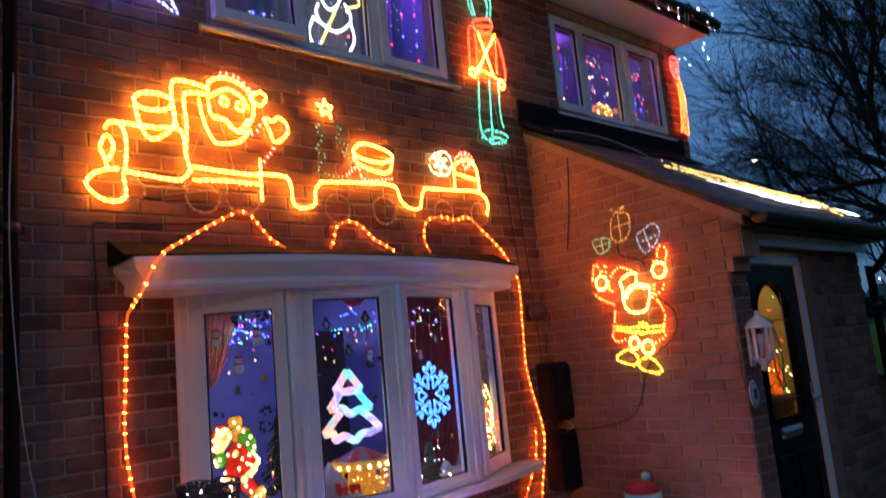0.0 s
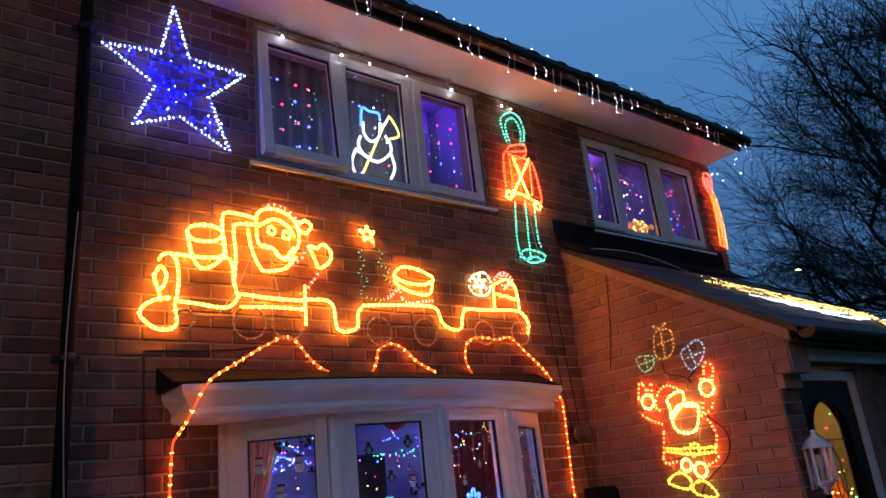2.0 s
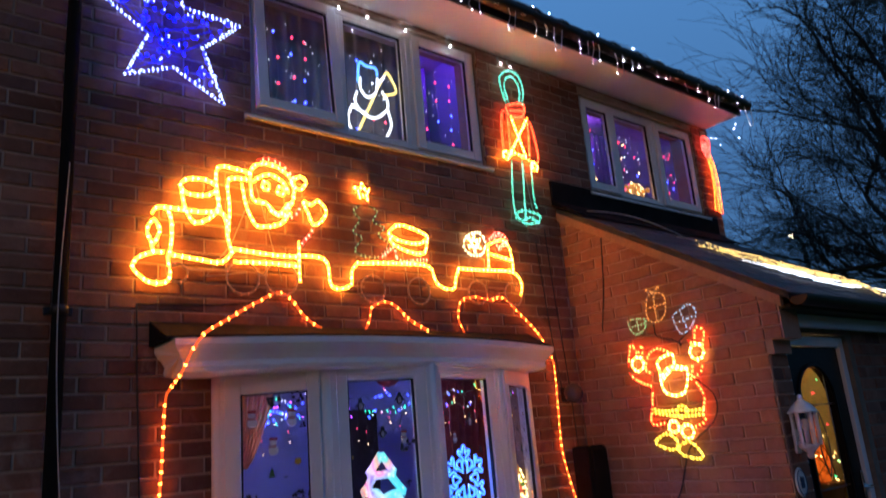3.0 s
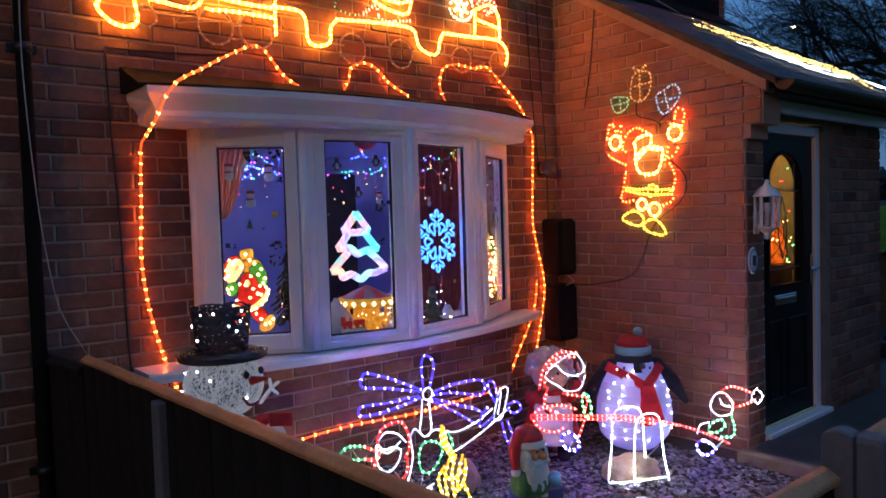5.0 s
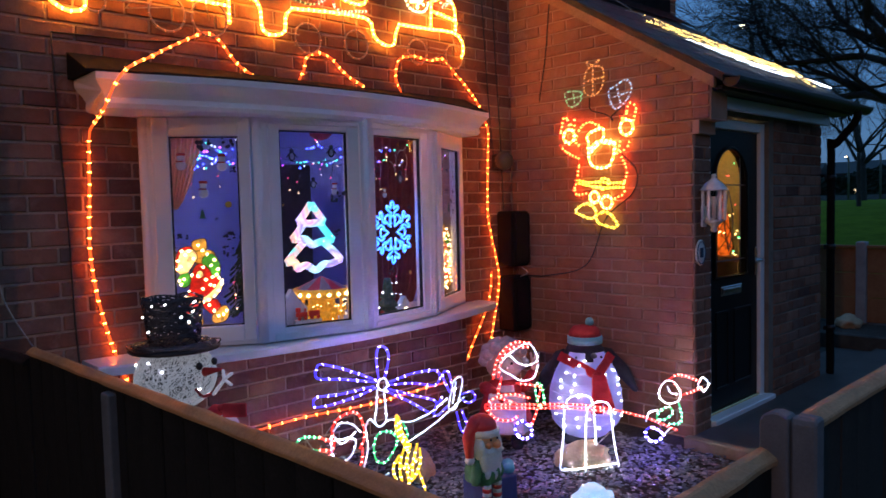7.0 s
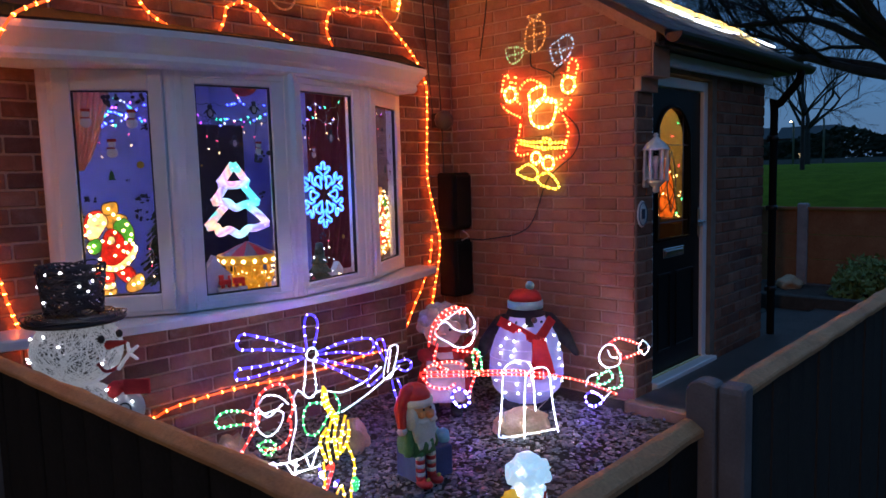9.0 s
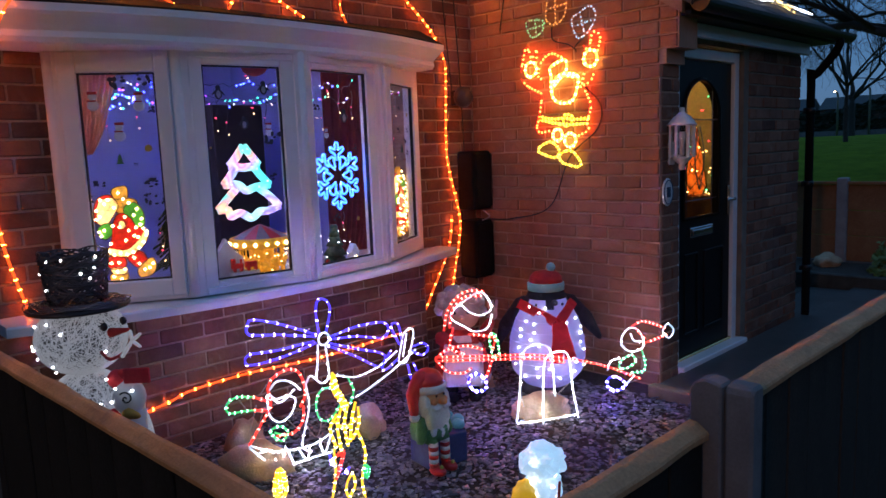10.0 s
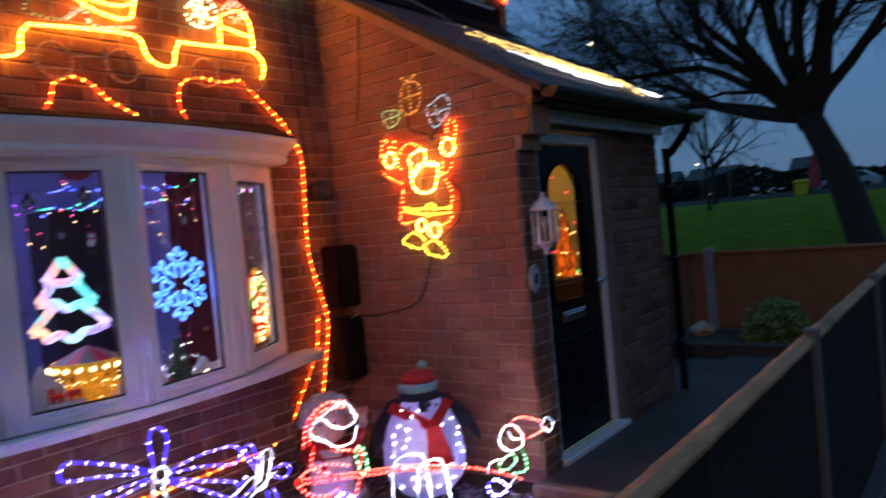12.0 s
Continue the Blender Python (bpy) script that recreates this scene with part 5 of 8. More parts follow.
def flake(x, y, s, z):
    b = len(V)
    a = rng.uniform(0, 6.28)
    ca, sa = math.cos(a), math.sin(a)
    l, w, h = s * rng.uniform(0.7, 1.3), s * rng.uniform(0.4, 0.8), s * rng.uniform(0.15, 0.35)
    tx, ty = rng.uniform(-0.45, 0.45), rng.uniform(-0.45, 0.45)
    for zz in (0, h):
        k = 1.0 if zz == 0 else 0.8
        for u, v in ((-l, -w * 0.7), (l * rng.uniform(0.6, 1), -w), (l, w * 0.8), (-l * rng.uniform(0.5, 1), w)):
            u, v = u * k, v * k
            px_, py_ = u * ca - v * sa, u * sa + v * ca
            V.append((x + px_, y + py_, z + zz + u * tx * 0.5 + v * ty * 0.5))
    for q in ((0, 1, 2, 3), (7, 6, 5, 4), (0, 4, 5, 1), (1, 5, 6, 2), (2, 6, 7, 3), (3, 7, 4, 0)):
        Fc.append(tuple(b + i for i in q[::-1]))


for i in range(17000):
    x, y = rng.uniform(1.32, 4.37), rng.uniform(0.86, 3.60)
    if x < 1.9 and y < 1.9 and rng.random() < 0.7:
        continue
    flake(x, y, rng.uniform(0.008, 0.020), rng.uniform(0.0, 0.012))
chips = obj("slate_chippings", (V, Fc), SLATE)
tagged(chips, "grey-purple slate chippings covering the front garden", "gravel", kind="stuff")


def stone(x, y, rx, ry, rz, seed, label, z=0.0, turn=None):
    bm = bmesh.new()
    ball(bm, (0, 0, 0), rx, ry, rz, 0, 3, None, 0.35, seed)
    for v in bm.verts:
        v.co.z = max(v.co.z, -rz * 0.55)
        v.co += v.co.normalized() * 0.012 * noise.noise(v.co * 9 + Vector((seed, 0, 0)))
    ob = obj("garden_stone", bm, STONE)
    ob.location = (x, y, z + rz * 0.5)
    ob.rotation_euler = (0, 0, seed if turn is None else turn)
    return tagged(ob, label, "stone", "garden stones")


stone(3.73, 2.50, 0.155, 0.10, 0.092, 1.1, "tan rough stone under the seesaw stand", turn=-0.7)
stone(2.36, 3.06, 0.16, 0.12, 0.095, 2.3, "tan rounded stone below the helicopter light")
stone(2.47, 3.36, 0.12, 0.09, 0.10, 0.7, "tan upright stone against the brick base")
stone(3.00, 3.06, 0.12, 0.09, 0.10, 4.0, "tan stone behind the deer light")
stone(3.86, 3.12, 0.12, 0.07, 0.09, 5.2, "tan stone beside the plush ornament")

# ---- garden light figures ----
VX, VY = 0.72, -0.69  # across the view of a visitor at the corner


def facing(x0, y0):
    return lambda u, v: (x0 + VX * u, y0 + VY * u, v)


heli = empty("helicopter_light", "white and blue rope-light helicopter with a pilot outline", "light motif")
f = lambda u, v: (u, 2.96, v)
rope(heli, "blade", [((267, 61), (266, 72), (268, 77), (272, 76), (274, 71), (271, 61)), ((265, 60), (245, 65), (231, 68), (231, 73), (234, 74), (248, 69), (265, 61)),
                     ((264, 58), (244, 58), (230, 59), (229, 55), (238, 54), (253, 55), (265, 57)), ((273, 58), (289, 60), (305, 59), (309, 55), (305, 51), (289, 55), (273, 57)),
                     ((273, 55), (288, 49), (304, 43), (306, 39), (301, 37), (288, 45), (272, 54))], f, BLUE, BLUE_B, 0.0052, 0.055, 0.0068)
rope(heli, "tail_blade", [((316, 45), (311, 55), (313, 57), (316, 55), (318, 46)), ((325, 42), (333, 42), (336, 38), (331, 36), (324, 40)), ((321, 33), (323, 25), (326, 20), (329, 23), (325, 33)), ((315, 38), (306, 34), (304, 37), (310, 43))], f, BLUE, BLUE_B, 0.0052, 0.055, 0.0068)
rope(heli, "hub", [("O", *circle(269.5, 58, 3))], f, WHITE, WHITE_B, 0.0046, 0.03, 0.0056)
rope(heli, "mast", [((266, 56), (265, 46), (264, 40), (267, 37), (271, 39), (271, 47), (270, 55))], f, WHITE, WHITE_B, 0.0046, 0.035, 0.0056)
rope(heli, "hull", [((258, 39), (261, 42), (267, 37), (274, 39), (287, 35), (302, 37), (314, 42)), ((327, 40), (309, 32), (294, 27), (286, 25)), ((258, 39), (259, 28), (256, 18), (254, 10), (258, 6)),
                    ("O", (317, 44), (319, 50), (324, 52), (326, 49), (323, 40), (320, 35), (315, 36)), ((321, 50), (318, 38))], f, WHITE, WHITE_B, 0.0046, 0.035, 0.0056)
rope(heli, "skid", [((227, 18), (234, 10), (240, 3), (252, 3), (271, 2)), ((227, 19), (240, 12), (259, 9), (272, 12))], f, WHITE, WHITE_B, 0.0046, 0.03, 0.0056)
rope(heli, "strut", [((231, 14), (238, 13), (240, 4)), ((243, 3), (245, 12), (249, 3)), ((252, 9), (256, 3), (258, 9)), ((263, 10), (266, 3), (270, 10))], f, WHITE, WHITE_B, 0.0046, 0.03, 0.0056)
rope(heli, "window", [("O", (264, 21), (263, 29), (267, 34), (275, 32), (278, 27), (274, 21), (269, 18)), ((282, 36), (285, 29), (283, 23))], f, GREEN, GREEN_B, 0.0048, 0.035, 0.008)
rope(heli, "pilot_cap", [((238, 42), (241, 46), (248, 48), (254, 46), (257, 39), (257, 33), (254, 29)), ((227, 19), (233, 26), (239, 34), (238, 42)), ((256, 29), (255, 22), (250, 18), (241, 19)), ((238, 32), (231, 34)), ((238, 36), (231, 40))], f, RED, RED_B, 0.0048, 0.035, 0.008)
rope(heli, "pilot_outline", [("O", (238, 39), (242, 36), (248, 36), (252, 33), (249, 27), (243, 25), (238, 30)), ((239, 41), (243, 44), (250, 42), (255, 37)), ((238, 39), (244, 34), (252, 38))], f, WHITE, WHITE_B, 0.0046, 0.03, 0.0056)
rope(heli, "pilot_mitten", [((231, 34), (226, 35), (219, 36), (218, 40), (223, 42), (231, 40)), ("O", (238, 22), (243, 23), (247, 19), (243, 16)), ((240, 21), (245, 18))], f, GREEN, GREEN_B, 0.0048, 0.03, 0.008)
rope(heli, "wire_frame", [((226, 35), (240, 30)), ((223, 42), (228, 34)), ((232, 36), (228, 25)), ((238, 44), (234, 40)), ((259, 28), (264, 28)), ((255, 22), (262, 12), (266, 20)), ((236, 34), (229, 19)), ((247, 25), (252, 19)), ((249, 30), (256, 27))], f, WIRE, None, 0.0022)
rope(heli, "stake", [((240, 3), (240, -2)), ((268, 3), (268, -2))], f, WIRE, None, 0.004)

seesaw = empty("seesaw_light", "rope-light seesaw with two riders on a white stand", "light motif")
P0 = Vector((3.70, 2.48))
SX, SY = 0.882, -0.471
f = lambda u, v: (P0.x + SX * u, P0.y + SY * u, v)
f2 = lambda u, v: (P0.x + SX * u - 0.05, P0.y + SY * u - 0.05, v)
rope(seesaw, "stand_leg", [((-13, 2), (-11, 18), (-10, 33), (-8, 39), (-2, 41), (4, 40), (7, 36), (8, 25), (9, 9))], f, WHITE, WHITE_B, 0.0046, 0.022, 0.0056)
rope(seesaw, "stand_leg", [((1, 0), (1, 13), (2, 32), (5, 37), (12, 38), (16, 34), (18, 17), (21, 1))], f2, WHITE, WHITE_B, 0.0046, 0.022, 0.0056)
rope(seesaw, "stand_foot", [((-14, 5), (-13, 3), (-5, 2.6), (8, 2.6), (20, 3)), ((-12, 4), (-8, 2.6), (2, 2.6))], f2, WHITE, WHITE_B, 0.0046, 0.024, 0.0056)
rope(seesaw, "beam", [((-56, 41), (-35, 39), (-4, 36), (15, 32), (38, 25), (60, 15)), ((-56, 39), (-35, 37), (-4, 34), (15, 30))], f, RED, RED_B, 0.0055, 0.028, 0.008)
rope(seesaw, "elf_head", [("O", (49, 40), (53, 44), (58, 43), (62, 37), (61, 32), (54, 31), (49, 35)), ((54, 41), (56, 37), (60, 36)), ("O", (74, 40), (77, 44), (81, 40), (78, 36)), ((40, 22), (42, 27), (47, 28)), ((51, 13), (56, 17))], f, WHITE, WHITE_B, 0.0046, 0.026, 0.0056)
rope(seesaw, "elf_hat", [((55, 45), (61, 47), (68, 45), (75, 42)), ((63, 35), (69, 36), (76, 38)), ((57, 44), (63, 37))], f, RED, RED_B, 0.0048, 0.026, 0.008)
rope(seesaw, "elf_coat", [((61, 31), (63, 24), (62, 19), (55, 19)), ("O", (47, 23), (49, 27), (55, 29), (57, 25), (52, 22))], f, GREEN, GREEN_B, 0.0048, 0.026, 0.008)
rope(seesaw, "boot", [("O", (40, 17), (45, 18), (51, 13), (46, 10), (41, 12)), ("O", (-39, 27), (-35, 30), (-30, 26), (-30, 21), (-36, 21))], f, BLUE, BLUE_B, 0.0048, 0.026, 0.008)
rope(seesaw, "rider_coat", [((-51, 54), (-49, 63), (-45, 69), (-38, 73), (-29, 72)), ((-46, 55), (-48, 48), (-47, 44), (-41, 41)), ((-38, 51), (-29, 49), (-24, 47), (-26, 40)), ((-48, 55), (-46, 64), (-40, 70), (-31, 70)),
                            ((-56, 40), (-50, 44), (-40, 45), (-30, 42)), ((-56, 40), (-50, 33), (-42, 31), (-37, 33)), ((-25, 38), (-29, 28))], f, RED, RED_B, 0.0048, 0.026, 0.008)
rope(seesaw, "rider_beard", [("O", (-45, 65), (-40, 68), (-31, 72), (-26, 66), (-26, 62), (-31, 60), (-37, 62), (-41, 66)), ((-45, 65), (-47, 60), (-40, 55), (-35, 52), (-28, 53), (-25, 60))], f, WHITE, WHITE_B, 0.0046, 0.028, 0.0056)
rope(seesaw, "rider_mitten", [("O", (-27, 47), (-25, 50), (-23, 47), (-22, 39), (-25, 37))], f, GREEN, GREEN_B, 0.0048, 0.026, 0.008)
rope(seesaw, "wire_frame", [((-11, 18), (-7, -1)), ((9, 12), (17, 18)), ((60, 15), (50, 13)), ((-39, 27), (-44, 33))], f, WIRE, None, 0.0025)

deer = empty("deer_light", "yellow rope-light deer with coloured bulbs on its legs", "light motif")
f = facing(2.50, 2.53)
rope(deer, "neck", [((-6, 55), (-5, 53), (-4, 48), (-2, 44), (-1, 42)), ((-6, 54), (-6, 48), (-3, 42), (-1, 38)), ((-5, 54), (-4, 46), (0, 40))], f, YELLOW, YELLOW_B, 0.0062, 0.026, 0.0086)
rope(deer, "body", [((-5, 37), (-8, 31), (-6, 23)), ((-3, 40), (-5, 32), (-4, 22)), ((0, 42), (-2, 33), (-1, 23)), ((3, 42), (1, 34), (0, 25)), ((4, 40), (4, 33), (1, 26)), ((-6, 34), (-2, 31), (3, 35))], f, YELLOW, YELLOW_B, 0.0058, 0.03, 0.0082)
rope(deer, "leg", [((-7, 22), (-7, 11), (-9, 0)), ((3, 30), (6, 20), (4, 8), (5, 0)), ((-2, 8), (0, 11), (1, 6), (-2, 0)), ((-2, 8), (-3, 4), (-2, 0))], f, YELLOW, YELLOW_B, 0.005, 0.035, 0.008)
rope(deer, "red_bulb_loop", [((-6, 19), (-3, 21), (-5, 14), (-7, 9))], f, RED, RED_B, 0.008, 0.03)
rope(deer, "green_bulb_loop", [((5, 15), (7, 13), (6, 9), (5, 13))], f, GREEN, GREEN_B, 0.009, 0.02)
rope(deer, "blue_bulb_loop", [((-9, 20), (-8, 16)), ((-1, 14), (-3, 11))], f, BLUE, BLUE_B, 0.0048, 0.02)
bell = empty("bell_light", "small yellow looped rope light in the gravel", "light motif")
rope(bell, "loop", [("O", (-31, 14), (-29, 13), (-28, 5), (-31, 1), (-33, 5)), ("O", (-31, 13), (-30, 6), (-32, 3)), ((-31, 1), (-31, -1))], f, YELLOW, YELLOW_B, 0.008, 0.022)

# ---- ornaments standing in the garden ----
HATRED = surface("red_felt", (0.38, 0.02, 0.02), (0.55, 0.04, 0.035), 0.85, 20, 260, 0.5, 0.002)
SCARFRED = surface("red_fleece", (0.55, 0.02, 0.025), (0.70, 0.035, 0.04), 0.9, 20, 260, 0.4, 0.002)
TEALFELT = surface("pale_teal_plush", (0.20, 0.56, 0.54), (0.30, 0.66, 0.63), 0.9, 25, 300, 0.6, 0.003)
PENGBLACK = surface("black_fleece", (0.012, 0.012, 0.018), (0.03, 0.03, 0.04), 0.95, 20, 260, 0.5, 0.002)
PENGWHITE = glow("lit_lavender_fabric", (0.24, 0.25, 1.0), 0.25, (0.58, 0.58, 0.66), 0.8)
# Near-black core puts the shade in the gaps between threads into its colour.
SNOW_CORE = surface("dark_gap_core", (0.03, 0.03, 0.035), (0.07, 0.071, 0.078), 0.35, 40, 200, 0.6, 0.004)
# Threads and arm glow faintly: bulb light put into the material.
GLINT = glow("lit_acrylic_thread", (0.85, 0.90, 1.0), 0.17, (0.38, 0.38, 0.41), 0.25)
BLACKW = plain("black_glitter_wire", (0.09, 0.09, 0.10), 0.25, 0.5)
LAMPW = glow("bright_white_bulbs", (0.88, 0.94, 1.0), 22.0)


def turned(x, y, z=0.0, a=0.0):
    """Pose whose local -y faces the garden corner."""
    return Matrix.Translation((x, y, z)) @ Matrix.Rotation(math.atan2(VY, VX) + a, 4, "Z")


# Snowman of spun thread with a wire hat
snow = empty("snowman_light", "white spun-thread snowman with a black wire top hat", "snowman")
snow.matrix_basis = turned(1.63, 2.93)
rng = random.Random(8)


def spun(c, rx, rz, n, r, seed):
    q = random.Random(seed)
    out = []
    for _ in range(n):
        ax = Vector((q.gauss(0, 1), q.gauss(0, 1), q.gauss(0, 0.8))).normalized()
        u = ax.orthogonal().normalized()
        w = ax.cross(u)
        a0, span, off = q.uniform(0, 6.28), q.uniform(1.2, 3.4), q.uniform(-0.55, 0.55)
        k = math.sqrt(1 - off * off)
        out.append([tuple(Vector(c) + Vector(((ax.x * off + (u.x * math.cos(t) + w.x * math.sin(t)) * k) * rx, (ax.y * off + (u.y * math.cos(t) + w.y * math.sin(t)) * k) * rx, (ax.z * off + (u.z * math.cos(t) + w.z * math.sin(t)) * k) * rz)))
                    for t in [a0 + span * i / 12 for i in range(13)]])
    return out


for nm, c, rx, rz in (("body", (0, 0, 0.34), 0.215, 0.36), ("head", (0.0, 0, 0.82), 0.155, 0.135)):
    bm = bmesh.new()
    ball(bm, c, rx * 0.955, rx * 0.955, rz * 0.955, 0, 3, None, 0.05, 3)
    b_ = part(nm, bm, SNOW_CORE, snow)
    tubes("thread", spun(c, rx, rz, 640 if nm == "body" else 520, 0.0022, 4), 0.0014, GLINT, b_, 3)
pts = []
for (c, rx, rz, n) in (((0, 0, 0.34), 0.222, 0.365, 30), ((0, 0, 0.82), 0.162, 0.14, 13)):
    for _ in range(n):
        a, h = rng.uniform(math.pi * 0.95, math.pi * 2.05), rng.uniform(-0.8, 0.8)
        k = math.sqrt(1 - h * h)
        pts.append((c[0] + rx * k * math.cos(a), c[1] + rx * k * math.sin(a), c[2] + rz * h))
bm = bmesh.new()
lathe(bm, [(0.17, 0.925), (0.175, 0.935), (0.12, 0.945), (0.088, 0.948), (0.070, 0.955), (0.060, 0.957)], 24)
hat = part("hat", bm, BLACK, snow, "black glittering wire top hat")
ws = []
for k in range(46):
    a = rng.uniform(0, 6.28)
    ws.append([((0.097 + 0.018 * s) * math.cos(a + 2.2 * s * (1 if k % 2 else -1)), (0.097 + 0.018 * s) * math.sin(a + 2.2 * s * (1 if k % 2 else -1)), 0.955 + 0.175 * s) for s in [i / 12 for i in range(13)]])
for k in range(30):
    z, r_ = 0.955 + 0.17 * k / 29, 0.094 + 0.020 * k / 29 + 0.004 * math.sin(5.0 * k)
    ws.append([(r_ * math.cos(t), r_ * math.sin(t), z + 0.012 * math.sin((1 + k % 3) * t + k)) for t in [6.28 * i / 20 for i in range(21)]])
for k in range(20):
    r_ = rng.uniform(0.10, 0.178)
    ws.append([(r_ * math.cos(t), r_ * math.sin(t), 0.945 + 0.006 * math.sin(4 * t + k)) for t in [6.28 * i / 24 for i in range(25)]])
tagged(tubes("wire", ws, 0.0032, BLACKW, hat, 4), kind="stuff")
for _ in range(8):
    a, s = rng.uniform(math.pi * 1.1, 1.9 * math.pi), rng.random()
    pts.append(((0.101 + 0.018 * s) * math.cos(a), (0.101 + 0.018 * s) * math.sin(a), 0.96 + 0.16 * s))
dots("bulb_chain", pts, 0.0046, LAMPW, snow)
for a in (-0.62, 0.02):
    bm = bmesh.new()
    ball(bm, (0.152 * math.cos(a), 0.152 * math.sin(a), 0.872), 0.013, 0.013, 0.016)
    part("eye", bm, SEAL, snow, "black button eye")
bm = bmesh.new()
limb(bm, (0.135, -0.065, 0.845), (0.205, -0.082, 0.858), 0.018, 0.006)
part("nose", bm, HATRED, snow, "red pointed nose")
tubes("mouth", [spline([(0.112, -0.105, 0.79), (0.135, -0.09, 0.755), (0.180, -0.06, 0.775), (0.205, -0.05, 0.81)])], 0.006, HATRED, snow)
bm = bmesh.new()
limb(bm, (0.170, -0.07, 0.760), (0.222, -0.095, 0.822), 0.008, 0.007)
limb(bm, (0.220, -0.095, 0.820), (0.217, -0.095, 0.855), 0.007, 0.006)
limb(bm, (0.222, -0.095, 0.822), (0.252, -0.10, 0.845), 0.007, 0.006)
limb(bm, (0.220, -0.095, 0.820), (0.248, -0.10, 0.800), 0.007, 0.006)
part("arm", bm, GLINT, snow, "clear twig-shaped arm")

# Small white companion ornament
bm = bmesh.new()
ball(bm, (0, 0, 0.585), 0.052, 0.048, 0.062, 0, 3)
limb(bm, (0, 0.01, -0.10), (0, 0.01, 0.57), 0.045, 0.042, 14, 0)
ball(bm, (-0.035, 0, 0.648), 0.030, 0.030, 0.032, 1, 2)
limb(bm, (-0.02, 0, 0.662), (0.035, -0.02, 0.670), 0.018, 0.016, 10, 1)
ball(bm, (-0.045, -0.02, 0.53), 0.028, 0.026, 0.026, 1, 2)
limb(bm, (0.01, -0.045, 0.545), (0.045, -0.055, 0.54), 0.020, 0.010, 8, 3)
# The white cloth gets a faint emission of its own to brighten it.
comp = obj("spiral_ornament", bm, [glow("glowing_white_cloth", (0.85, 0.9, 1.0), 0.03, (0.48, 0.48, 0.50), 0.8), SCARFRED, SEAL, plain("orange_felt", (0.7, 0.28, 0.04), 0.8)])
comp.matrix_basis = turned(1.625, 2.516, 0.10)
tagged(comp, "small white spun ornament with black spiral buttons and red scarf", "ornament")
for (cx_, cz_) in ((0.012, 0.598), (0.022, 0.50)):
    sp = [(cx_ + 0.0026 * t * math.cos(t), -0.056, cz_ + 0.0026 * t * math.sin(t)) for t in [i * 0.35 for i in range(1, 26)]]
    tubes("spiral", [sp], 0.003, SEAL, comp, 5)
boxob("scarf_tail", (0.0, 0.085, -0.034, -0.026, 0.640, 0.690), SCARFRED, comp, 0.003, "red cloth scarf tail")
dots("bulb_chain", [(-0.05, -0.04, 0.66), (-0.02, -0.05, 0.63), (0.03, -0.045, 0.62), (-0.045, -0.03, 0.58), (0.0, -0.055, 0.53)], 0.0045, LAMPW, comp)

# Penguin
peng = empty("penguin_ornament", "lit fabric penguin with red bobble hat and scarf", "ornament")
peng.matrix_basis = turned(4.138, 2.763)
prof = [(0.02, 0.03), (0.13, 0.045), (0.20, 0.12), (0.225, 0.22), (0.218, 0.32), (0.19, 0.42), (0.145, 0.51), (0.12, 0.56), (0.10, 0.60), (0.05, 0.625)]
bm = bmesh.new()
lathe(bm, prof, 36)
for f_ in bm.faces:
    c = f_.calc_center_median()
    ang = math.atan2(c.x, -c.y)
    front = abs(ang) < (1.75 if c.z < 0.50 else 1.0) and c.z < 0.565
    f_.material_index = 0 if front and not (c.z > 0.50 and abs(ang) < 0.26) else 1
part("body", bm, [PENGWHITE, PENGBLACK], peng, "lit lavender fabric body with black back")
for wing in (((0.13, 0.03, 0.52), (0.235, 0.02, 0.42), (0.315, 0.02, 0.30)), ((-0.13, 0.05, 0.51), (-0.235, 0.06, 0.38), (-0.285, 0.06, 0.27))):
    bm = bmesh.new()
    limb(bm, wing[0], wing[1], 0.055, 0.045, 12)
    limb(bm, wing[1], wing[2], 0.045, 0.018, 12)
    part("wing", bm, PENGBLACK, peng, "black fleece wing")
bm = bmesh.new()
ball(bm, (0.03, -0.118, 0.545), 0.020, 0.035, 0.018, 0, 2)
part("beak", bm, plain("beak_grey", (0.10, 0.09, 0.11), 0.5), peng)
for sx in (-1, 1):
    bm = bmesh.new()
    ball(bm, (sx * 0.075, -0.118, 0.535), 0.008, 0.006, 0.010, 0, 1)
    part("eye", bm, PENGBLACK, peng)
    bm = bmesh.new()
    ball(bm, (sx * 0.09, -0.06, 0.022), 0.075, 0.12, 0.03, 0, 2)
    part("foot", bm, PENGBLACK, peng)
bm = bmesh.new()
lathe(bm, [(0.10, 0.648), (0.092, 0.68), (0.07, 0.705), (0.02, 0.715)], 24)
cap_ = part("hat", bm, HATRED, peng, "red felt hat")
bm = bmesh.new()
lathe(bm, [(0.098, 0.60), (0.108, 0.605), (0.108, 0.645), (0.10, 0.65)], 24)
part("hat_band", bm, TEALFELT, cap_, "pale teal band")
bm = bmesh.new()
ball(bm, (0.03, 0, 0.733), 0.028, 0.028, 0.028, 0, 2)
part("bobble", bm, TEALFELT, cap_, "pale teal bobble")


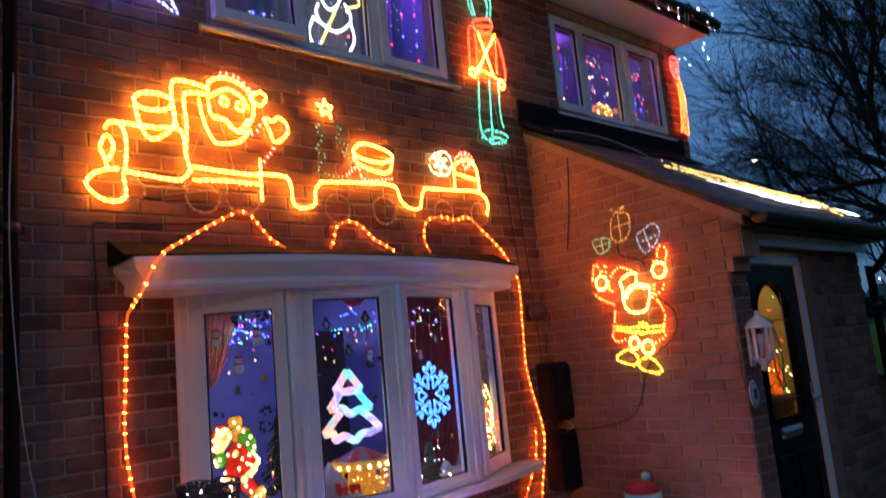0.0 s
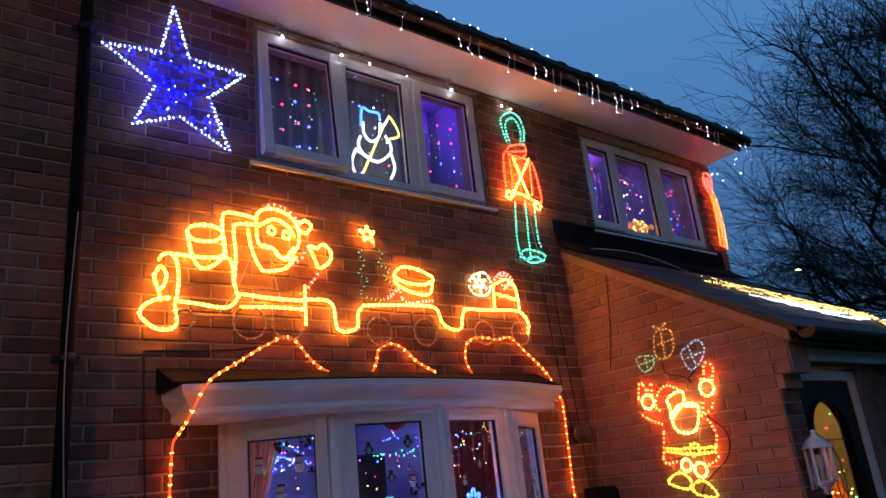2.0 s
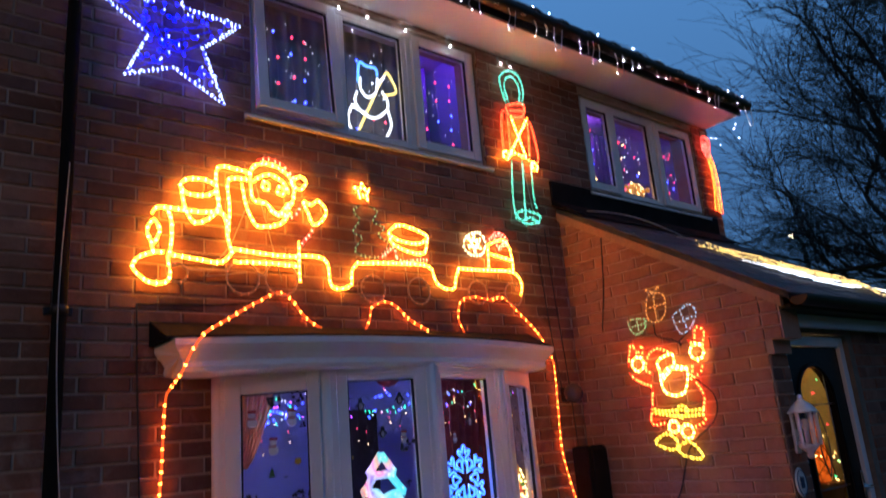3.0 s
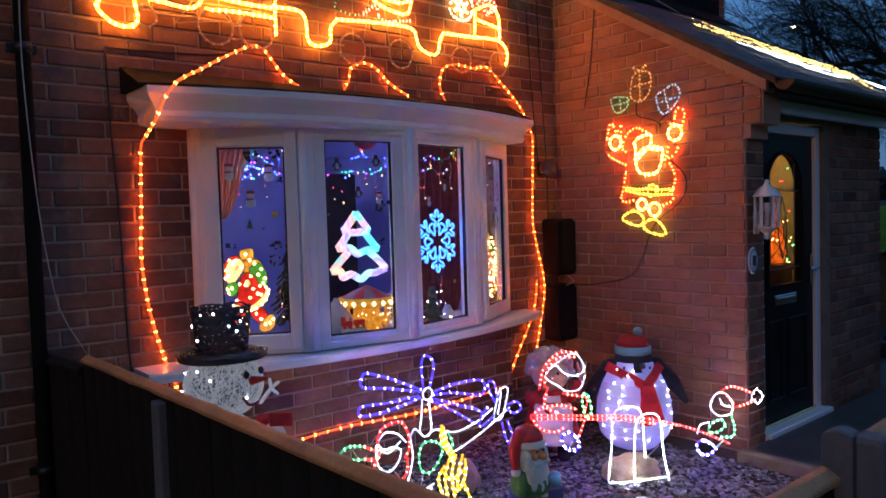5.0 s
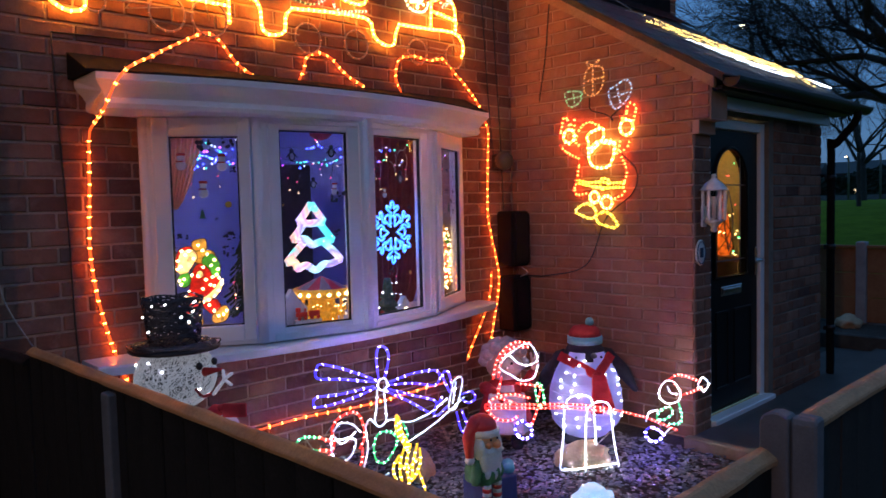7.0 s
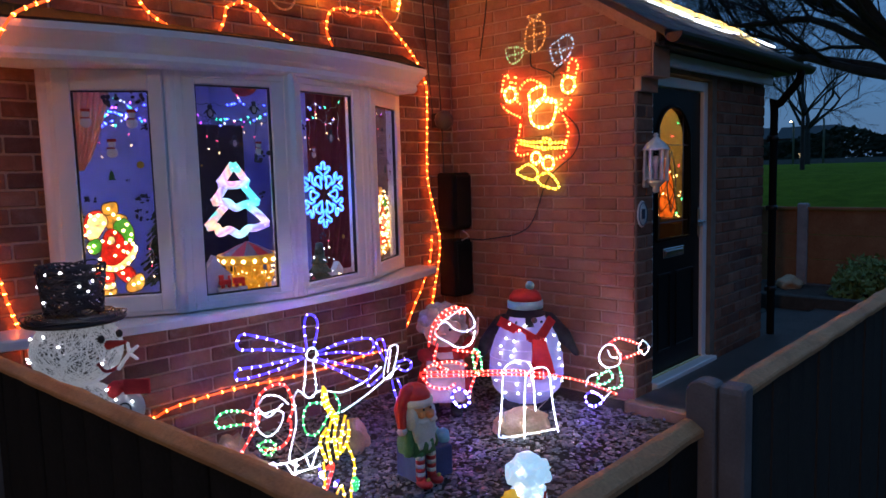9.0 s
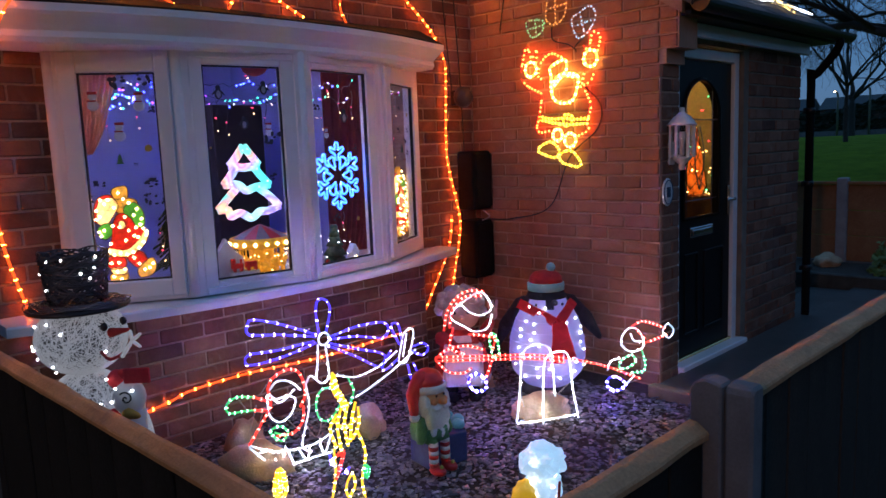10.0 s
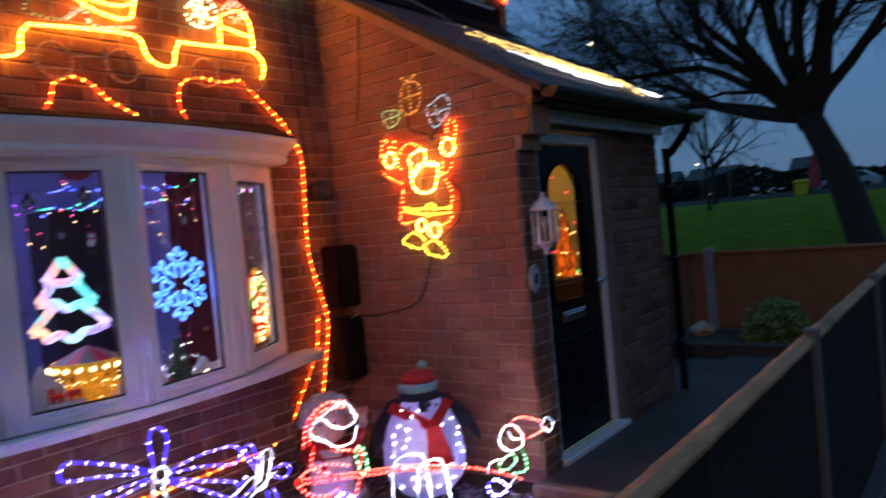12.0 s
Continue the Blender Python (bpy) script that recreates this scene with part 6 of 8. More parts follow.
def scarf_strip(bm, p, q, w, t=0.012, lean=(0, 0, 1)):
    """A flat band of cloth from p to q."""
    p, q = Vector(p), Vector(q)
    d = (q - p).normalized()
    u = d.cross(Vector((0, -1, 0.15))).normalized()
    n = d.cross(u).normalized()
    rows_ = []
    for k in range(7):
        c = p.lerp(q, k / 6) + n * 0.004 * math.sin(k * 1.7)
        rows_.append([bm.verts.new(c + u * sx * w * (1 + 0.06 * math.sin(k * 2.1)) + n * sy * t) for sx, sy in ((-1, -1), (1, -1), (1, 1), (-1, 1))])
    for a, b in zip(rows_, rows_[1:]):
        for m_ in range(4):
            bm.faces.new((a[m_], a[(m_ + 1) % 4], b[(m_ + 1) % 4], b[m_]))
    bm.faces.new(rows_[0][::-1])
    bm.faces.new(rows_[-1])
    bmesh.ops.recalc_face_normals(bm, faces=bm.faces)


bm = bmesh.new()
scarf_strip(bm, (-0.165, -0.05, 0.535), (0.045, -0.205, 0.435), 0.028)
scarf_strip(bm, (0.145, -0.06, 0.535), (0.03, -0.205, 0.435), 0.026)
scarf_strip(bm, (0.035, -0.215, 0.45), (0.02, -0.24, 0.225), 0.032)
scarf_strip(bm, (0.045, -0.212, 0.45), (0.10, -0.23, 0.25), 0.030)
part("scarf", bm, SCARFRED, peng, "red fleece scarf")
rng = random.Random(15)
pts = []
for k in range(40):
    a, z = -1.25 + 2.5 * ((k % 5) + rng.uniform(0.1, 0.9)) / 5, 0.12 + 0.41 * ((k // 5) + rng.uniform(0.1, 0.9)) / 8
    r_ = np.interp(z, [p[1] for p in prof], [p[0] for p in prof]) + 0.008
    pts.append((r_ * math.sin(a), -r_ * math.cos(a), z))
dots("bulb_chain", pts, 0.0056, LAMPW, peng)
ws = []
for z in (0.14, 0.20, 0.26, 0.32, 0.38, 0.44):
    r_ = float(np.interp(z, [p[1] for p in prof], [p[0] for p in prof])) + 0.003
    ws.append([(r_ * math.sin(a), -r_ * math.cos(a), z) for a in [-1.6 + 3.2 * i / 20 for i in range(21)]])
tubes("seam", ws, 0.0018, PENGWHITE, peng, 4)

# Plush grandmother doll: one plain mesh
bm = bmesh.new()
lathe(bm, [(0.02, 0.09), (0.155, 0.10), (0.16, 0.14), (0.125, 0.27), (0.09, 0.36), (0.05, 0.39)], 24, None, 0)
ball(bm, (0, -0.01, 0.47), 0.105, 0.10, 0.10, 1, 3)
for k in range(26):
    a, h = k * 2.4, -0.2 + 1.15 * (k / 25)
    r_ = math.sqrt(max(0, 1 - h * h)) if h < 1 else 0
    x, y = 0.105 * r_ * math.cos(a), 0.10 * r_ * math.sin(a)
    if y < -0.05 and h < 0.55:
        continue
    ball(bm, (x, y + 0.01, 0.49 + 0.10 * h), 0.042, 0.042, 0.036, 2, 2, None, 0.3, k)
box(bm, -0.10, 0.105, -0.17, -0.10, 0.10, 0.33, 0.02, 2)
for f_ in bm.faces:
    c = f_.calc_center_median()
    if 0.10 < c.z < 0.33 and c.y < -0.098 and abs(c.x) < 0.11:
        f_.material_index = 3
    elif c.z < 0.13 and f_.material_index == 0:
        f_.material_index = 3
limb(bm, (-0.11, -0.04, 0.34), (-0.03, -0.15, 0.30), 0.04, 0.03, 10, 0)
limb(bm, (0.11, -0.04, 0.34), (0.155, -0.05, 0.42), 0.034, 0.028, 10, 0)
ball(bm, (0.17, -0.055, 0.47), 0.026, 0.02, 0.04, 1, 2)
for k in range(3):
    limb(bm, (0.155 + 0.015 * k, -0.055, 0.49), (0.148 + 0.022 * k, -0.055, 0.535), 0.009, 0.007, 8, 1)
for sx in (-1, 1):
    limb(bm, (sx * 0.06, -0.05, 0.02), (sx * 0.06, -0.04, 0.10), 0.03, 0.028, 10, 4)
    ball(bm, (sx * 0.06, -0.09, 0.024), 0.036, 0.06, 0.026, 4, 2)
ball(bm, (0, -0.112, 0.465), 0.014, 0.014, 0.012, 1, 2)
for sx in (-1, 1):
    ball(bm, (sx * 0.035, -0.105, 0.488), 0.008, 0.006, 0.009, 4, 1)
plush = obj("plush_doll", bm, [HATRED, plain("plush_skin", (0.55, 0.36, 0.29), 0.85), surface("grey_curly_plush", (0.42, 0.38, 0.38), (0.58, 0.54, 0.53), 0.95, 30, 200, 0.9, 0.006),
                               surface("white_apron", (0.62, 0.60, 0.60), (0.75, 0.73, 0.72), 0.85, 20, 200, 0.3, 0.002), PENGBLACK])
plush.matrix_basis = turned(3.725, 3.065) @ Matrix.Scale(1.07, 4)
tagged(plush, "plush doll with grey curls, red dress and white apron", "doll")

# Seated gnome statue on a gift box
bm = bmesh.new()
box(bm, -0.095, 0.095, -0.03, 0.13, 0.0, 0.135, 0.008, 2)
gift = obj("gift_box_seat", bm, surface("blue_painted_resin", (0.03, 0.05, 0.16), (0.06, 0.09, 0.24), 0.5, 15, 150, 0.3, 0.001))
gift.matrix_basis = turned(2.975, 2.455, 0.012, 0.6) @ Matrix.Scale(1.08, 4)
tagged(gift, "dark blue resin gift box seat in the gravel", "box")
BOWTEAL = plain("teal_resin", (0.14, 0.50, 0.52), 0.5)
for sx in (1,):
    bm = bmesh.new()
    for k in range(5):
        ball(bm, (sx * 0.085 + 0.012 * (k % 2), 0.02 + 0.02 * k, 0.15 + 0.012 * math.sin(k * 2)), 0.029, 0.03, 0.026, 0, 2)
    part("bow", bm, BOWTEAL, gift, "teal resin bow")
for txt, z_ in (("Merry", 0.078), ("Christmas", 0.045)):
    cu = bpy.data.curves.new("lettering", "FONT")
    cu.body, cu.size, cu.extrude, cu.align_x = txt, 0.030, 0.0008, "CENTER"
    lo_ = new("lettering", cu)
    lo_.parent = gift
    lo_.matrix_local = Matrix.Translation((0.0965, 0.055, z_)) @ Matrix.Rotation(radians(90), 4, "Z") @ Matrix.Rotation(radians(90), 4, "X")
    cu.materials.append(WHITEPAINT)
SKIN = plain("painted_skin", (0.75, 0.38, 0.15), 0.5)
bm = bmesh.new()
lathe(bm, [(0.03, 0.14), (0.082, 0.15), (0.085, 0.19), (0.07, 0.25), (0.045, 0.29)], 20, None, 1)
for sx in (-1, 1):
    limb(bm, (sx * 0.05, -0.02, 0.25), (sx * 0.085, -0.03, 0.165), 0.028, 0.024, 10, 1)
    for k in range(6):
        z0 = 0.145 - k * 0.018
        lathe(bm, [(0.021, z0 - 0.018), (0.0215, z0)], 10, Matrix.Translation((sx * 0.036, -0.055, 0)), 0 if k % 2 else 3, True)
    ball(bm, (sx * 0.036, -0.075, 0.022), 0.028, 0.045, 0.022, 0, 2)
    ball(bm, (sx * 0.036, -0.098, 0.045), 0.010, 0.010, 0.010, 4, 1)
    limb(bm, (sx * 0.036, -0.0, 0.16), (sx * 0.036, -0.055, 0.15), 0.03, 0.024, 10, 1)
body_verts = set(bm.verts)
ball(bm, (0.0, -0.012, 0.325), 0.066, 0.064, 0.066, 2, 3)
ball(bm, (0.0, -0.046, 0.258), 0.070, 0.044, 0.082, 3, 3, None, 0.22, 2)
for sx in (-1, 1):
    ball(bm, (sx * 0.056, -0.030, 0.305), 0.026, 0.034, 0.052, 3, 3, None, 0.2, 4)
    ball(bm, (sx * 0.026, -0.078, 0.296), 0.030, 0.016, 0.014, 3, 2, None, 0.15, 6)
    ball(bm, (sx * 0.030, -0.066, 0.322), 0.017, 0.015, 0.015, 5, 2)
    ball(bm, (sx * 0.022, -0.073, 0.347), 0.006, 0.005, 0.007, 6, 1)
    ball(bm, (sx * 0.023, -0.072, 0.360), 0.014, 0.008, 0.005, 3, 1)
    ball(bm, (sx * 0.035, -0.058, 0.195), 0.022, 0.020, 0.034, 3, 2, None, 0.2, 5)
ball(bm, (0.0, -0.066, 0.182), 0.026, 0.020, 0.036, 3, 2, None, 0.2, 8)
ball(bm, (0.0, -0.088, 0.324), 0.018, 0.020, 0.016, 5, 2)
lathe(bm, [(0.066, 0.352), (0.079, 0.358), (0.083, 0.370), (0.080, 0.384), (0.068, 0.390)], 24, None, 3)
lathe(bm, [(0.072, 0.382), (0.069, 0.405), (0.052, 0.432), (0.026, 0.446), (0.006, 0.449)], 24, None, 0)
limb(bm, (-0.040, 0.0, 0.418), (-0.086, 0.005, 0.355), 0.036, 0.030, 12, 0)
limb(bm, (-0.086, 0.005, 0.358), (-0.092, -0.005, 0.275), 0.030, 0.020, 12, 0)
ball(bm, (-0.093, -0.006, 0.258), 0.024, 0.024, 0.020, 3, 2, None, 0.15, 3)
head_turn = Matrix.Rotation(0.42, 4, "Z")
for v_ in bm.verts:
    if v_ not in body_verts:
        v_.co = head_turn @ v_.co
gnome = obj("gnome_statue", bm, [plain("glossy_red_paint", (0.62, 0.03, 0.025), 0.35), surface("green_painted_tunic", (0.05, 0.18, 0.05), (0.09, 0.27, 0.08), 0.6, 20, 150, 0.3, 0.002), SKIN,
                                 surface("cream_painted_beard", (0.86, 0.81, 0.68), (0.93, 0.90, 0.80), 0.6, 60, 200, 0.8, 0.006), plain("gold_button", (0.6, 0.42, 0.08), 0.4), plain("rosy_painted_cheek", (0.80, 0.30, 0.10), 0.45), SEAL])
gnome.matrix_basis = turned(2.897, 2.474, 0.012, 0.40) @ Matrix.Scale(1.04, 4)
tagged(gnome, "painted gnome statue with red hat and striped stockings", "statue")

# White lit bear-like ornament with a yellow parcel
bm = bmesh.new()
ball(bm, (0, 0, 0.075), 0.078, 0.075, 0.085, 0, 3, None, 0.25, 1)
ball(bm, (0.0, 0, 0.185), 0.092, 0.084, 0.068, 0, 3, None, 0.35, 2)
ball(bm, (0.0, 0.0, 0.232), 0.052, 0.048, 0.036, 0, 2, None, 0.3, 2)
for f_ in bm.faces:
    f_.smooth = False
ice = obj("acrylic_ornament", bm, glow("lit_frosted_acrylic", (0.42, 0.72, 1.0), 0.62, (0.75, 0.78, 0.8), 0.25))
ice.matrix_basis = turned(2.985, 1.905)
tagged(ice, "frosted acrylic figure lit white from inside", "ornament")
part("ribbon", (lambda bm: (limb(bm, (0.045, -0.085, 0.02), (0.055, -0.078, 0.125), 0.006, 0.006), bm)[1])(bmesh.new()), HATRED, ice, "thin red ribbon")
dots("bulb_chain", [(0.05 * math.cos(k * 2.4), -0.07 + 0.012 * (k % 3), 0.05 + 0.018 * k) for k in range(10)], 0.006, LAMPW, ice)
bm = bmesh.new()
ball(bm, (0, 0, 0.07), 0.048, 0.045, 0.07, 0, 3, None, 0.35, 6)
gold = obj("yellow_ornament", bm, glow("lit_yellow_acrylic", (1.0, 0.55, 0.02), 0.35, (0.7, 0.5, 0.05), 0.25))
gold.matrix_basis = turned(2.86, 1.90)
tagged(gold, "small yellow acrylic ornament in the gravel", "ornament")

# ---- window ornaments in the bow ----
def facet(i, off=0.09):
    a, b = Vector(BOW[i]), Vector(BOW[i + 1])
    d = (b - a).normalized()
    n = Vector((-d.y, d.x))
    return lambda u, v: (a.x + d.x * u + n.x * off, a.y + d.y * u + n.y * off, v)


def facet_m(i, off=0.09):
    a, b = Vector(BOW[i]), Vector(BOW[i + 1])
    return Matrix.Translation((a.x, a.y, 0)) @ Matrix.Rotation(math.atan2(b.y - a.y, b.x - a.x), 4, "Z") @ Matrix.Translation((0, off, 0))


def lit_plastic(name, colour, lo, hi, base):
    """Bumpy translucent plastic with the uneven light of its bulbs put in as emission."""
    m, nt, b = mat_new(name)
    n1, n2 = noise_tex(nt, 38, 3, 0.7, 0.6), noise_tex(nt, 120, 2, 0.6)
    mr = nt.nodes.new("ShaderNodeMapRange")
    for k_, v_ in enumerate((0.36, 0.66, lo, hi)):
        mr.inputs[1 + k_].default_value = v_
    nt.links.new(n1.outputs["Fac"], mr.inputs[0])
    nt.links.new(mr.outputs[0], b.inputs["Emission Strength"])
    setp(b, base=base, rough=0.3, ecol=colour)
    bump(nt, b, n2.outputs["Fac"], 0.5, 0.003)
    return m


FIGLAMP = glow("warm_white_figure_bulbs", (1.0, 0.66, 0.26), 11.0)
WARMLAMP = glow("warm_figure_bulbs", (1.0, 0.66, 0.26), 9.0)
FIGLINE = plain("brown_printed_outline", (0.10, 0.03, 0.015), 0.5)
LITRED = lit_plastic("lit_red_plastic", (1.0, 0.014, 0.008), 0.05, 0.60, (0.55, 0.03, 0.02))
LITGREEN = lit_plastic("lit_green_plastic", (0.10, 0.62, 0.03), 0.04, 0.50, (0.06, 0.30, 0.06))
LITGOLD = lit_plastic("lit_gold_plastic", (1.0, 0.38, 0.02), 0.05, 0.80, (0.6, 0.4, 0.1))
LITCREAM = lit_plastic("lit_cream_plastic", (1.0, 0.56, 0.16), 0.12, 2.4, (0.7, 0.6, 0.4))


def window_figure(i, cx_, z0, h, off, label):
    """A lit flat plastic ornament of layered red, green, gold and cream plates with warm bulbs, hung inside the glass."""
    plates = ((2, 0, ((-25, 335), (30, 345), (35, 305), (10, 290), (-20, 300))), (0, 1, ((-75, 310), (-30, 315), (-25, 285), (-80, 245), (-100, 215), (-100, 275))), (3, 2, ((-75, 295), (-25, 305), (-5, 275), (-25, 245), (-60, 205), (-90, 215), (-90, 260))),
              (2, 1, ((-30, 290), (50, 300), (70, 275), (0, 245))), (1, 2, ((15, 265), (60, 285), (90, 250), (92, 205), (65, 180), (30, 205))), (1, 3, ((-90, 200), (-50, 215), (-35, 180), (-65, 155), (-90, 170))),
              (0, 4, ((-25, 225), (5, 250), (45, 225), (60, 195), (95, 185), (80, 125), (10, 100), (-50, 115), (-40, 165))), (3, 5, ((-65, 105), (10, 90), (80, 125), (105, 170), (95, 185), (60, 145), (10, 115), (-60, 125))),
              (0, 3, ((-65, 90), (0, 90), (0, 50), (-60, 50))), (0, 2, ((10, 90), (70, 105), (90, 65), (50, 45))), (3, 3, ((-55, 50), (0, 50), (0, 27), (-48, 27))), (2, 2, ((-60, 27), (5, 30), (0, 0), (-55, -3))),
              (2, 3, ((50, 40), (105, 80), (125, 55), (110, 20), (60, 10))), (3, 5, ((-10, 215), (12, 222), (20, 200), (-2, 190))))
    k = h / 345
    bm = bmesh.new()
    lines = []
    for mi, lay, pts_ in plates:
        c2 = spline([(u * k * 0.86, v * k) for u, v in pts_], True, 0.012)
        lines.append([(float(u), -0.0065 - 0.0032 * lay, float(v)) for u, v in list(c2) + [c2[0]]])
        prism(bm, [(float(u), float(v)) for u, v in c2], "y", -0.006 - 0.0032 * lay, 0.006 - 0.0008 * lay, mi)
    ob = obj("lit_window_figure", bm, [LITRED, LITGREEN, LITGOLD, LITCREAM])
    ob.matrix_basis = facet_m(i, off) @ Matrix.Translation((cx_, 0, z0))
    tagged(ob, label, "window ornament", "lit window figures")
    tubes("outline", lines, 0.0022, FIGLINE, ob, 4)
    spots = ((2, 322), (-55, 285), (-78, 240), (-88, 262), (-20, 270), (40, 285), (70, 262), (85, 225), (60, 195), (20, 235), (-65, 190), (-78, 170), (-30, 205), (15, 150), (50, 165), (98, 165), (85, 140), (40, 105), (-10, 105), (-55, 112),
             (-92, 230), (-70, 300), (-40, 300), (20, 300), (55, 240), (78, 205), (88, 190), (100, 178), (65, 120), (15, 98), (-35, 100), (-62, 118), (-85, 185), (-50, 70), (-20, 70), (40, 85), (-5, 200), (30, 185), (-45, 140), (65, 160), (115, 60), (0, 45),
             (-30, 38), (-45, 20), (-15, 10), (60, 62), (80, 40), (100, 45))
    dots("bulb_chain", [(x * k * 0.86, -0.030, z * k) for x, z in spots], 0.0080, FIGLAMP, ob)
    return ob


window_figure(0, 0.235, 0.89, 0.44, 0.10, "glowing red, green and gold figure inside the window pane")
window_figure(3, 0.52, 0.90, 0.44, 0.12, "glowing red and gold figure behind the narrow pane")

tree_l = empty("tree_light", "pastel coloured tree-shaped tube light in the window", "light motif")
f = facet(1)
PASTEL_B = glow("pastel_white_spot", (0.95, 0.85, 1.0), 4.0)
TREE = (((30, 149.5), (26, 144), (22.5, 140)), ((22.5, 140), (29.6, 139), (37, 140)), ((37, 140), (34, 144), (30, 149.5)), ((26, 140), (22.5, 135), (19, 131)), ((19, 131), (26, 130.8), (30, 127.8), (35, 129.2), (42, 130)),
        ((42, 130), (38.5, 134), (34.5, 139)), ((26, 130), (21, 125), (15.4, 119)), ((15.4, 119), (20, 119), (21.4, 115.6), (26, 117), (31.6, 114.2), (36, 117), (40, 117), (46.5, 119)), ((46.5, 119), (42, 124), (36, 129)))
pm, pnt, pb = mat_new("pastel_led_tube")
pn_ = noise_tex(pnt, 5.5, 1, 0.3, 0.4)
pcol = ramp(pnt, pn_.outputs["Fac"], [(0.30, (0.05, 0.75, 0.80)), (0.39, (0.55, 0.90, 1.0)), (0.44, (0.25, 0.14, 1.0)), (0.48, (0.95, 0.80, 1.0)), (0.52, (1.0, 0.12, 0.50)), (0.56, (1.0, 0.62, 0.80)), (0.60, (0.95, 0.75, 0.30)), (0.63, (0.95, 0.20, 0.25)), (0.68, (0.10, 0.85, 0.75))])
pnt.links.new(pcol, pb.inputs["Emission Color"])
setp(pb, base=(0.6, 0.6, 0.6), rough=0.4, estr=1.15)
for limb_ in TREE:
    c2 = spline([(u / 100, v / 100) for u, v in limb_], step=0.006)
    tubes("tube", [[f(float(a), float(b)) for a, b in c2]], 0.0195, pm, tree_l, 10)
    dots("bulb_chain", [(lambda p: (p[0] * 1.0, p[1] - 0.0165, p[2]))(f(float(c2[k][0]), float(c2[k][1]))) for k in range(4, len(c2), 12)], 0.006, PASTEL_B, tree_l)
snowflake = empty("snowflake_light", "icy blue snowflake tube light in the window", "light motif")
f = facet(2)
for k in range(6):
    a = math.pi / 3 * k + math.pi / 2
    ca, sa = math.cos(a), math.sin(a)

    def pt(r_, s_):
        return (30.5 + (r_ * ca - s_ * sa) * 0.98, 132 + (r_ * sa + s_ * ca))
    arm = ((8.2, 1.3), (11.2, 1.3), (13.2, 4.4), (14.6, 5.3), (15.4, 4.3), (14.0, 1.4), (16.8, 1.3), (18.0, 0.0))
    rope(snowflake, "ray", [tuple(pt(r_, s_) for r_, s_ in arm + tuple((r_, -s_) for r_, s_ in arm[-2::-1]))], f, ICE, ICE_B, 0.0064, 0.022, 0.0066)
    b_ = a + math.pi / 6
    rope(snowflake, "petal", [("O", *[(30.5 + (r_ * math.cos(b_) - s_ * math.sin(b_)) * 0.98, 132 + r_ * math.sin(b_) + s_ * math.cos(b_)) for r_, s_ in ((4.2, 0.0), (7.0, 1.5), (9.6, 2.4), (11.0, 1.3), (11.0, -1.3), (9.6, -2.4), (7.0, -1.5))])],
         f, ICE, ICE_B, 0.0064, 0.022, 0.0066)

car = empty("carousel_ornament", "miniature gold carousel with red and white canopy on the sill", "ornament")
car.matrix_basis = facet_m(1, 0.20) @ Matrix.Translation((0.395, 0, 0.806))
# Canopy cards and gold glow faintly: the bulb light is put into them.
CANOPY_RED = glow("glowing_red_card", (1.0, 0.03, 0.05), 0.05, (0.32, 0.015, 0.02))
CANOPY_WHITE = glow("glowing_white_card", (0.9, 0.7, 0.9), 0.02, (0.14, 0.11, 0.12))
GOLDLIT = lit_plastic("lit_gold_metal", (1.0, 0.46, 0.02), 0.02, 0.34, (0.75, 0.45, 0.06))
bm = bmesh.new()
lathe(bm, [(0.13, 0.0), (0.14, 0.012), (0.135, 0.03), (0.02, 0.03)], 24)
part("base", bm, GOLDLIT, car)
for s in range(12):
    bm = bmesh.new()
    a0, a1 = math.pi / 6 * s, math.pi / 6 * (s + 1)
    v0 = [bm.verts.new((0.15 * math.cos(a), 0.15 * math.sin(a), 0.22)) for a in (a0, a1)]
    v1 = [bm.verts.new((0.07 * math.cos(a), 0.07 * math.sin(a), 0.262)) for a in (a1, a0)]
    t_ = bm.verts.new((0, 0, 0.292))
    bm.faces.new(v0 + v1)
    bm.faces.new((v1[1], v1[0], t_))
    part("canopy_panel", bm, CANOPY_RED if s % 2 else CANOPY_WHITE, car)
bm = bmesh.new()
lathe(bm, [(0.148, 0.178), (0.157, 0.185), (0.157, 0.222), (0.148, 0.228)], 24, None, 0, False)
part("rim", bm, GOLDLIT, car)
dots("bulb_chain", [(0.16 * math.cos(t), 0.16 * math.sin(t), 0.20) for t in [6.28 * i / 18 for i in range(18)]], 0.012, FIGLAMP, car)
for s in range(14):
    a = math.pi / 7 * s
    bm = bmesh.new()
    limb(bm, (0.11 * math.cos(a), 0.11 * math.sin(a), 0.03), (0.11 * math.cos(a), 0.11 * math.sin(a), 0.19), 0.004, 0.004, 6)
    ball(bm, (0.11 * math.cos(a), 0.11 * math.sin(a), 0.09 + 0.02 * (s % 2)), 0.028, 0.018, 0.02, 0, 1)
    part("horse_pole", bm, GOLDLIT, car)
bm = bmesh.new()
lathe(bm, [(0.085, 0.03), (0.085, 0.10), (0.06, 0.12), (0.075, 0.20)], 14)
part("core", bm, GOLDLIT, car)
q = random.Random(70)
dots("inner_bulb_chain", [(0.13 * math.cos(t), 0.13 * math.sin(t), q.uniform(0.04, 0.16)) for t in [6.28 * i / 40 for i in range(40)]], 0.0042, WARMLAMP, car)

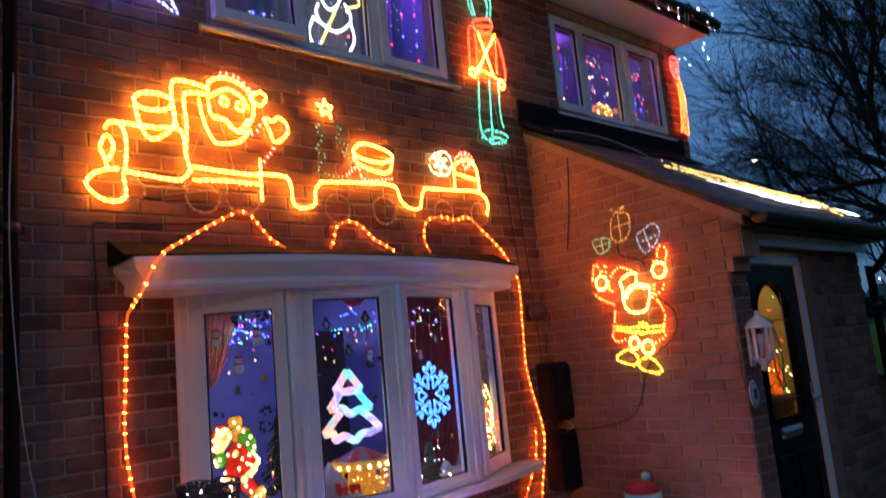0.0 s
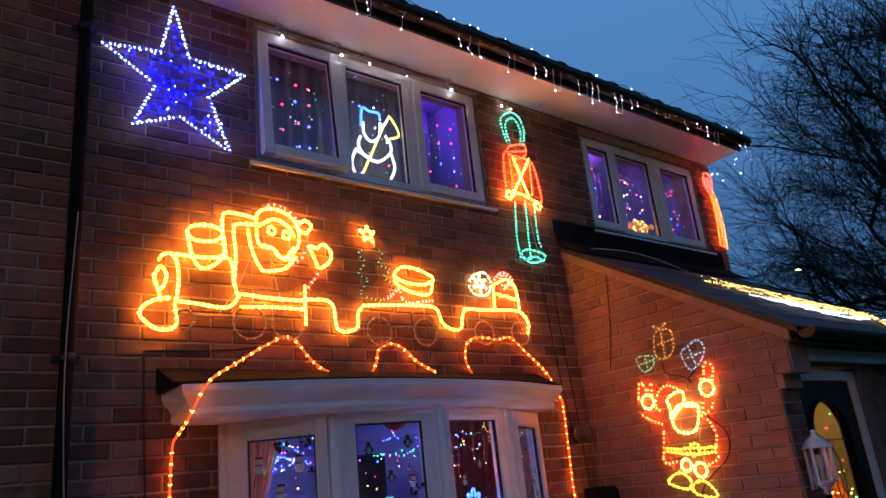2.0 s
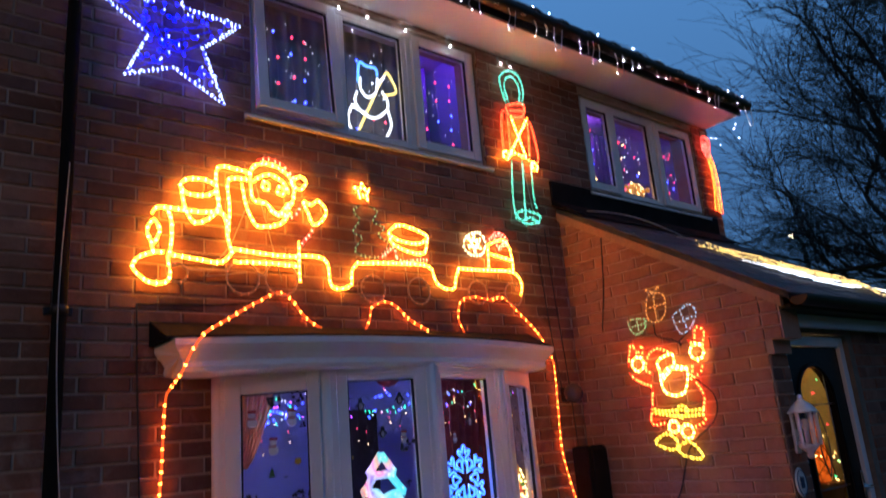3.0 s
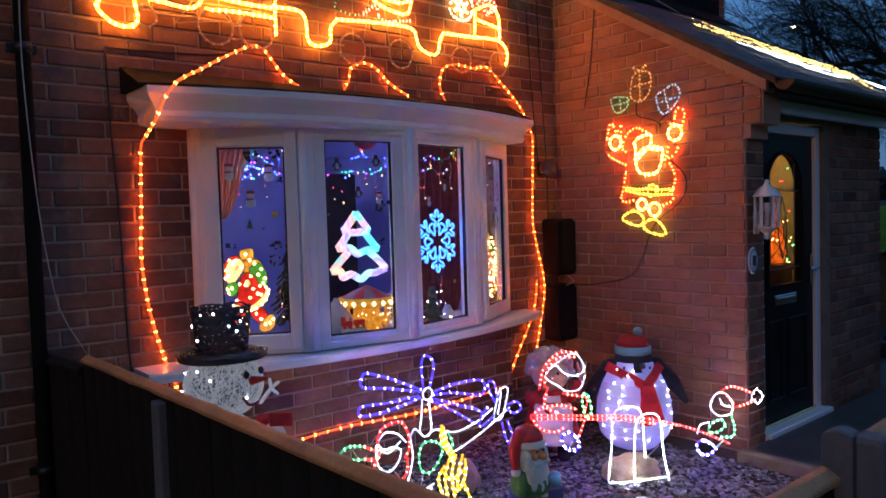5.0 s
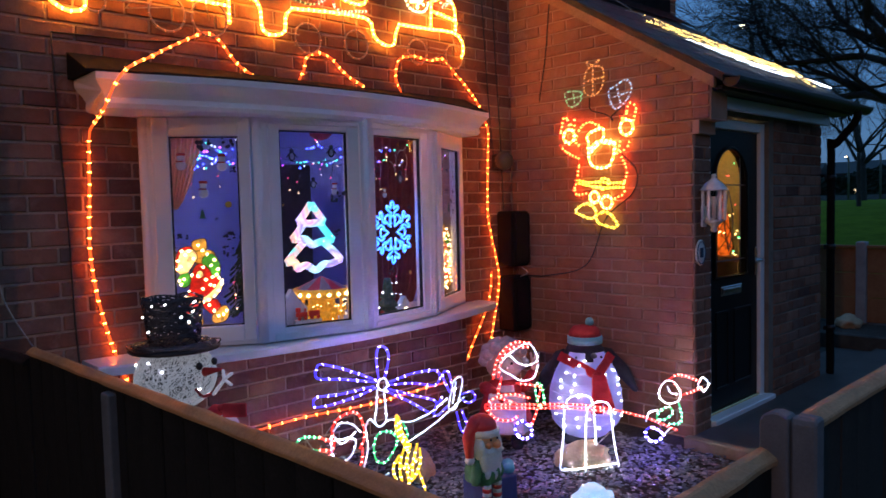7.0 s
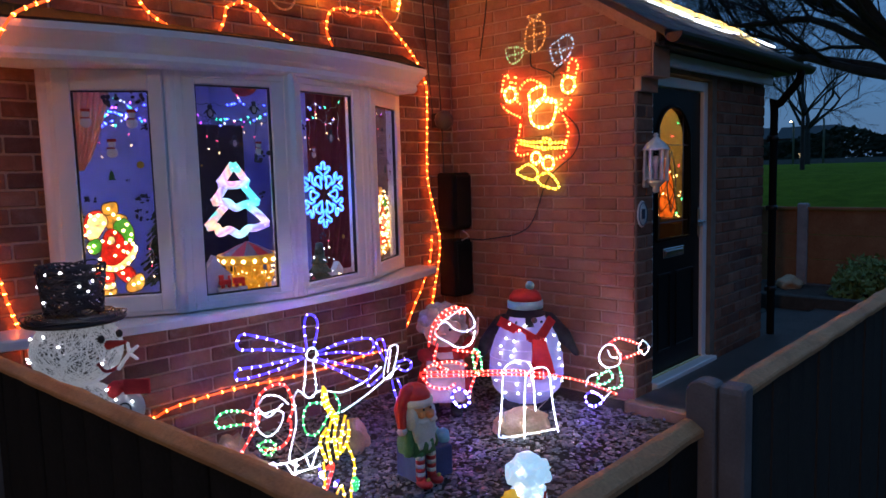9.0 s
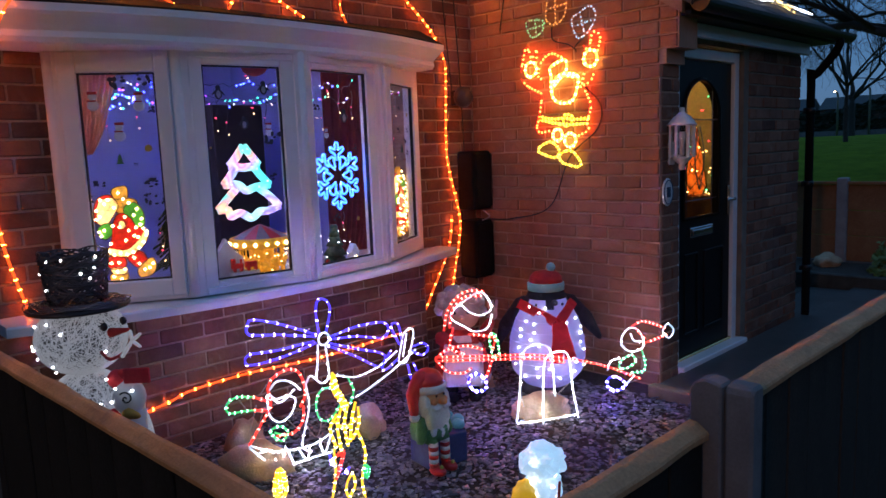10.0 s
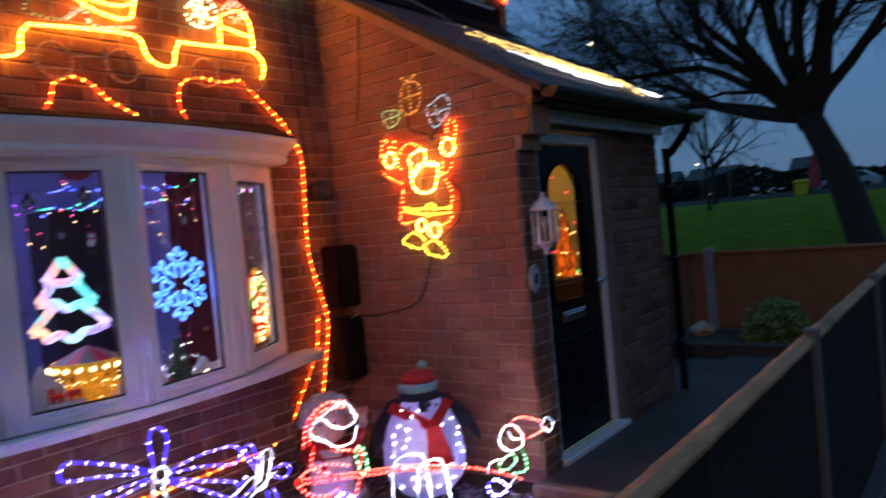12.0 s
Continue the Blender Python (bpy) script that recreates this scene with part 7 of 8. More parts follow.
# Cottage card and toy train on the sill
cot = obj("cottage_ornament", (lambda bm: (prism(bm, [(0, 0.0), (0.13, 0.0), (0.13, 0.10), (0.09, 0.13), (0.06, 0.17), (0.02, 0.12), (0, 0.10)], "y", 0, 0.05), bm)[1])(bmesh.new()), plain("white_card", (0.72, 0.72, 0.75), 0.7))
cot.matrix_basis = facet_m(1, 0.10) @ Matrix.Translation((0.115, 0, 0.806)) @ Matrix.Diagonal((1.15, 1, 1.42, 1))
tagged(cot, "white snowy cottage ornament on the window sill", "ornament")
toy = empty("toy_train", "small red toy train on the window sill", "toy")
toy.matrix_basis = facet_m(1, 0.065) @ Matrix.Translation((0.19, 0, 0.885))
TOYRED = plain("toy_red", (0.78, 0.045, 0.03), 0.5)
for nm, dims in (("engine", (0, 0.06, 0, 0.02, 0.015, 0.04)), ("cabin", (0.0, 0.022, 0, 0.02, 0.041, 0.065)), ("wagon", (0.07, 0.13, 0, 0.02, 0.015, 0.045)), ("chimney", (0.045, 0.055, 0.005, 0.015, 0.041, 0.06))):
    bm = bmesh.new()
    box(bm, *dims, bevel=0.003)
    part(nm, bm, TOYRED, toy)
for x in (0.012, 0.045, 0.082, 0.118):
    bm = bmesh.new()
    lathe(bm, [(0.010, -0.002), (0.010, 0.004)], 10, Matrix.Translation((x, -0.003, 0.010)) @ Matrix.Rotation(radians(90), 4, "X"))
    part("wheel", bm, TOYRED, toy)
bm = bmesh.new()
box(bm, -0.01, 0.14, -0.004, 0.024, -0.078, 0.0, 0.003)
part("track_base", bm, plain("white_card_base", (0.7, 0.7, 0.72), 0.7), toy)

# Small frosted tree and red bird on the sill behind the snowflake
ft = empty("frosted_tree", "small frosted green tree ornament on the window sill", "ornament")
ft.matrix_basis = facet_m(2, 0.14) @ Matrix.Translation((0.30, 0, 0.806))
bm = bmesh.new()
for k in range(4):
    lathe(bm, [(0.085 - 0.018 * k, 0.03 + 0.05 * k), (0.02, 0.095 + 0.05 * k)], 12)
part("foliage", bm, surface("frosted_foliage", (0.012, 0.05, 0.03), (0.10, 0.16, 0.12), 0.7, 70, 200, 0.6, 0.004), ft)
bm = bmesh.new()
lathe(bm, [(0.13, 0.0), (0.12, 0.02), (0.05, 0.035)], 16)
part("snow_base", bm, plain("white_snow_card", (0.8, 0.8, 0.84), 0.7), ft, "white snowy base")
q = random.Random(2)
dots("bulb_chain", [(0.08 * math.cos(t), 0.08 * math.sin(t), q.uniform(0.03, 0.22)) for t in [i * 0.7 for i in range(16)]], 0.0034, LAMPW, ft)
bm = bmesh.new()
ball(bm, (0, 0, 0.04), 0.018, 0.015, 0.035, 0, 2)
limb(bm, (0, 0, 0), (0, 0, 0.02), 0.01, 0.008)
snow_card = plain("snowy_card_house", (0.55, 0.55, 0.60), 0.7)
for x_, h_ in ((-0.115, 0.10), (0.115, 0.075), (0.165, 0.12)):
    hb = bmesh.new()
    prism(hb, [(-0.030, 0.0), (0.030, 0.0), (0.030, h_ * 0.6), (0.036, h_ * 0.6), (0.0, h_), (-0.036, h_ * 0.6), (-0.030, h_ * 0.6)], "y", -0.02, 0.02)
    hm = obj("model_house", hb, snow_card)
    hm.matrix_basis = facet_m(2, 0.16) @ Matrix.Translation((0.30 + x_, 0, 0.806))
    tagged(hm, "tiny white snowy model house on the window sill", "ornament", "sill village")
    boxob("window", (-0.010, 0.010, -0.0225, -0.019, h_ * 0.22, h_ * 0.42), FIGLAMP, hm, 0.001, "small lit window")
bird = obj("red_ornament", bm, plain("red_enamel", (0.45, 0.03, 0.02), 0.4))
bird.matrix_basis = facet_m(2, 0.08) @ Matrix.Translation((0.18, 0, 0.806))
tagged(bird, "small red pointed ornament on the window sill", "ornament")

# Small dark artificial fir in the room, behind the lit figure
fir = empty("indoor_fir", "small dark artificial fir tree standing on the sill", "plant")
fir.matrix_basis = facet_m(0, 0.26) @ Matrix.Translation((0.455, 0, 0.806))
q = random.Random(31)
needles = []
for k in range(260):
    h_ = q.uniform(0.0, 1.0)
    a_, z_ = q.uniform(0, 6.28), 0.10 + 0.50 * h_
    l_ = (0.125 * (1 - h_) + 0.015) * q.uniform(0.6, 1.1)
    needles.append([(0, 0, z_ + 0.03), (l_ * 0.55 * math.cos(a_), l_ * 0.55 * math.sin(a_), z_ + 0.015), (l_ * math.cos(a_), l_ * math.sin(a_), z_ - 0.02)])
tagged(tubes("foliage", needles, 0.0055, surface("dark_fir_needles", (0.012, 0.035, 0.02), (0.03, 0.07, 0.035), 0.8, 40, 200, 0.6, 0.003), fir, 4), kind="stuff")
bm = bmesh.new()
limb(bm, (0, 0, 0), (0, 0, 0.60), 0.016, 0.006)
part("trunk", bm, BARK, fir)


# Curtains
def drape(name, x0, x1, y, z0, z1, x1_low, mat_, label, waves=7):
    V, Fc = [], []
    nx, nz = waves * 8, 10
    for i in range(nx + 1):
        for k in range(nz + 1):
            s, h = i / nx, k / nz
            xr = x1_low + (x1 - x1_low) * (h ** 0.7)
            V.append((x0 + (xr - x0) * s, y + (0.022 if xr - x0 > 0.3 else 0.012) * math.sin(2 * math.pi * waves * s), z0 + (z1 - z0) * h))
    for i in range(nx):
        for k in range(nz):
            a = i * (nz + 1) + k
            Fc.append((a, a + nz + 1, a + nz + 2, a + 1))
    ob = smooth(obj(name, (V, Fc), mat_))
    sol = ob.modifiers.new("thickness", "SOLIDIFY")
    sol.thickness = 0.004
    return tagged(ob, label, "curtain")


PEACH = surface("peach_curtain", (0.88, 0.52, 0.34), (0.93, 0.60, 0.42), 0.85, 8, 200, 0.3, 0.002)
p_nt, p_b = PEACH.node_tree, PEACH.node_tree.nodes["Principled BSDF"]
p_tr, p_mx = p_nt.nodes.new("ShaderNodeBsdfTranslucent"), p_nt.nodes.new("ShaderNodeMixShader")
p_tr.inputs["Color"].default_value, p_mx.inputs[0].default_value = (0.98, 0.66, 0.45, 1), 0.85
p_nt.links.new(p_b.outputs[0], p_mx.inputs[1])
p_nt.links.new(p_tr.outputs[0], p_mx.inputs[2])
p_nt.links.new(p_mx.outputs[0], p_nt.nodes["Material Output"].inputs["Surface"])
DARKRED = surface("dark_red_drape", (0.16, 0.02, 0.03), (0.24, 0.035, 0.045), 0.85, 8, 200, 0.3, 0.002)
pc = drape("curtain", 0.10, 0.30, 0.0, 1.48, 1.90, 0.15, PEACH, "peach pleated curtain tied back at the window edge")
pc.matrix_basis = facet_m(0, 0.055)
drape("curtain", 3.55, 4.25, 4.05, 0.6, 2.2, 3.75, DARKRED, "dark red curtain hanging inside the room", 9)
# Dark block added in place of the unlit doorway at the room's far side.
dk = boxob("doorway_block", (3.38, 3.80, 5.2, 5.5, 0.35, 1.83), surface("doorway_dark", (0.02, 0.015, 0.015), (0.04, 0.03, 0.03), 0.5, 6, 60, 0.3, 0.002), bevel=0.01)
tagged(dk, "tall dark block standing in for the unlit doorway of the room", "cupboard")

# Multicoloured strings inside each bow pane
MULTI = [glow("tiny_blue_bulb", (0.02, 0.04, 1.0), 26.0), glow("tiny_green_bulb", (0.02, 0.9, 0.35), 7.0), glow("tiny_red_bulb", (1.0, 0.03, 0.08), 7.0), glow("tiny_white_bulb", (0.75, 0.85, 1.0), 4.0), glow("tiny_warm_bulb", (1.0, 0.6, 0.2), 10.0), glow("tiny_violet_bulb", (0.55, 0.06, 1.0), 12.0)]
STK = [plain("sticker_white", (0.7, 0.72, 0.75), 0.6), plain("sticker_green", (0.04, 0.16, 0.06), 0.6), plain("sticker_dark", (0.03, 0.035, 0.05), 0.6), plain("sticker_yellow", (0.6, 0.38, 0.05), 0.6), plain("sticker_red", (0.45, 0.04, 0.04), 0.6), plain("sticker_grey", (0.35, 0.36, 0.38), 0.6)]


def sticker(i, u, v, kind_, s):
    """A gel sticker on the glass, a plain shape: 0 snowman shape, 1 fir, 2 leaf cluster, 3 disc, 4 red bar, 5 dark bird shape."""
    bm = bmesh.new()
    if kind_ == 0:
        ball(bm, (0, 0, -s * 0.7), s, 0.002, s * 0.95, 0, 2)
        ball(bm, (0, 0, s * 0.75), s * 0.7, 0.002, s * 0.68, 0, 2)
        box(bm, -s * 0.75, s * 0.75, -0.003, 0.003, s * 1.15, s * 1.65, 0.001)
        box(bm, -s * 0.9, s * 0.5, -0.003, 0.003, -s * 0.05, s * 0.2, 0.001)
        for f_ in bm.faces:
            f_.material_index = 0 if f_.smooth else 1
    elif kind_ == 1:
        for lv in range(3):
            prism(bm, [(-s * (1 - 0.22 * lv), -s + lv * s * 0.7), (s * (1 - 0.22 * lv), -s + lv * s * 0.7), (0, lv * s * 0.7 + s * 0.2)], "y", -0.002 - lv * 0.0004, 0.002)
    elif kind_ == 2:
        q2 = random.Random(int(u * 1000 + v * 100))
        for _ in range(9):
            ball(bm, (q2.uniform(-1, 1) * s, q2.uniform(-0.001, 0.001), q2.uniform(-0.8, 0.8) * s), s * q2.uniform(0.2, 0.45), 0.002, s * q2.uniform(0.15, 0.4), 0, 1)
    elif kind_ == 4:
        box(bm, -s * 1.3, s * 1.3, -0.002, 0.002, -s * 0.3, s * 0.3, 0.001)
    elif kind_ == 5:
        ball(bm, (0, 0, -s * 0.3), s * 0.75, 0.002, s, 0, 2)
        ball(bm, (0, 0, s * 0.8), s * 0.5, 0.002, s * 0.5, 0, 2)
        ball(bm, (0, -0.001, -s * 0.35), s * 0.45, 0.002, s * 0.7, 1, 2)
        for sx in (-1, 1):
            limb(bm, (sx * s * 0.6, 0, 0.1 * s), (sx * s * 1.1, 0, -s * 0.5), s * 0.16, s * 0.1)
    else:
        ball(bm, (0, 0, 0), s, 0.002, s, 0, 2)
    mats = {0: [STK[0], STK[4]], 1: [STK[1]], 2: [STK[2]], 3: [STK[3]], 4: [STK[4]], 5: [STK[2], STK[5]]}[kind_]
    st = obj("window_sticker", bm, mats)
    st.matrix_basis = facet_m(i, 0.045 if i in (1, 2) else 0.02) @ Matrix.Translation((u / 100, 0, v / 100))
    tagged(st, ["white snowman gel sticker on the window glass", "small green fir tree sticker on the glass", "dark leafy gel sticker on the glass", "small round yellow gel sticker on the glass", "small red strip sticker on the glass", "dark bird-shaped gel sticker on the glass"][kind_], "sticker", "window stickers")


for a_ in ((0, 18, 171, 0, 0.026), (0, 37.2, 170.4, 0, 0.026), (0, 28, 157.4, 0, 0.026), (0, 29, 178.6, 2, 0.035), (0, 40.5, 180, 2, 0.03), (0, 41.5, 167.3, 2, 0.018), (0, 27, 145, 1, 0.018), (0, 39.5, 149.8, 3, 0.017),
           (0, 17.4, 134.8, 2, 0.022), (0, 39, 134, 2, 0.028), (0, 38, 127, 2, 0.03), (0, 33.5, 143, 2, 0.008), (0, 12.5, 128, 2, 0.02), (1, 18.4, 174.7, 5, 0.026), (1, 40.6, 177, 5, 0.026), (1, 29.8, 160.3, 5, 0.024),
           (1, 42, 157, 0, 0.02), (1, 43.5, 152, 2, 0.04), (1, 12.8, 149, 3, 0.006), (1, 43, 134, 2, 0.02), (1, 13, 128, 2, 0.012), (2, 33, 164, 5, 0.03), (2, 19, 155, 0, 0.018), (2, 40, 147, 2, 0.02), (2, 13, 168, 2, 0.02),
           (2, 23, 110, 2, 0.022), (2, 40, 108, 3, 0.012), (3, 31, 177.8, 4, 0.026), (3, 33, 169.4, 2, 0.02), (3, 47, 166, 3, 0.012), (3, 32, 156.7, 2, 0.022), (3, 41, 150, 2, 0.022), (3, 47, 157, 2, 0.02), (3, 36, 145, 1, 0.02), (3, 45, 143, 2, 0.018), (3, 40, 138.6, 4, 0.014)):
    sticker(*a_)
# i: pane, rows of string (start, end, height, sag, turns), drops (u, top, bottom)
for i, rows_, drops, blues in ((0, ((20, 44, 181, 5, 2), (21, 43, 176, 4, 3), (20, 44, 172, 3, 2)), ((18, 172, 163), (22, 170, 154), (35, 172, 159), (41, 110, 97), (40.5, 120, 104)), 26),
                               (1, ((10, 50, 174, 3, 1), (11, 50, 172, 2, 4), (10, 49, 180, 2, 3)), ((18.6, 172, 157), (23.6, 170, 155), (43, 172, 157), (35, 185, 182), (37, 172, 165)), 16),
                               (2, ((8, 46, 182, 3, 2), (10, 45, 174, 2, 2)), ((27.7, 182, 174), (18.2, 176, 163), (45.6, 178, 163), (22, 172, 157), (35.7, 178, 166), (14, 108, 98), (34, 112, 102)), 8),
                               (3, ((22, 58, 181, 3, 2),), ((49, 180, 166), (34, 176, 150), (44, 170, 140)), 5)):
    q = random.Random(40 + i)
    th = empty("window_string_lights", "multicoloured string lights across the top of a window pane", "string light", "window string lights")
    f = facet(i, 0.10)
    cs = [[f((a + (b - a) * s) / 100, (h - sag * abs(math.sin(math.pi * turns * s)) + q.uniform(-1, 1)) / 100) for s in [k / 24 for k in range(25)]] for a, b, h, sag, turns in rows_]
    row_pts = [tuple(x_ + q.gauss(0, 0.007) for x_ in p) for c in cs for p in c]
    ends = []
    for u, v1, v0 in drops:
        c = [f((u + 0.8 * math.sin(k * 1.3)) / 100, (v1 + (v0 - v1) * k / 5) / 100) for k in range(6)]
        cs.append(c)
        ends += [c[-1], c[3]]
    tubes("flex", cs, 0.0013, PALEWIRE if i != 1 else DARKWIRE, th, 4)
    dots("blue_bulb_chain", q.sample(row_pts, blues * 3 // 4), 0.0058, MULTI[0], th)
    dots("violet_bulb_chain", q.sample(row_pts, blues // 2 + 2), 0.0048, MULTI[5], th)
    dots("green_bulb_chain", q.sample(row_pts, blues // 2 + 3), 0.0050, MULTI[1], th)
    dots("white_bulb_chain", q.sample(row_pts, 7), 0.0045, MULTI[3], th)
    dots("warm_bulb_chain", ends[0::2] + q.sample(row_pts, 3), 0.0042, MULTI[4], th)
    dots("red_bulb_chain", ends[1::2] + q.sample(row_pts, 3), 0.0038, MULTI[2], th)
bm = bmesh.new()
ball(bm, (0, 0, 0), 0.07, 0.07, 0.055)
pom = obj("paper_ball", bm, plain("dark_red_paper", (0.30, 0.03, 0.03), 0.7))
pom.matrix_basis = facet_m(1, 0.3) @ Matrix.Translation((0.465, 0, 1.905))
tagged(pom, "dark red paper ball hanging from the window head", "ornament")

# Unseen point lights added for the blue glow behind the bow, purple ones upstairs
for nm, loc, e, col in (("bay_room_fill", (2.5, 4.6, 2.25), 24.0, (0.50, 0.52, 1.0)), ("upstairs_fill", (3.7, 4.25, 4.45), 4.2, (0.28, 0.08, 1.0)), ("upstairs_fill", (6.1, 4.5, 4.45), 2.6, (0.55, 0.16, 0.85))):
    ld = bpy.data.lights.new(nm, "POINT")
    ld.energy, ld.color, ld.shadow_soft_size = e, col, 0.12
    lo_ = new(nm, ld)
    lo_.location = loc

# ---- upstairs windows ----
sm = empty("snowman_outline_light", "white tube-light snowman with blue hat and yellow broom", "light motif")
f = lambda u, v: (u, 3.80, v)
WTUBE = glow("white_tube", (0.85, 0.92, 1.0), 2.6)
rope(sm, "hat", [((286, 387), (288, 401), (293, 400), (301, 400), (302, 395))], f, glow("blue_tube", (0.08, 0.35, 1.0), 2.6), None, 0.009)
rope(sm, "body", [((288, 390), (288, 382), (293, 377), (300, 382), (302, 393)), ((285, 379), (283, 372), (288, 365), (298, 363), (308, 371), (309, 378), (305, 384)), ((281, 369), (277, 359), (279, 351), (284, 349)), ((309, 371), (311, 361), (307, 352), (303, 349)), ((281, 368), (292, 364)), ((301, 387), (308, 396))], f, WTUBE, None, 0.009)
rope(sm, "broom", [((306, 394), (284, 350)), ((308, 397), (311, 399), (317, 387), (306, 381))], f, glow("yellow_tube", (1.0, 0.75, 0.15), 2.4), None, 0.008)


def star_lights(name, x0, x1, z0, z1, n, seed, mats, label, y=3.86):
    th = empty(name, label, "string light", "upstairs string lights")
    q = random.Random(seed)
    per = {}
    strands = []
    step_ = 0.11 if n == 0 else 0.06
    for k in range(int((x1 - x0) / step_)):
        x = x0 + step_ * (k + 0.5) + q.uniform(-0.02, 0.02)
        z = z1
        st = [(x, y, z)]
        while z > z0 + 0.05:
            z -= q.uniform(0.11, 0.20)
            p = (x + q.uniform(-0.015, 0.015), y - 0.004, z)
            st.append(p)
            per.setdefault(q.choice(mats), []).append(p) if q.random() < 0.85 else None
        strands.append(st)
    tubes("flex", strands, 0.0013, PALEWIRE, th, 4)
    for m_, ps in per.items():
        dots("bulb_chain", ps, 0.0095, m_, th)
    dots("bulb_chain", [(q.uniform(x0, x1), y, q.uniform(z0, z1)) for _ in range(22)], 0.004, MULTI[3], th)


star_lights("star_string_lights", 2.12, 2.62, 3.5, 4.2, 0, 1, [MULTI[0], MULTI[2], MULTI[2], MULTI[0]], "red and blue string lights hanging behind the glass")
star_lights("star_string_lights", 2.72, 3.2, 3.5, 4.2, 0, 2, [MULTI[0], MULTI[2], MULTI[3]], "red, blue and white string lights behind the glass")
star_lights("star_string_lights", 3.3, 3.76, 3.5, 4.2, 0, 3, [MULTI[0], MULTI[2]], "red and blue string lights before a purple curtain")
star_lights("star_string_lights", 5.05, 5.4, 3.5, 4.2, 2, 4, [MULTI[0], MULTI[0], MULTI[3], MULTI[2], MULTI[4]], "blue, white and red string lights behind the glass")
star_lights("star_string_lights", 5.5, 6.0, 3.6, 4.2, 2, 5, [MULTI[0], MULTI[4], MULTI[2], MULTI[3]], "mixed string lights above a lit basket")
star_lights("star_string_lights", 6.12, 6.6, 3.5, 4.2, 2, 6, [MULTI[0], MULTI[2]], "red and blue string lights before a curtain")
PURPLE = surface("purple_voile", (0.22, 0.10, 0.42), (0.34, 0.16, 0.56), 0.9, 8, 200, 0.3, 0.002)
GREYV = surface("grey_voile", (0.20, 0.20, 0.23), (0.28, 0.28, 0.31), 0.9, 8, 200, 0.3, 0.002)
drape("curtain", 3.36, 3.95, 4.42, 3.3, 4.55, 3.95, PURPLE, "purple lit curtain behind the upstairs pane", 8)
drape("curtain", 6.05, 6.66, 4.62, 3.3, 4.55, 6.66, PURPLE, "purple lit curtain behind the end pane", 8)
drape("curtain", 1.9, 3.42, 3.99, 3.3, 4.55, 3.42, GREYV, "grey net curtain set back from the window", 14)
bm = bmesh.new()
for k in range(30):
    q = random.Random(k)
    ball(bm, (q.uniform(-0.15, 0.15), q.uniform(-0.03, 0.03), q.uniform(0.02, 0.2)), 0.03, 0.02, 0.03, 0, 1)
bsk = obj("lit_basket", bm, LITGOLD)
bsk.location = (5.88, 3.87, 3.455)
tagged(bsk, "glowing gold wicker basket on the upstairs sill", "ornament")
q = random.Random(9)
dots("bulb_chain", [(q.uniform(-0.15, 0.15), -0.035, q.uniform(0.02, 0.2)) for _ in range(30)], 0.006, WARMLAMP, bsk)
hallq = random.Random(77)
ht = empty("hall_tree_light", "glowing red and amber tree light seen through the door glass", "light motif")
ht.location = (5.84, 2.69, 0.061)
bm = bmesh.new()
lathe(bm, [(0.045, 0.98), (0.068, 1.04), (0.060, 1.14), (0.042, 1.26), (0.020, 1.38), (0.005, 1.46)], 16)
part("cone", bm, lit_plastic("lit_tree_cone", (1.0, 0.16, 0.012), 0.06, 1.3, (0.5, 0.1, 0.05)), ht)
weave = [[((0.072 * (1 - s) + 0.010) * math.cos(a0 + sg * 4.5 * s), (0.072 * (1 - s) + 0.010) * math.sin(a0 + sg * 4.5 * s), 1.02 + 0.44 * s) for s in [i / 16 for i in range(17)]] for sg in (-1, 1) for a0 in (0.0, 1.57, 3.14, 4.71)]
tubes("wire_weave", weave, 0.0035, FIGLINE, ht, 4)
bm = bmesh.new()
lathe(bm, [(0.12, 0.0), (0.11, 0.92), (0.16, 0.97)], 14)
part("stand", bm, TIMBER, ht)
dots("bulb_chain", [(0.17 * (1 - s) * math.cos(t), 0.17 * (1 - s) * math.sin(t), 0.97 + 0.5 * s) for s, t in [(hallq.random() ** 1.6, hallq.uniform(3, 6.3)) for _ in range(24)]], 0.0065, WARMLAMP, ht)
hs = empty("hall_string_lights", "coloured string lights behind the door glass", "string light")
hp = [(lambda y: (5.32 + 2.03 * (y - 2.45) + hallq.uniform(-0.3, 0.3), y, hallq.uniform(0.98, 1.85)))(hallq.uniform(2.5, 2.95)) for _ in range(30)]
for j, m_ in enumerate((MULTI[4], MULTI[1], MULTI[2])):
    dots("bulb_chain", hp[j::3], 0.008, m_, hs)

# ---- distance ----
far_fence = empty("fence", "brown boarded neighbour fence with concrete posts", "fence", "neighbour fence")
for k in range(4):
    y0 = 0.72 + 1.955 * k
    for j in range(3):
        bm = bmesh.new()
        box(bm, 9.05, 9.075, y0 + 0.05, y0 + 1.905, 0.12 + 0.265 * j, 0.38 + 0.265 * j, 0.004)
        part("board", bm, FARBOARD, far_fence)
    bm = bmesh.new()
    box(bm, 9.02, 9.10, y0 + 0.05, y0 + 1.905, 0.915, 0.945, 0.004)
    part("cap_rail", bm, FARBOARD, far_fence)
    bm = bmesh.new()
    box(bm, 9.03, 9.09, y0 + 0.05, y0 + 1.905, -0.05, 0.118, 0.004)
    part("gravel_board", bm, CONCRETE, far_fence)
for y in (0.72, 2.675, 4.63, 6.585):
    bm = bmesh.new()
    box(bm, 9.0, 9.11, y - 0.05, y + 0.05, -0.1, 0.985, 0.012)
    part("post", bm, PALEPOST, far_fence, "pale concrete post")
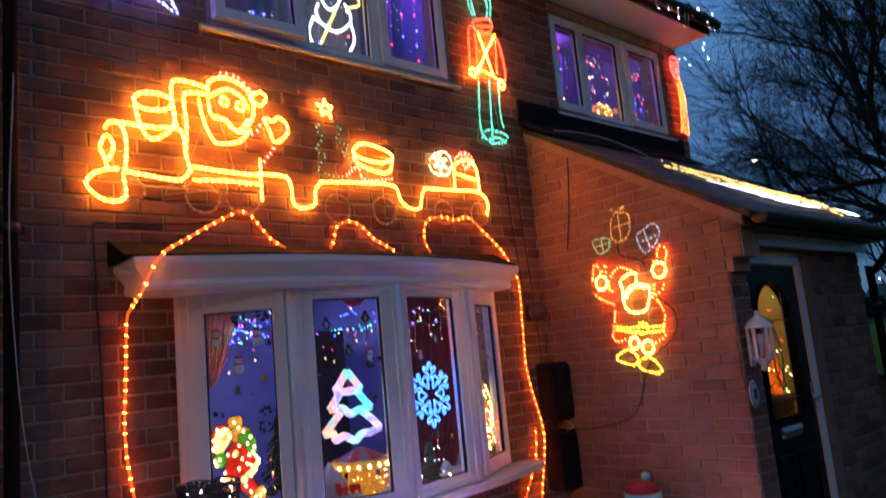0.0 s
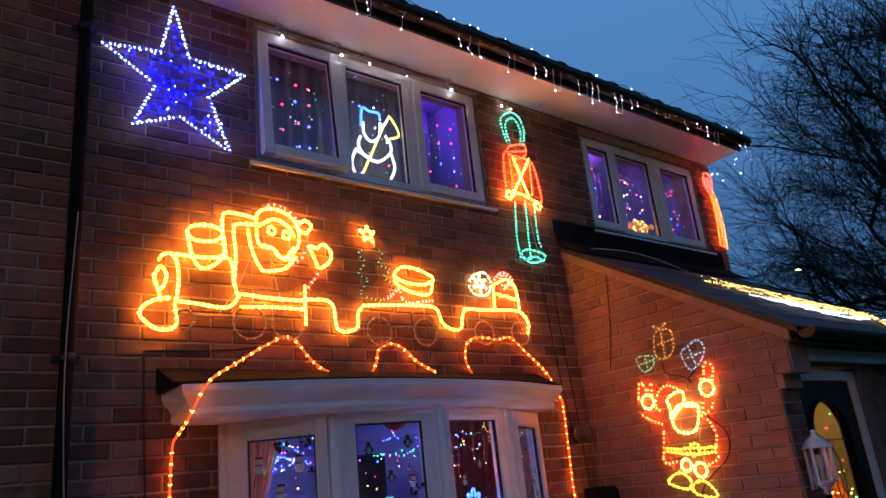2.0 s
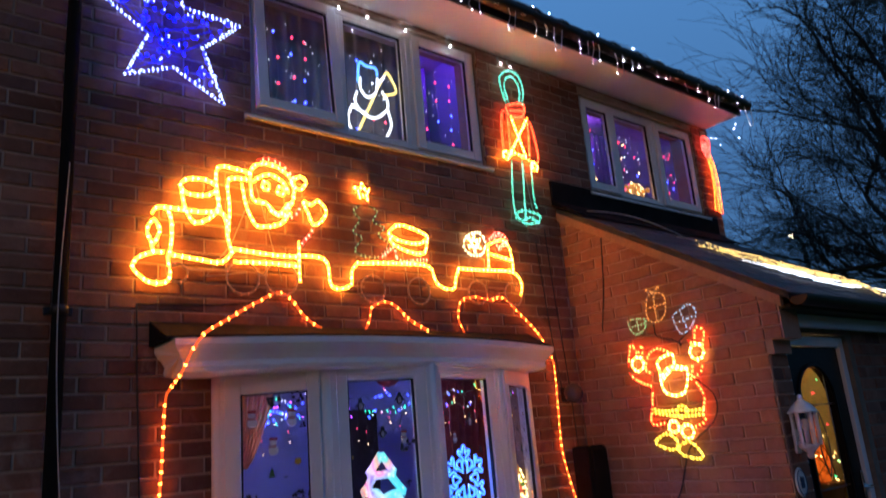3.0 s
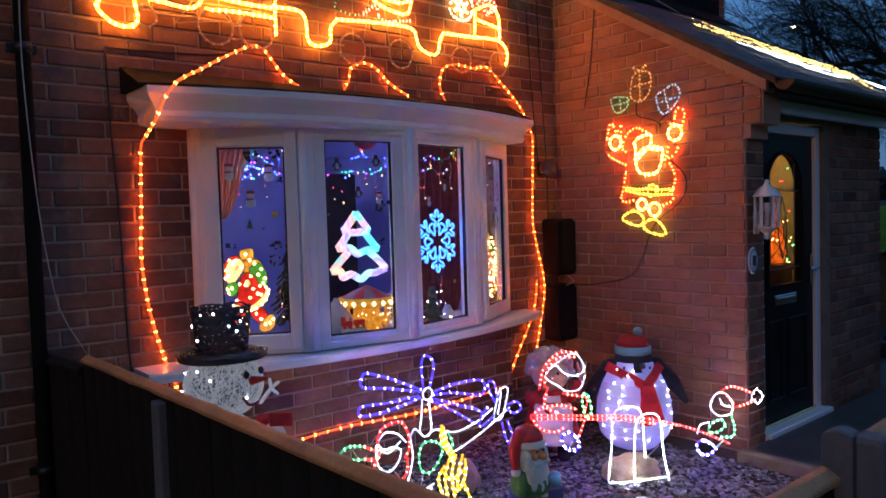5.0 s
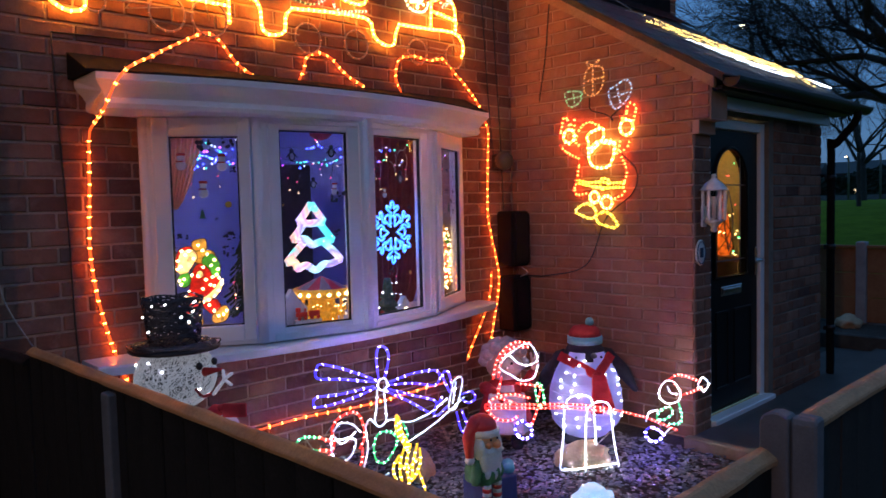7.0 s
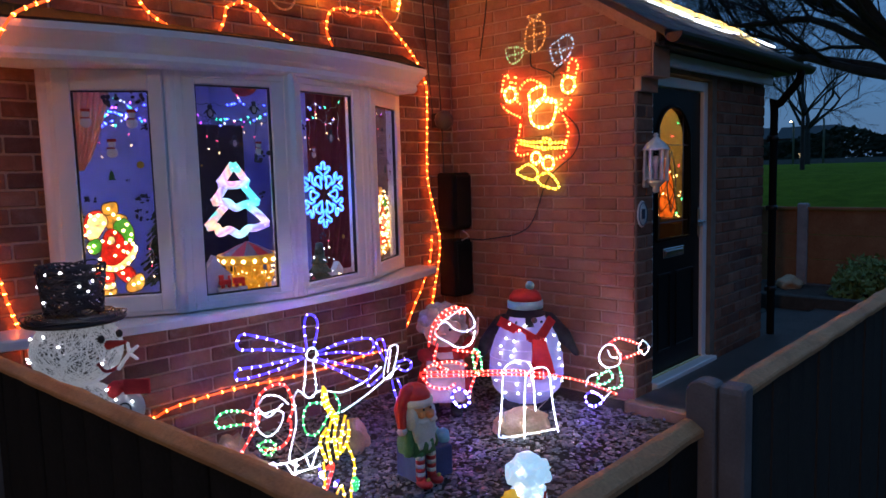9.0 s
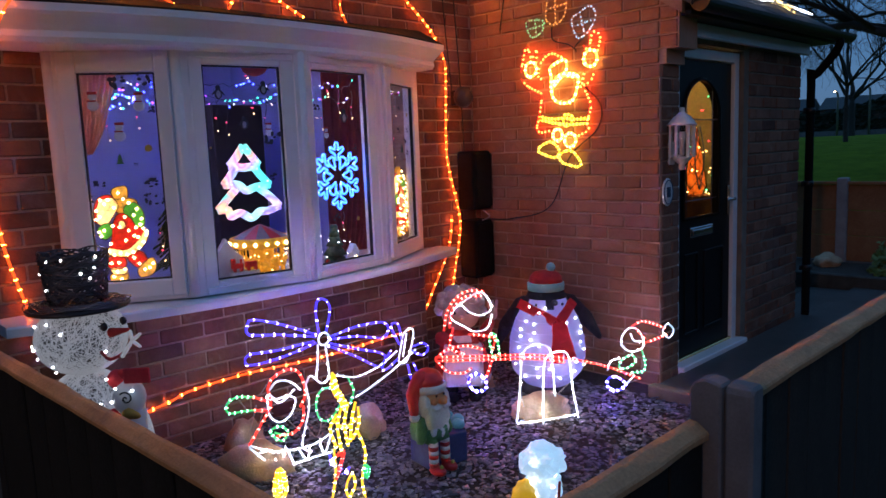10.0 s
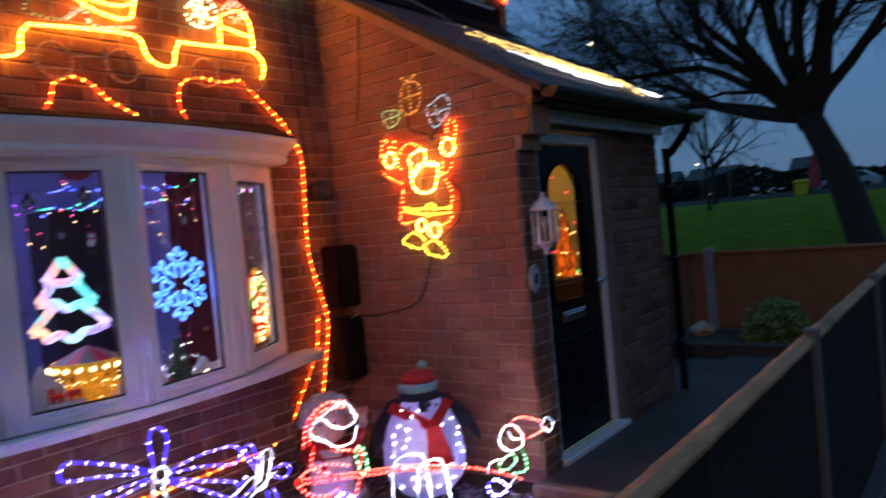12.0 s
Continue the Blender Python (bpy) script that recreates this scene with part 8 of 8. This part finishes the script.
bedn = boxob("soil", (7.3, 9.0, 2.26, 6.8, -0.2, 0.0), EARTH, bevel=0.0)
tagged(bedn, "dark planting bed by the neighbour fence", "soil", kind="structure")
bed_soil = boxob("soil", (8.09, 8.998, 0.86, 4.6, -0.15, 0.11), EARTH, bevel=0.01)
tagged(bed_soil, "raised planting bed in front of the neighbour fence", "soil", kind="structure")
bed_kerb = boxob("bed_edging", (8.0, 8.088, 0.86, 4.6, -0.15, 0.15), EDGE_DARK, bevel=0.012)
tagged(bed_kerb, "dark weathered edging along the raised bed", "edging", kind="structure")
pv = boxob("pavement", (6.65, 8.9, 2.245, 2.60, -0.2, 0.012), SLAB, bevel=0.0)
tagged(pv, "dark paving beside the porch", "pavement", kind="structure")
stone(8.72, 2.70, 0.17, 0.12, 0.085, 3.3, "pale rough stone at the foot of a concrete post", 0.105)

LEAF = surface("shrub_leaf", (0.09, 0.15, 0.03), (0.20, 0.29, 0.06), 0.6, 12, 100, 0.2, 0.002)


def shrub(x, y, r_, h, n, seed, label):
    th = empty("shrub", label, "shrub", at=(x, y, 0.105))
    q = random.Random(seed)
    V, Fc = [], []
    for _ in range(n):
        a, b_ = q.uniform(0, 6.28), math.acos(q.uniform(0, 1))
        k = q.uniform(0.75, 1.05) * (1 + 0.25 * noise.noise(Vector((3 * math.cos(a), 3 * math.sin(a), 3 * b_))))
        c = Vector((r_ * k * math.sin(b_) * math.cos(a), r_ * k * math.sin(b_) * math.sin(a), max(0.03, h * k * math.cos(b_))))
        u = Vector((q.gauss(0, 1), q.gauss(0, 1), q.gauss(0, 1))).normalized()
        w = u.orthogonal().normalized()
        s = q.uniform(0.02, 0.04)
        b0 = len(V)
        V += [tuple(c - u * s), tuple(c + w * s * 0.5), tuple(c + u * s), tuple(c - w * s * 0.5)]
        Fc.append((b0, b0 + 1, b0 + 2, b0 + 3))
    tagged(obj("foliage", (V, Fc), LEAF, th), kind="stuff")
    ws = [[(0, 0, 0), (r_ * 0.5 * math.cos(k), r_ * 0.5 * math.sin(k), h * 0.7)] for k in range(8)]
    tubes("stems", ws, 0.01, BARK, th, 5)


shrub(8.50, 1.92, 0.31, 0.37, 2000, 4, "low yellow-green shrub beside the boarded fence")


def bare_tree(x, y, z, fork, reach, r0, seed, depth, label, limbs, twigs=True, up=0.35, lean=0.0):
    """A leafless tree: a trunk, spreading limbs and many fine twigs."""
    th = empty("tree", label, "tree", "bare trees", at=(x, y, z))
    q = random.Random(seed)
    V, Fc = [], []
    tr = spline([(0, -0.1 * lean, -0.2), (0.05, 0.04 + 0.36 * lean, fork * 0.5), (0.12 * r0, 0.25 * r0 + lean, fork)], step=0.25)
    tube_into(V, Fc, tr, r0 * 1.15, 14, False, r0 * 0.8)
    smooth(obj("trunk", (V, Fc), BARK, th))
    bm = bmesh.new()
    ball(bm, tr[-1], r0 * 0.86, r0 * 0.86, r0 * 1.1, 0, 3, None, 0.15, 2)
    part("fork", bm, BARK, th)
    tips = [0]

    def grow(p, d, L, r_, lev, V, Fc):
        n = 5 if lev < 2 else 3
        pts, dd = [p], d.copy()
        for i in range(n):
            dd = (dd + Vector((q.gauss(0, 1), q.gauss(0, 1), q.gauss(0, 1))) * (0.13 + 0.015 * lev) + Vector((0, 0, 0.05 if lev < 3 else -0.02))).normalized()
            pts.append(pts[-1] + dd * (L / n))
        tube_into(V, Fc, [tuple(c) for c in pts], r_, 7 if lev < 2 else (4 if lev < 4 else 3), False, r_ * 0.6)
        if lev >= depth:
            tips[0] += 1
            return
        kids = 3 if lev < 2 else q.choice((3, 3, 4))
        for k in range(kids + (1 if lev in (1, 2) else 2 if lev == 3 else 2 if lev > 3 else 0)):
            j = n if k == 0 else q.randint(1, n)
            side = Vector((q.gauss(0, 1), q.gauss(0, 1), q.gauss(0, 0.8))).normalized()
            nd = (dd * q.uniform(0.9, 1.4) + side * (q.uniform(0.55, 0.95) if lev < 2 else q.uniform(0.35, 0.75)) + Vector((0, 0, up * 0.4 if lev < 2 else 0))).normalized()
            grow(pts[j], nd, L * (q.uniform(0.58, 0.78) if lev < 3 else q.uniform(0.66, 0.92)), max(0.0038, r_ * (0.64 if k == 0 else q.uniform(0.30, 0.44))), lev + 1, V, Fc)

    for (az, el, L, k) in limbs:
        V, Fc = [], []
        d = Vector((math.cos(az) * math.cos(el), math.sin(az) * math.cos(el), math.sin(el)))
        grow(Vector(tr[-1]), d, L, r0 * k, 0, V, Fc)
        smooth(tagged(obj("limb", (V, Fc), BARK, th), kind="stuff"))
    return th


# limbs: heading, rise, length, thickness
bare_tree(14.6, 1.90, 0.5, 2.2, 6.0, 0.25, 31, 5, "large leaning leafless tree with spreading black limbs on the lawn",
          [(1.57, 0.30, 2.5, 0.40), (1.80, 0.60, 2.3, 0.38), (1.35, 0.38, 2.1, 0.36), (1.57, 0.50, 2.3, 0.42), (1.45, 0.75, 2.2, 0.40), (1.75, 1.10, 2.5, 0.50), (1.2, 1.25, 2.6, 0.42), (-1.45, 1.40, 3.0, 0.78), (-1.57, 0.95, 2.6, 0.45), (3.2, 0.75, 2.5, 0.42), (1.9, 0.85, 2.5, 0.42), (1.0, 0.6, 2.4, 0.40), (1.57, 1.0, 2.6, 0.42), (2.2, 1.15, 2.6, 0.40)], lean=0.62)
bare_tree(23.0, 6.9, 1.1, 1.6, 3.0, 0.06, 12, 4, "slender leafless young tree on the grass bank",
          [(0.3, 1.2, 1.7, 0.8), (1.8, 0.9, 1.4, 0.6), (3.2, 0.95, 1.4, 0.6), (4.6, 0.9, 1.4, 0.6), (5.6, 1.0, 1.4, 0.6)])
bare_tree(38.0, 16.5, 1.2, 2.0, 3.0, 0.16, 5, 4, "bare tree far behind the road", [(0.3, 1.2, 2.6, 0.8), (1.8, 0.8, 2.2, 0.6), (3.2, 0.9, 2.2, 0.6), (4.6, 0.8, 2.2, 0.6)])
bare_tree(44.0, 13.0, 1.2, 2.0, 3.0, 0.16, 6, 4, "bare tree far behind the road", [(0.9, 1.2, 2.6, 0.8), (2.2, 0.8, 2.2, 0.6), (3.8, 0.9, 2.2, 0.6), (5.2, 0.8, 2.2, 0.6)])

road = boxob("road", (58.0, 66.0, -60, 80, 1.0, 1.285), TARMAC, bevel=0.0)
tagged(road, "grey road along the top of the bank", "road", kind="structure")


def parked_car(x, y, col, label):
    th = empty("parked_car", label, "car", "parked cars", at=(x, y, 1.285))
    body = surface("car_paint", tuple(c * 0.9 for c in col), col, 0.3, 3, 60, 0.02, 0.001, coat=0.5)
    bm = bmesh.new()
    prism(bm, [(-2.1, 0.35), (2.1, 0.35), (2.1, 0.75), (1.9, 0.88), (1.2, 0.95), (0.6, 1.40), (-1.0, 1.42), (-1.7, 0.98), (-2.05, 0.9)], "x", -0.85, 0.85)
    bmesh.ops.bevel(bm, geom=list(bm.edges), offset=0.06, segments=2, affect="EDGES")
    part("body", bm, body, th)
    bm = bmesh.new()
    prism(bm, [(1.08, 0.98), (0.55, 1.34), (-0.95, 1.36), (-1.5, 1.0)], "x", -0.865, 0.865)
    part("glasshouse", bm, plain("car_glass", (0.02, 0.02, 0.025), 0.1), th)
    for yy in (-1.3, 1.3):
        for xx in (-0.8, 0.8):
            bm = bmesh.new()
            lathe(bm, [(0.2, -0.1), (0.32, -0.1), (0.32, 0.1), (0.2, 0.1)], 16, Matrix.Translation((xx, yy, 0.32)) @ Matrix.Rotation(radians(90), 4, "Y"))
            part("wheel", bm, SEAL, th)
    return th


parked_car(60.5, 8.6, (0.5, 0.52, 0.55), "pale grey parked car on the road")
parked_car(61.0, 25.0, (0.62, 0.62, 0.6), "white parked car on the road")

# Unseen wall added behind the camera to block low sky light.
opp = boxob("wall_opposite", (-45, 60, -16.4, -16.0, -0.2, 6.8), brick_mat("sky_block_brick", [(0.0, (0.10, 0.055, 0.04)), (1.0, (0.16, 0.09, 0.065))]), bevel=0.0)
tagged(opp, "unseen plain brick wall added behind the camera to block low sky", "wall", kind="structure")
LITWIN = glow("lit_window", (1.0, 0.72, 0.38), 1.6)
FARWALL = brick_mat("far_brick", [(0.0, (0.09, 0.05, 0.04)), (1.0, (0.14, 0.08, 0.06))])


def far_house(x, y, w, h, lit, label):
    th = empty("house", label, "house", "far houses", at=(x, y, 1.25))
    bm = bmesh.new()
    box(bm, 0, 7, 0, w, -0.5, h)
    part("wall", bm, FARWALL, th)
    bm = bmesh.new()
    prism(bm, [(-0.4, h - 0.1), (7.4, h - 0.1), (3.5, h + 2.2)], "y", -0.3, w + 0.3)
    part("roof", bm, TILE, th)
    k = 0
    for z0 in (0.9, 3.4):
        for j in range(int(w / 2.4)):
            bm = bmesh.new()
            box(bm, -0.05, 0.02, 0.7 + 2.4 * j, 1.9 + 2.4 * j, z0, z0 + 1.1)
            part("window", bm, LITWIN if k in lit else plain("dark_pane", (0.03, 0.035, 0.045), 0.15), th)
            k += 1
    return th


far_house(150, 4, 10, 4.8, (1,), "distant dark house with a lit window")
far_house(152, 22, 9, 4.8, (0, 5), "distant dark house with lit windows")
far_house(150, 40, 10, 4.8, (2,), "distant dark house beyond the road")
far_house(148, -14, 10, 4.8, (6,), "distant dark house beyond the road")
far_house(155, 60, 12, 4.8, (3, 4), "distant dark house beyond the road")


def street_lamp(x, y, z, h, strength, label, r_=0.16):
    th = empty("street_lamp", label, "street lamp", "street lamps", at=(x, y, z))
    tubes("pole", [[(0, 0, 0), (0, 0, h - 0.4), (-0.1, 0, h - 0.1), (-0.6, 0, h)]], 0.07, plain("galvanised_pole", (0.25, 0.25, 0.26), 0.5, 0.6), th, 10)
    bm = bmesh.new()
    ball(bm, (-0.65, 0, h - 0.03), 0.12, 0.06, 0.05)
    part("lamp_head", bm, glow("street_lamp_glass", (1.0, 0.72, 0.40), strength), th)


street_lamp(22.2, 9.55, 1.2, 5.3, 14.0, "tall street lamp glowing above the porch roof")
street_lamp(56.0, 17.5, 1.27, 3.0, 10.0, "low glowing lamp far along the road")
street_lamp(57.0, 15.8, 1.27, 3.2, 10.0, "low glowing lamp far along the road")
far_house(149, 52, 9, 4.8, (1, 5), "distant dark house beyond the road")
far_house(151, -32, 10, 4.8, (3,), "distant dark house beyond the road")
bin_ = empty("grit_bin", "yellow plastic grit bin beside the road", "bin", at=(57.2, 11.0, 1.285))
bm = bmesh.new()
prism(bm, [(-0.36, 0.0), (0.36, 0.0), (0.45, 0.85), (-0.45, 0.85)], "x", -0.35, 0.35)
bmesh.ops.bevel(bm, geom=list(bm.edges), offset=0.04, segments=1, affect="EDGES")
YELLOWPL = plain("yellow_plastic", (0.75, 0.48, 0.02), 0.5)
part("body", bm, YELLOWPL, bin_)
bm = bmesh.new()
prism(bm, [(-0.50, 0.86), (0.50, 0.86), (0.40, 1.12), (-0.40, 1.12)], "x", -0.40, 0.40)
bmesh.ops.bevel(bm, geom=list(bm.edges), offset=0.05, segments=1, affect="EDGES")
part("lid", bm, YELLOWPL, bin_)
# Low strip added to give the pale sheen band along the far road.
lw = boxob("road_strip", (57.3, 57.6, -30, 60, 1.2, 1.62), CONCRETE, bevel=0.0)
tagged(lw, "low pale concrete strip added for the light band along the far road", "wall", kind="structure")
flag = empty("banner", "tall red feather banner beside the road", "banner", at=(58.0, 9.9, 1.285))
tubes("pole", [[(0, 0, 0), (0, 0, 2.5), (0, 0.15, 2.85), (0, 0.4, 2.9)]], 0.025, CONCRETE, flag)
bm = bmesh.new()
prism(bm, [(0.03, 0.5), (0.75, 0.4), (0.72, 1.6), (0.62, 2.4), (0.4, 2.86), (0.15, 2.8), (0.03, 2.4)], "x", -0.01, 0.01)
part("cloth", bm, plain("red_banner_cloth", (0.55, 0.06, 0.07), 0.8), flag)
hedge = empty("hedge", "dark distant hedge along the road", "hedge", at=(90, 0, 0.9))
V, Fc = [], []
q = random.Random(19)
for _ in range(15000):
    y, z = q.uniform(-60, 90), q.uniform(0, 1.0) ** 0.7
    zz = z * (3.3 + 1.7 * noise.noise(Vector((y * 0.15, 0, 0))))
    s = q.uniform(0.2, 0.55)
    b0 = len(V)
    dx, dz = q.uniform(-s, s), q.uniform(0.3, 1) * s
    V += [(q.uniform(-0.5, 0.5), y - s, zz), (q.uniform(-0.5, 0.5), y + dx, zz + dz), (q.uniform(-0.5, 0.5), y + s, zz - 0.1)]
    Fc.append((b0, b0 + 1, b0 + 2))
tagged(obj("foliage", (V, Fc), surface("dark_hedge_leaf", (0.015, 0.02, 0.012), (0.035, 0.045, 0.025), 0.9, 3, 20, 0.2, 0.01), hedge), kind="stuff")

# ---- bricks ----
def brick_data(L, h, d, mat_):
    bm = bmesh.new()
    box(bm, -L / 2, L / 2, -d / 2, d / 2, -h / 2, h / 2, 0.004)
    me = bpy.data.meshes.new("brick")
    bm.to_mesh(me)
    bm.free()
    me.materials.append(mat_)
    return me


JOINT = 0.0105
BH = COURSE - JOINT
brick_cache = {}


def lay_bricks(parent, origin, along, normal, L, z0, z1, holes, near, mat_, seed, clip=None, phase=0.0):
    """Stretcher bond on a wall face. near: (u0, u1, v0, v1) whose bricks are single parts; the rest is joined."""
    q = random.Random(seed)
    along, normal = Vector(along), Vector(normal)
    rest_V, rest_F = [], []
    n_single = 0
    rot = Matrix.Rotation(math.atan2(along.y, along.x), 4, "Z")
    row, v = 0, z0
    while v < z1 - 0.02:
        u = -BRICK_L / 2 * (row % 2) - phase
        while u < L:
            a, b = max(u, 0.0), min(u + BRICK_L, L)
            c, d = v, min(v + COURSE, z1)
            u += BRICK_L
            if b - a < 0.03:
                continue
            segs = [(a, b)]
            for h in holes:
                if h[2] < d - 0.012 and h[3] > c + 0.012:
                    ns = []
                    for (s0, s1) in segs:
                        if h[1] <= s0 or h[0] >= s1:
                            ns.append((s0, s1))
                        else:
                            if h[0] - s0 > 0.025:
                                ns.append((s0, h[0] + JOINT / 2))
                            if s1 - h[1] > 0.025:
                                ns.append((h[1] - JOINT / 2, s1))
                    segs = ns
            for (s0, s1) in segs:
                top_ = d
                if clip is not None:
                    top_ = min(d, clip((s0 + s1) / 2))
                    if top_ - c < 0.03:
                        continue
                ln, hh = s1 - s0 - JOINT, (top_ - c) - JOINT
                cu_, cv_ = (s0 + s1) / 2, c + JOINT / 2 + hh / 2
                out = q.uniform(-0.002, 0.0025)
                pos = Vector(origin) + along * cu_ + normal * (0.005 + out)
                single = near[0] < cu_ < near[1] and near[2] < cv_ < near[3] and n_single < 290 and abs(hh - BH) < 0.002
                m = Matrix.Translation((pos.x, pos.y, cv_)) @ rot @ Matrix.Rotation(q.uniform(-0.006, 0.006), 4, "Y")
                if single:
                    key = (round(ln, 2), mat_.name)
                    if key not in brick_cache:
                        brick_cache[key] = brick_data(ln, BH, 0.018, mat_)
                    ob = new("brick", brick_cache[key])
                    ob.parent = parent
                    ob.matrix_local = parent.matrix_world.inverted() @ m
                    n_single += 1
                else:
                    b0 = len(rest_V)
                    e = 0.004
                    for yy, k in ((-0.009, e), (-0.009 + e, 0.0), (0.009, 0.0)):
                        for sx, sz in ((-1, -1), (1, -1), (1, 1), (-1, 1)):
                            rest_V.append(tuple(m @ Vector((sx * (ln / 2 - k), yy, sz * (hh / 2 - k)))))
                    rest_F.append((b0, b0 + 1, b0 + 2, b0 + 3))
                    for lv in (0, 4):
                        for j in range(4):
                            rest_F.append((b0 + lv + j, b0 + lv + 4 + j, b0 + lv + 4 + (j + 1) % 4, b0 + lv + (j + 1) % 4))
        v += COURSE
        row += 1
    if rest_V:
        rest = obj("bricks", (rest_V, rest_F), mat_, parent)
        bmx = bmesh.new()
        bmx.from_mesh(rest.data)
        bmesh.ops.recalc_face_normals(bmx, faces=bmx.faces)
        bmx.to_mesh(rest.data)
        bmx.free()
        tagged(rest, kind="stuff")


def shift(hs, x0):
    return [(h[0] - x0, h[1] - x0, h[2], h[3]) for h in hs]


ZB = 0.005
front_holes = shift(HOUSE_HOLES, HOUSE_X0) + [(1.83 - HOUSE_X0, 3.96 - HOUSE_X0, -0.2, 0.744), (PORCH_X - HOUSE_X0, 6.64 - HOUSE_X0, -0.2, 2.9)]
lay_bricks(wall_front, (HOUSE_X0, WALL_Y, 0), (1, 0, 0), (0, 1, 0), HOUSE_X1 - HOUSE_X0, ZB - 0.0775, 4.37, front_holes, (1.16 - HOUSE_X0, 1.80 - HOUSE_X0, 0.3, 2.35), BRICK, 1, None, 0.04)
lay_bricks(bay_base, (1.83, 3.61, 0), (1, 0, 0), (0, 1, 0), 2.13, ZB - 0.0775, 0.744, [], (0, 2.2, -0.1, 0.75), BRICK, 2, None, 0.1)
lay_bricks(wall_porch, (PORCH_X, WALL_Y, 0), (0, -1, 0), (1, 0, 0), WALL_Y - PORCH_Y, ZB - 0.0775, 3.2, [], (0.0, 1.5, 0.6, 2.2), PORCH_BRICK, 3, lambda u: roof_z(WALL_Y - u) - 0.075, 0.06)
lay_bricks(wall_porch, (PORCH_X, 2.265, 0), (0, -1, 0), (1, 0, 0), 0.11, 1.94, 2.25, [], (9, 9, 9, 9), PORCH_BRICK, 4, lambda u: roof_z(2.265 - u) - 0.075)
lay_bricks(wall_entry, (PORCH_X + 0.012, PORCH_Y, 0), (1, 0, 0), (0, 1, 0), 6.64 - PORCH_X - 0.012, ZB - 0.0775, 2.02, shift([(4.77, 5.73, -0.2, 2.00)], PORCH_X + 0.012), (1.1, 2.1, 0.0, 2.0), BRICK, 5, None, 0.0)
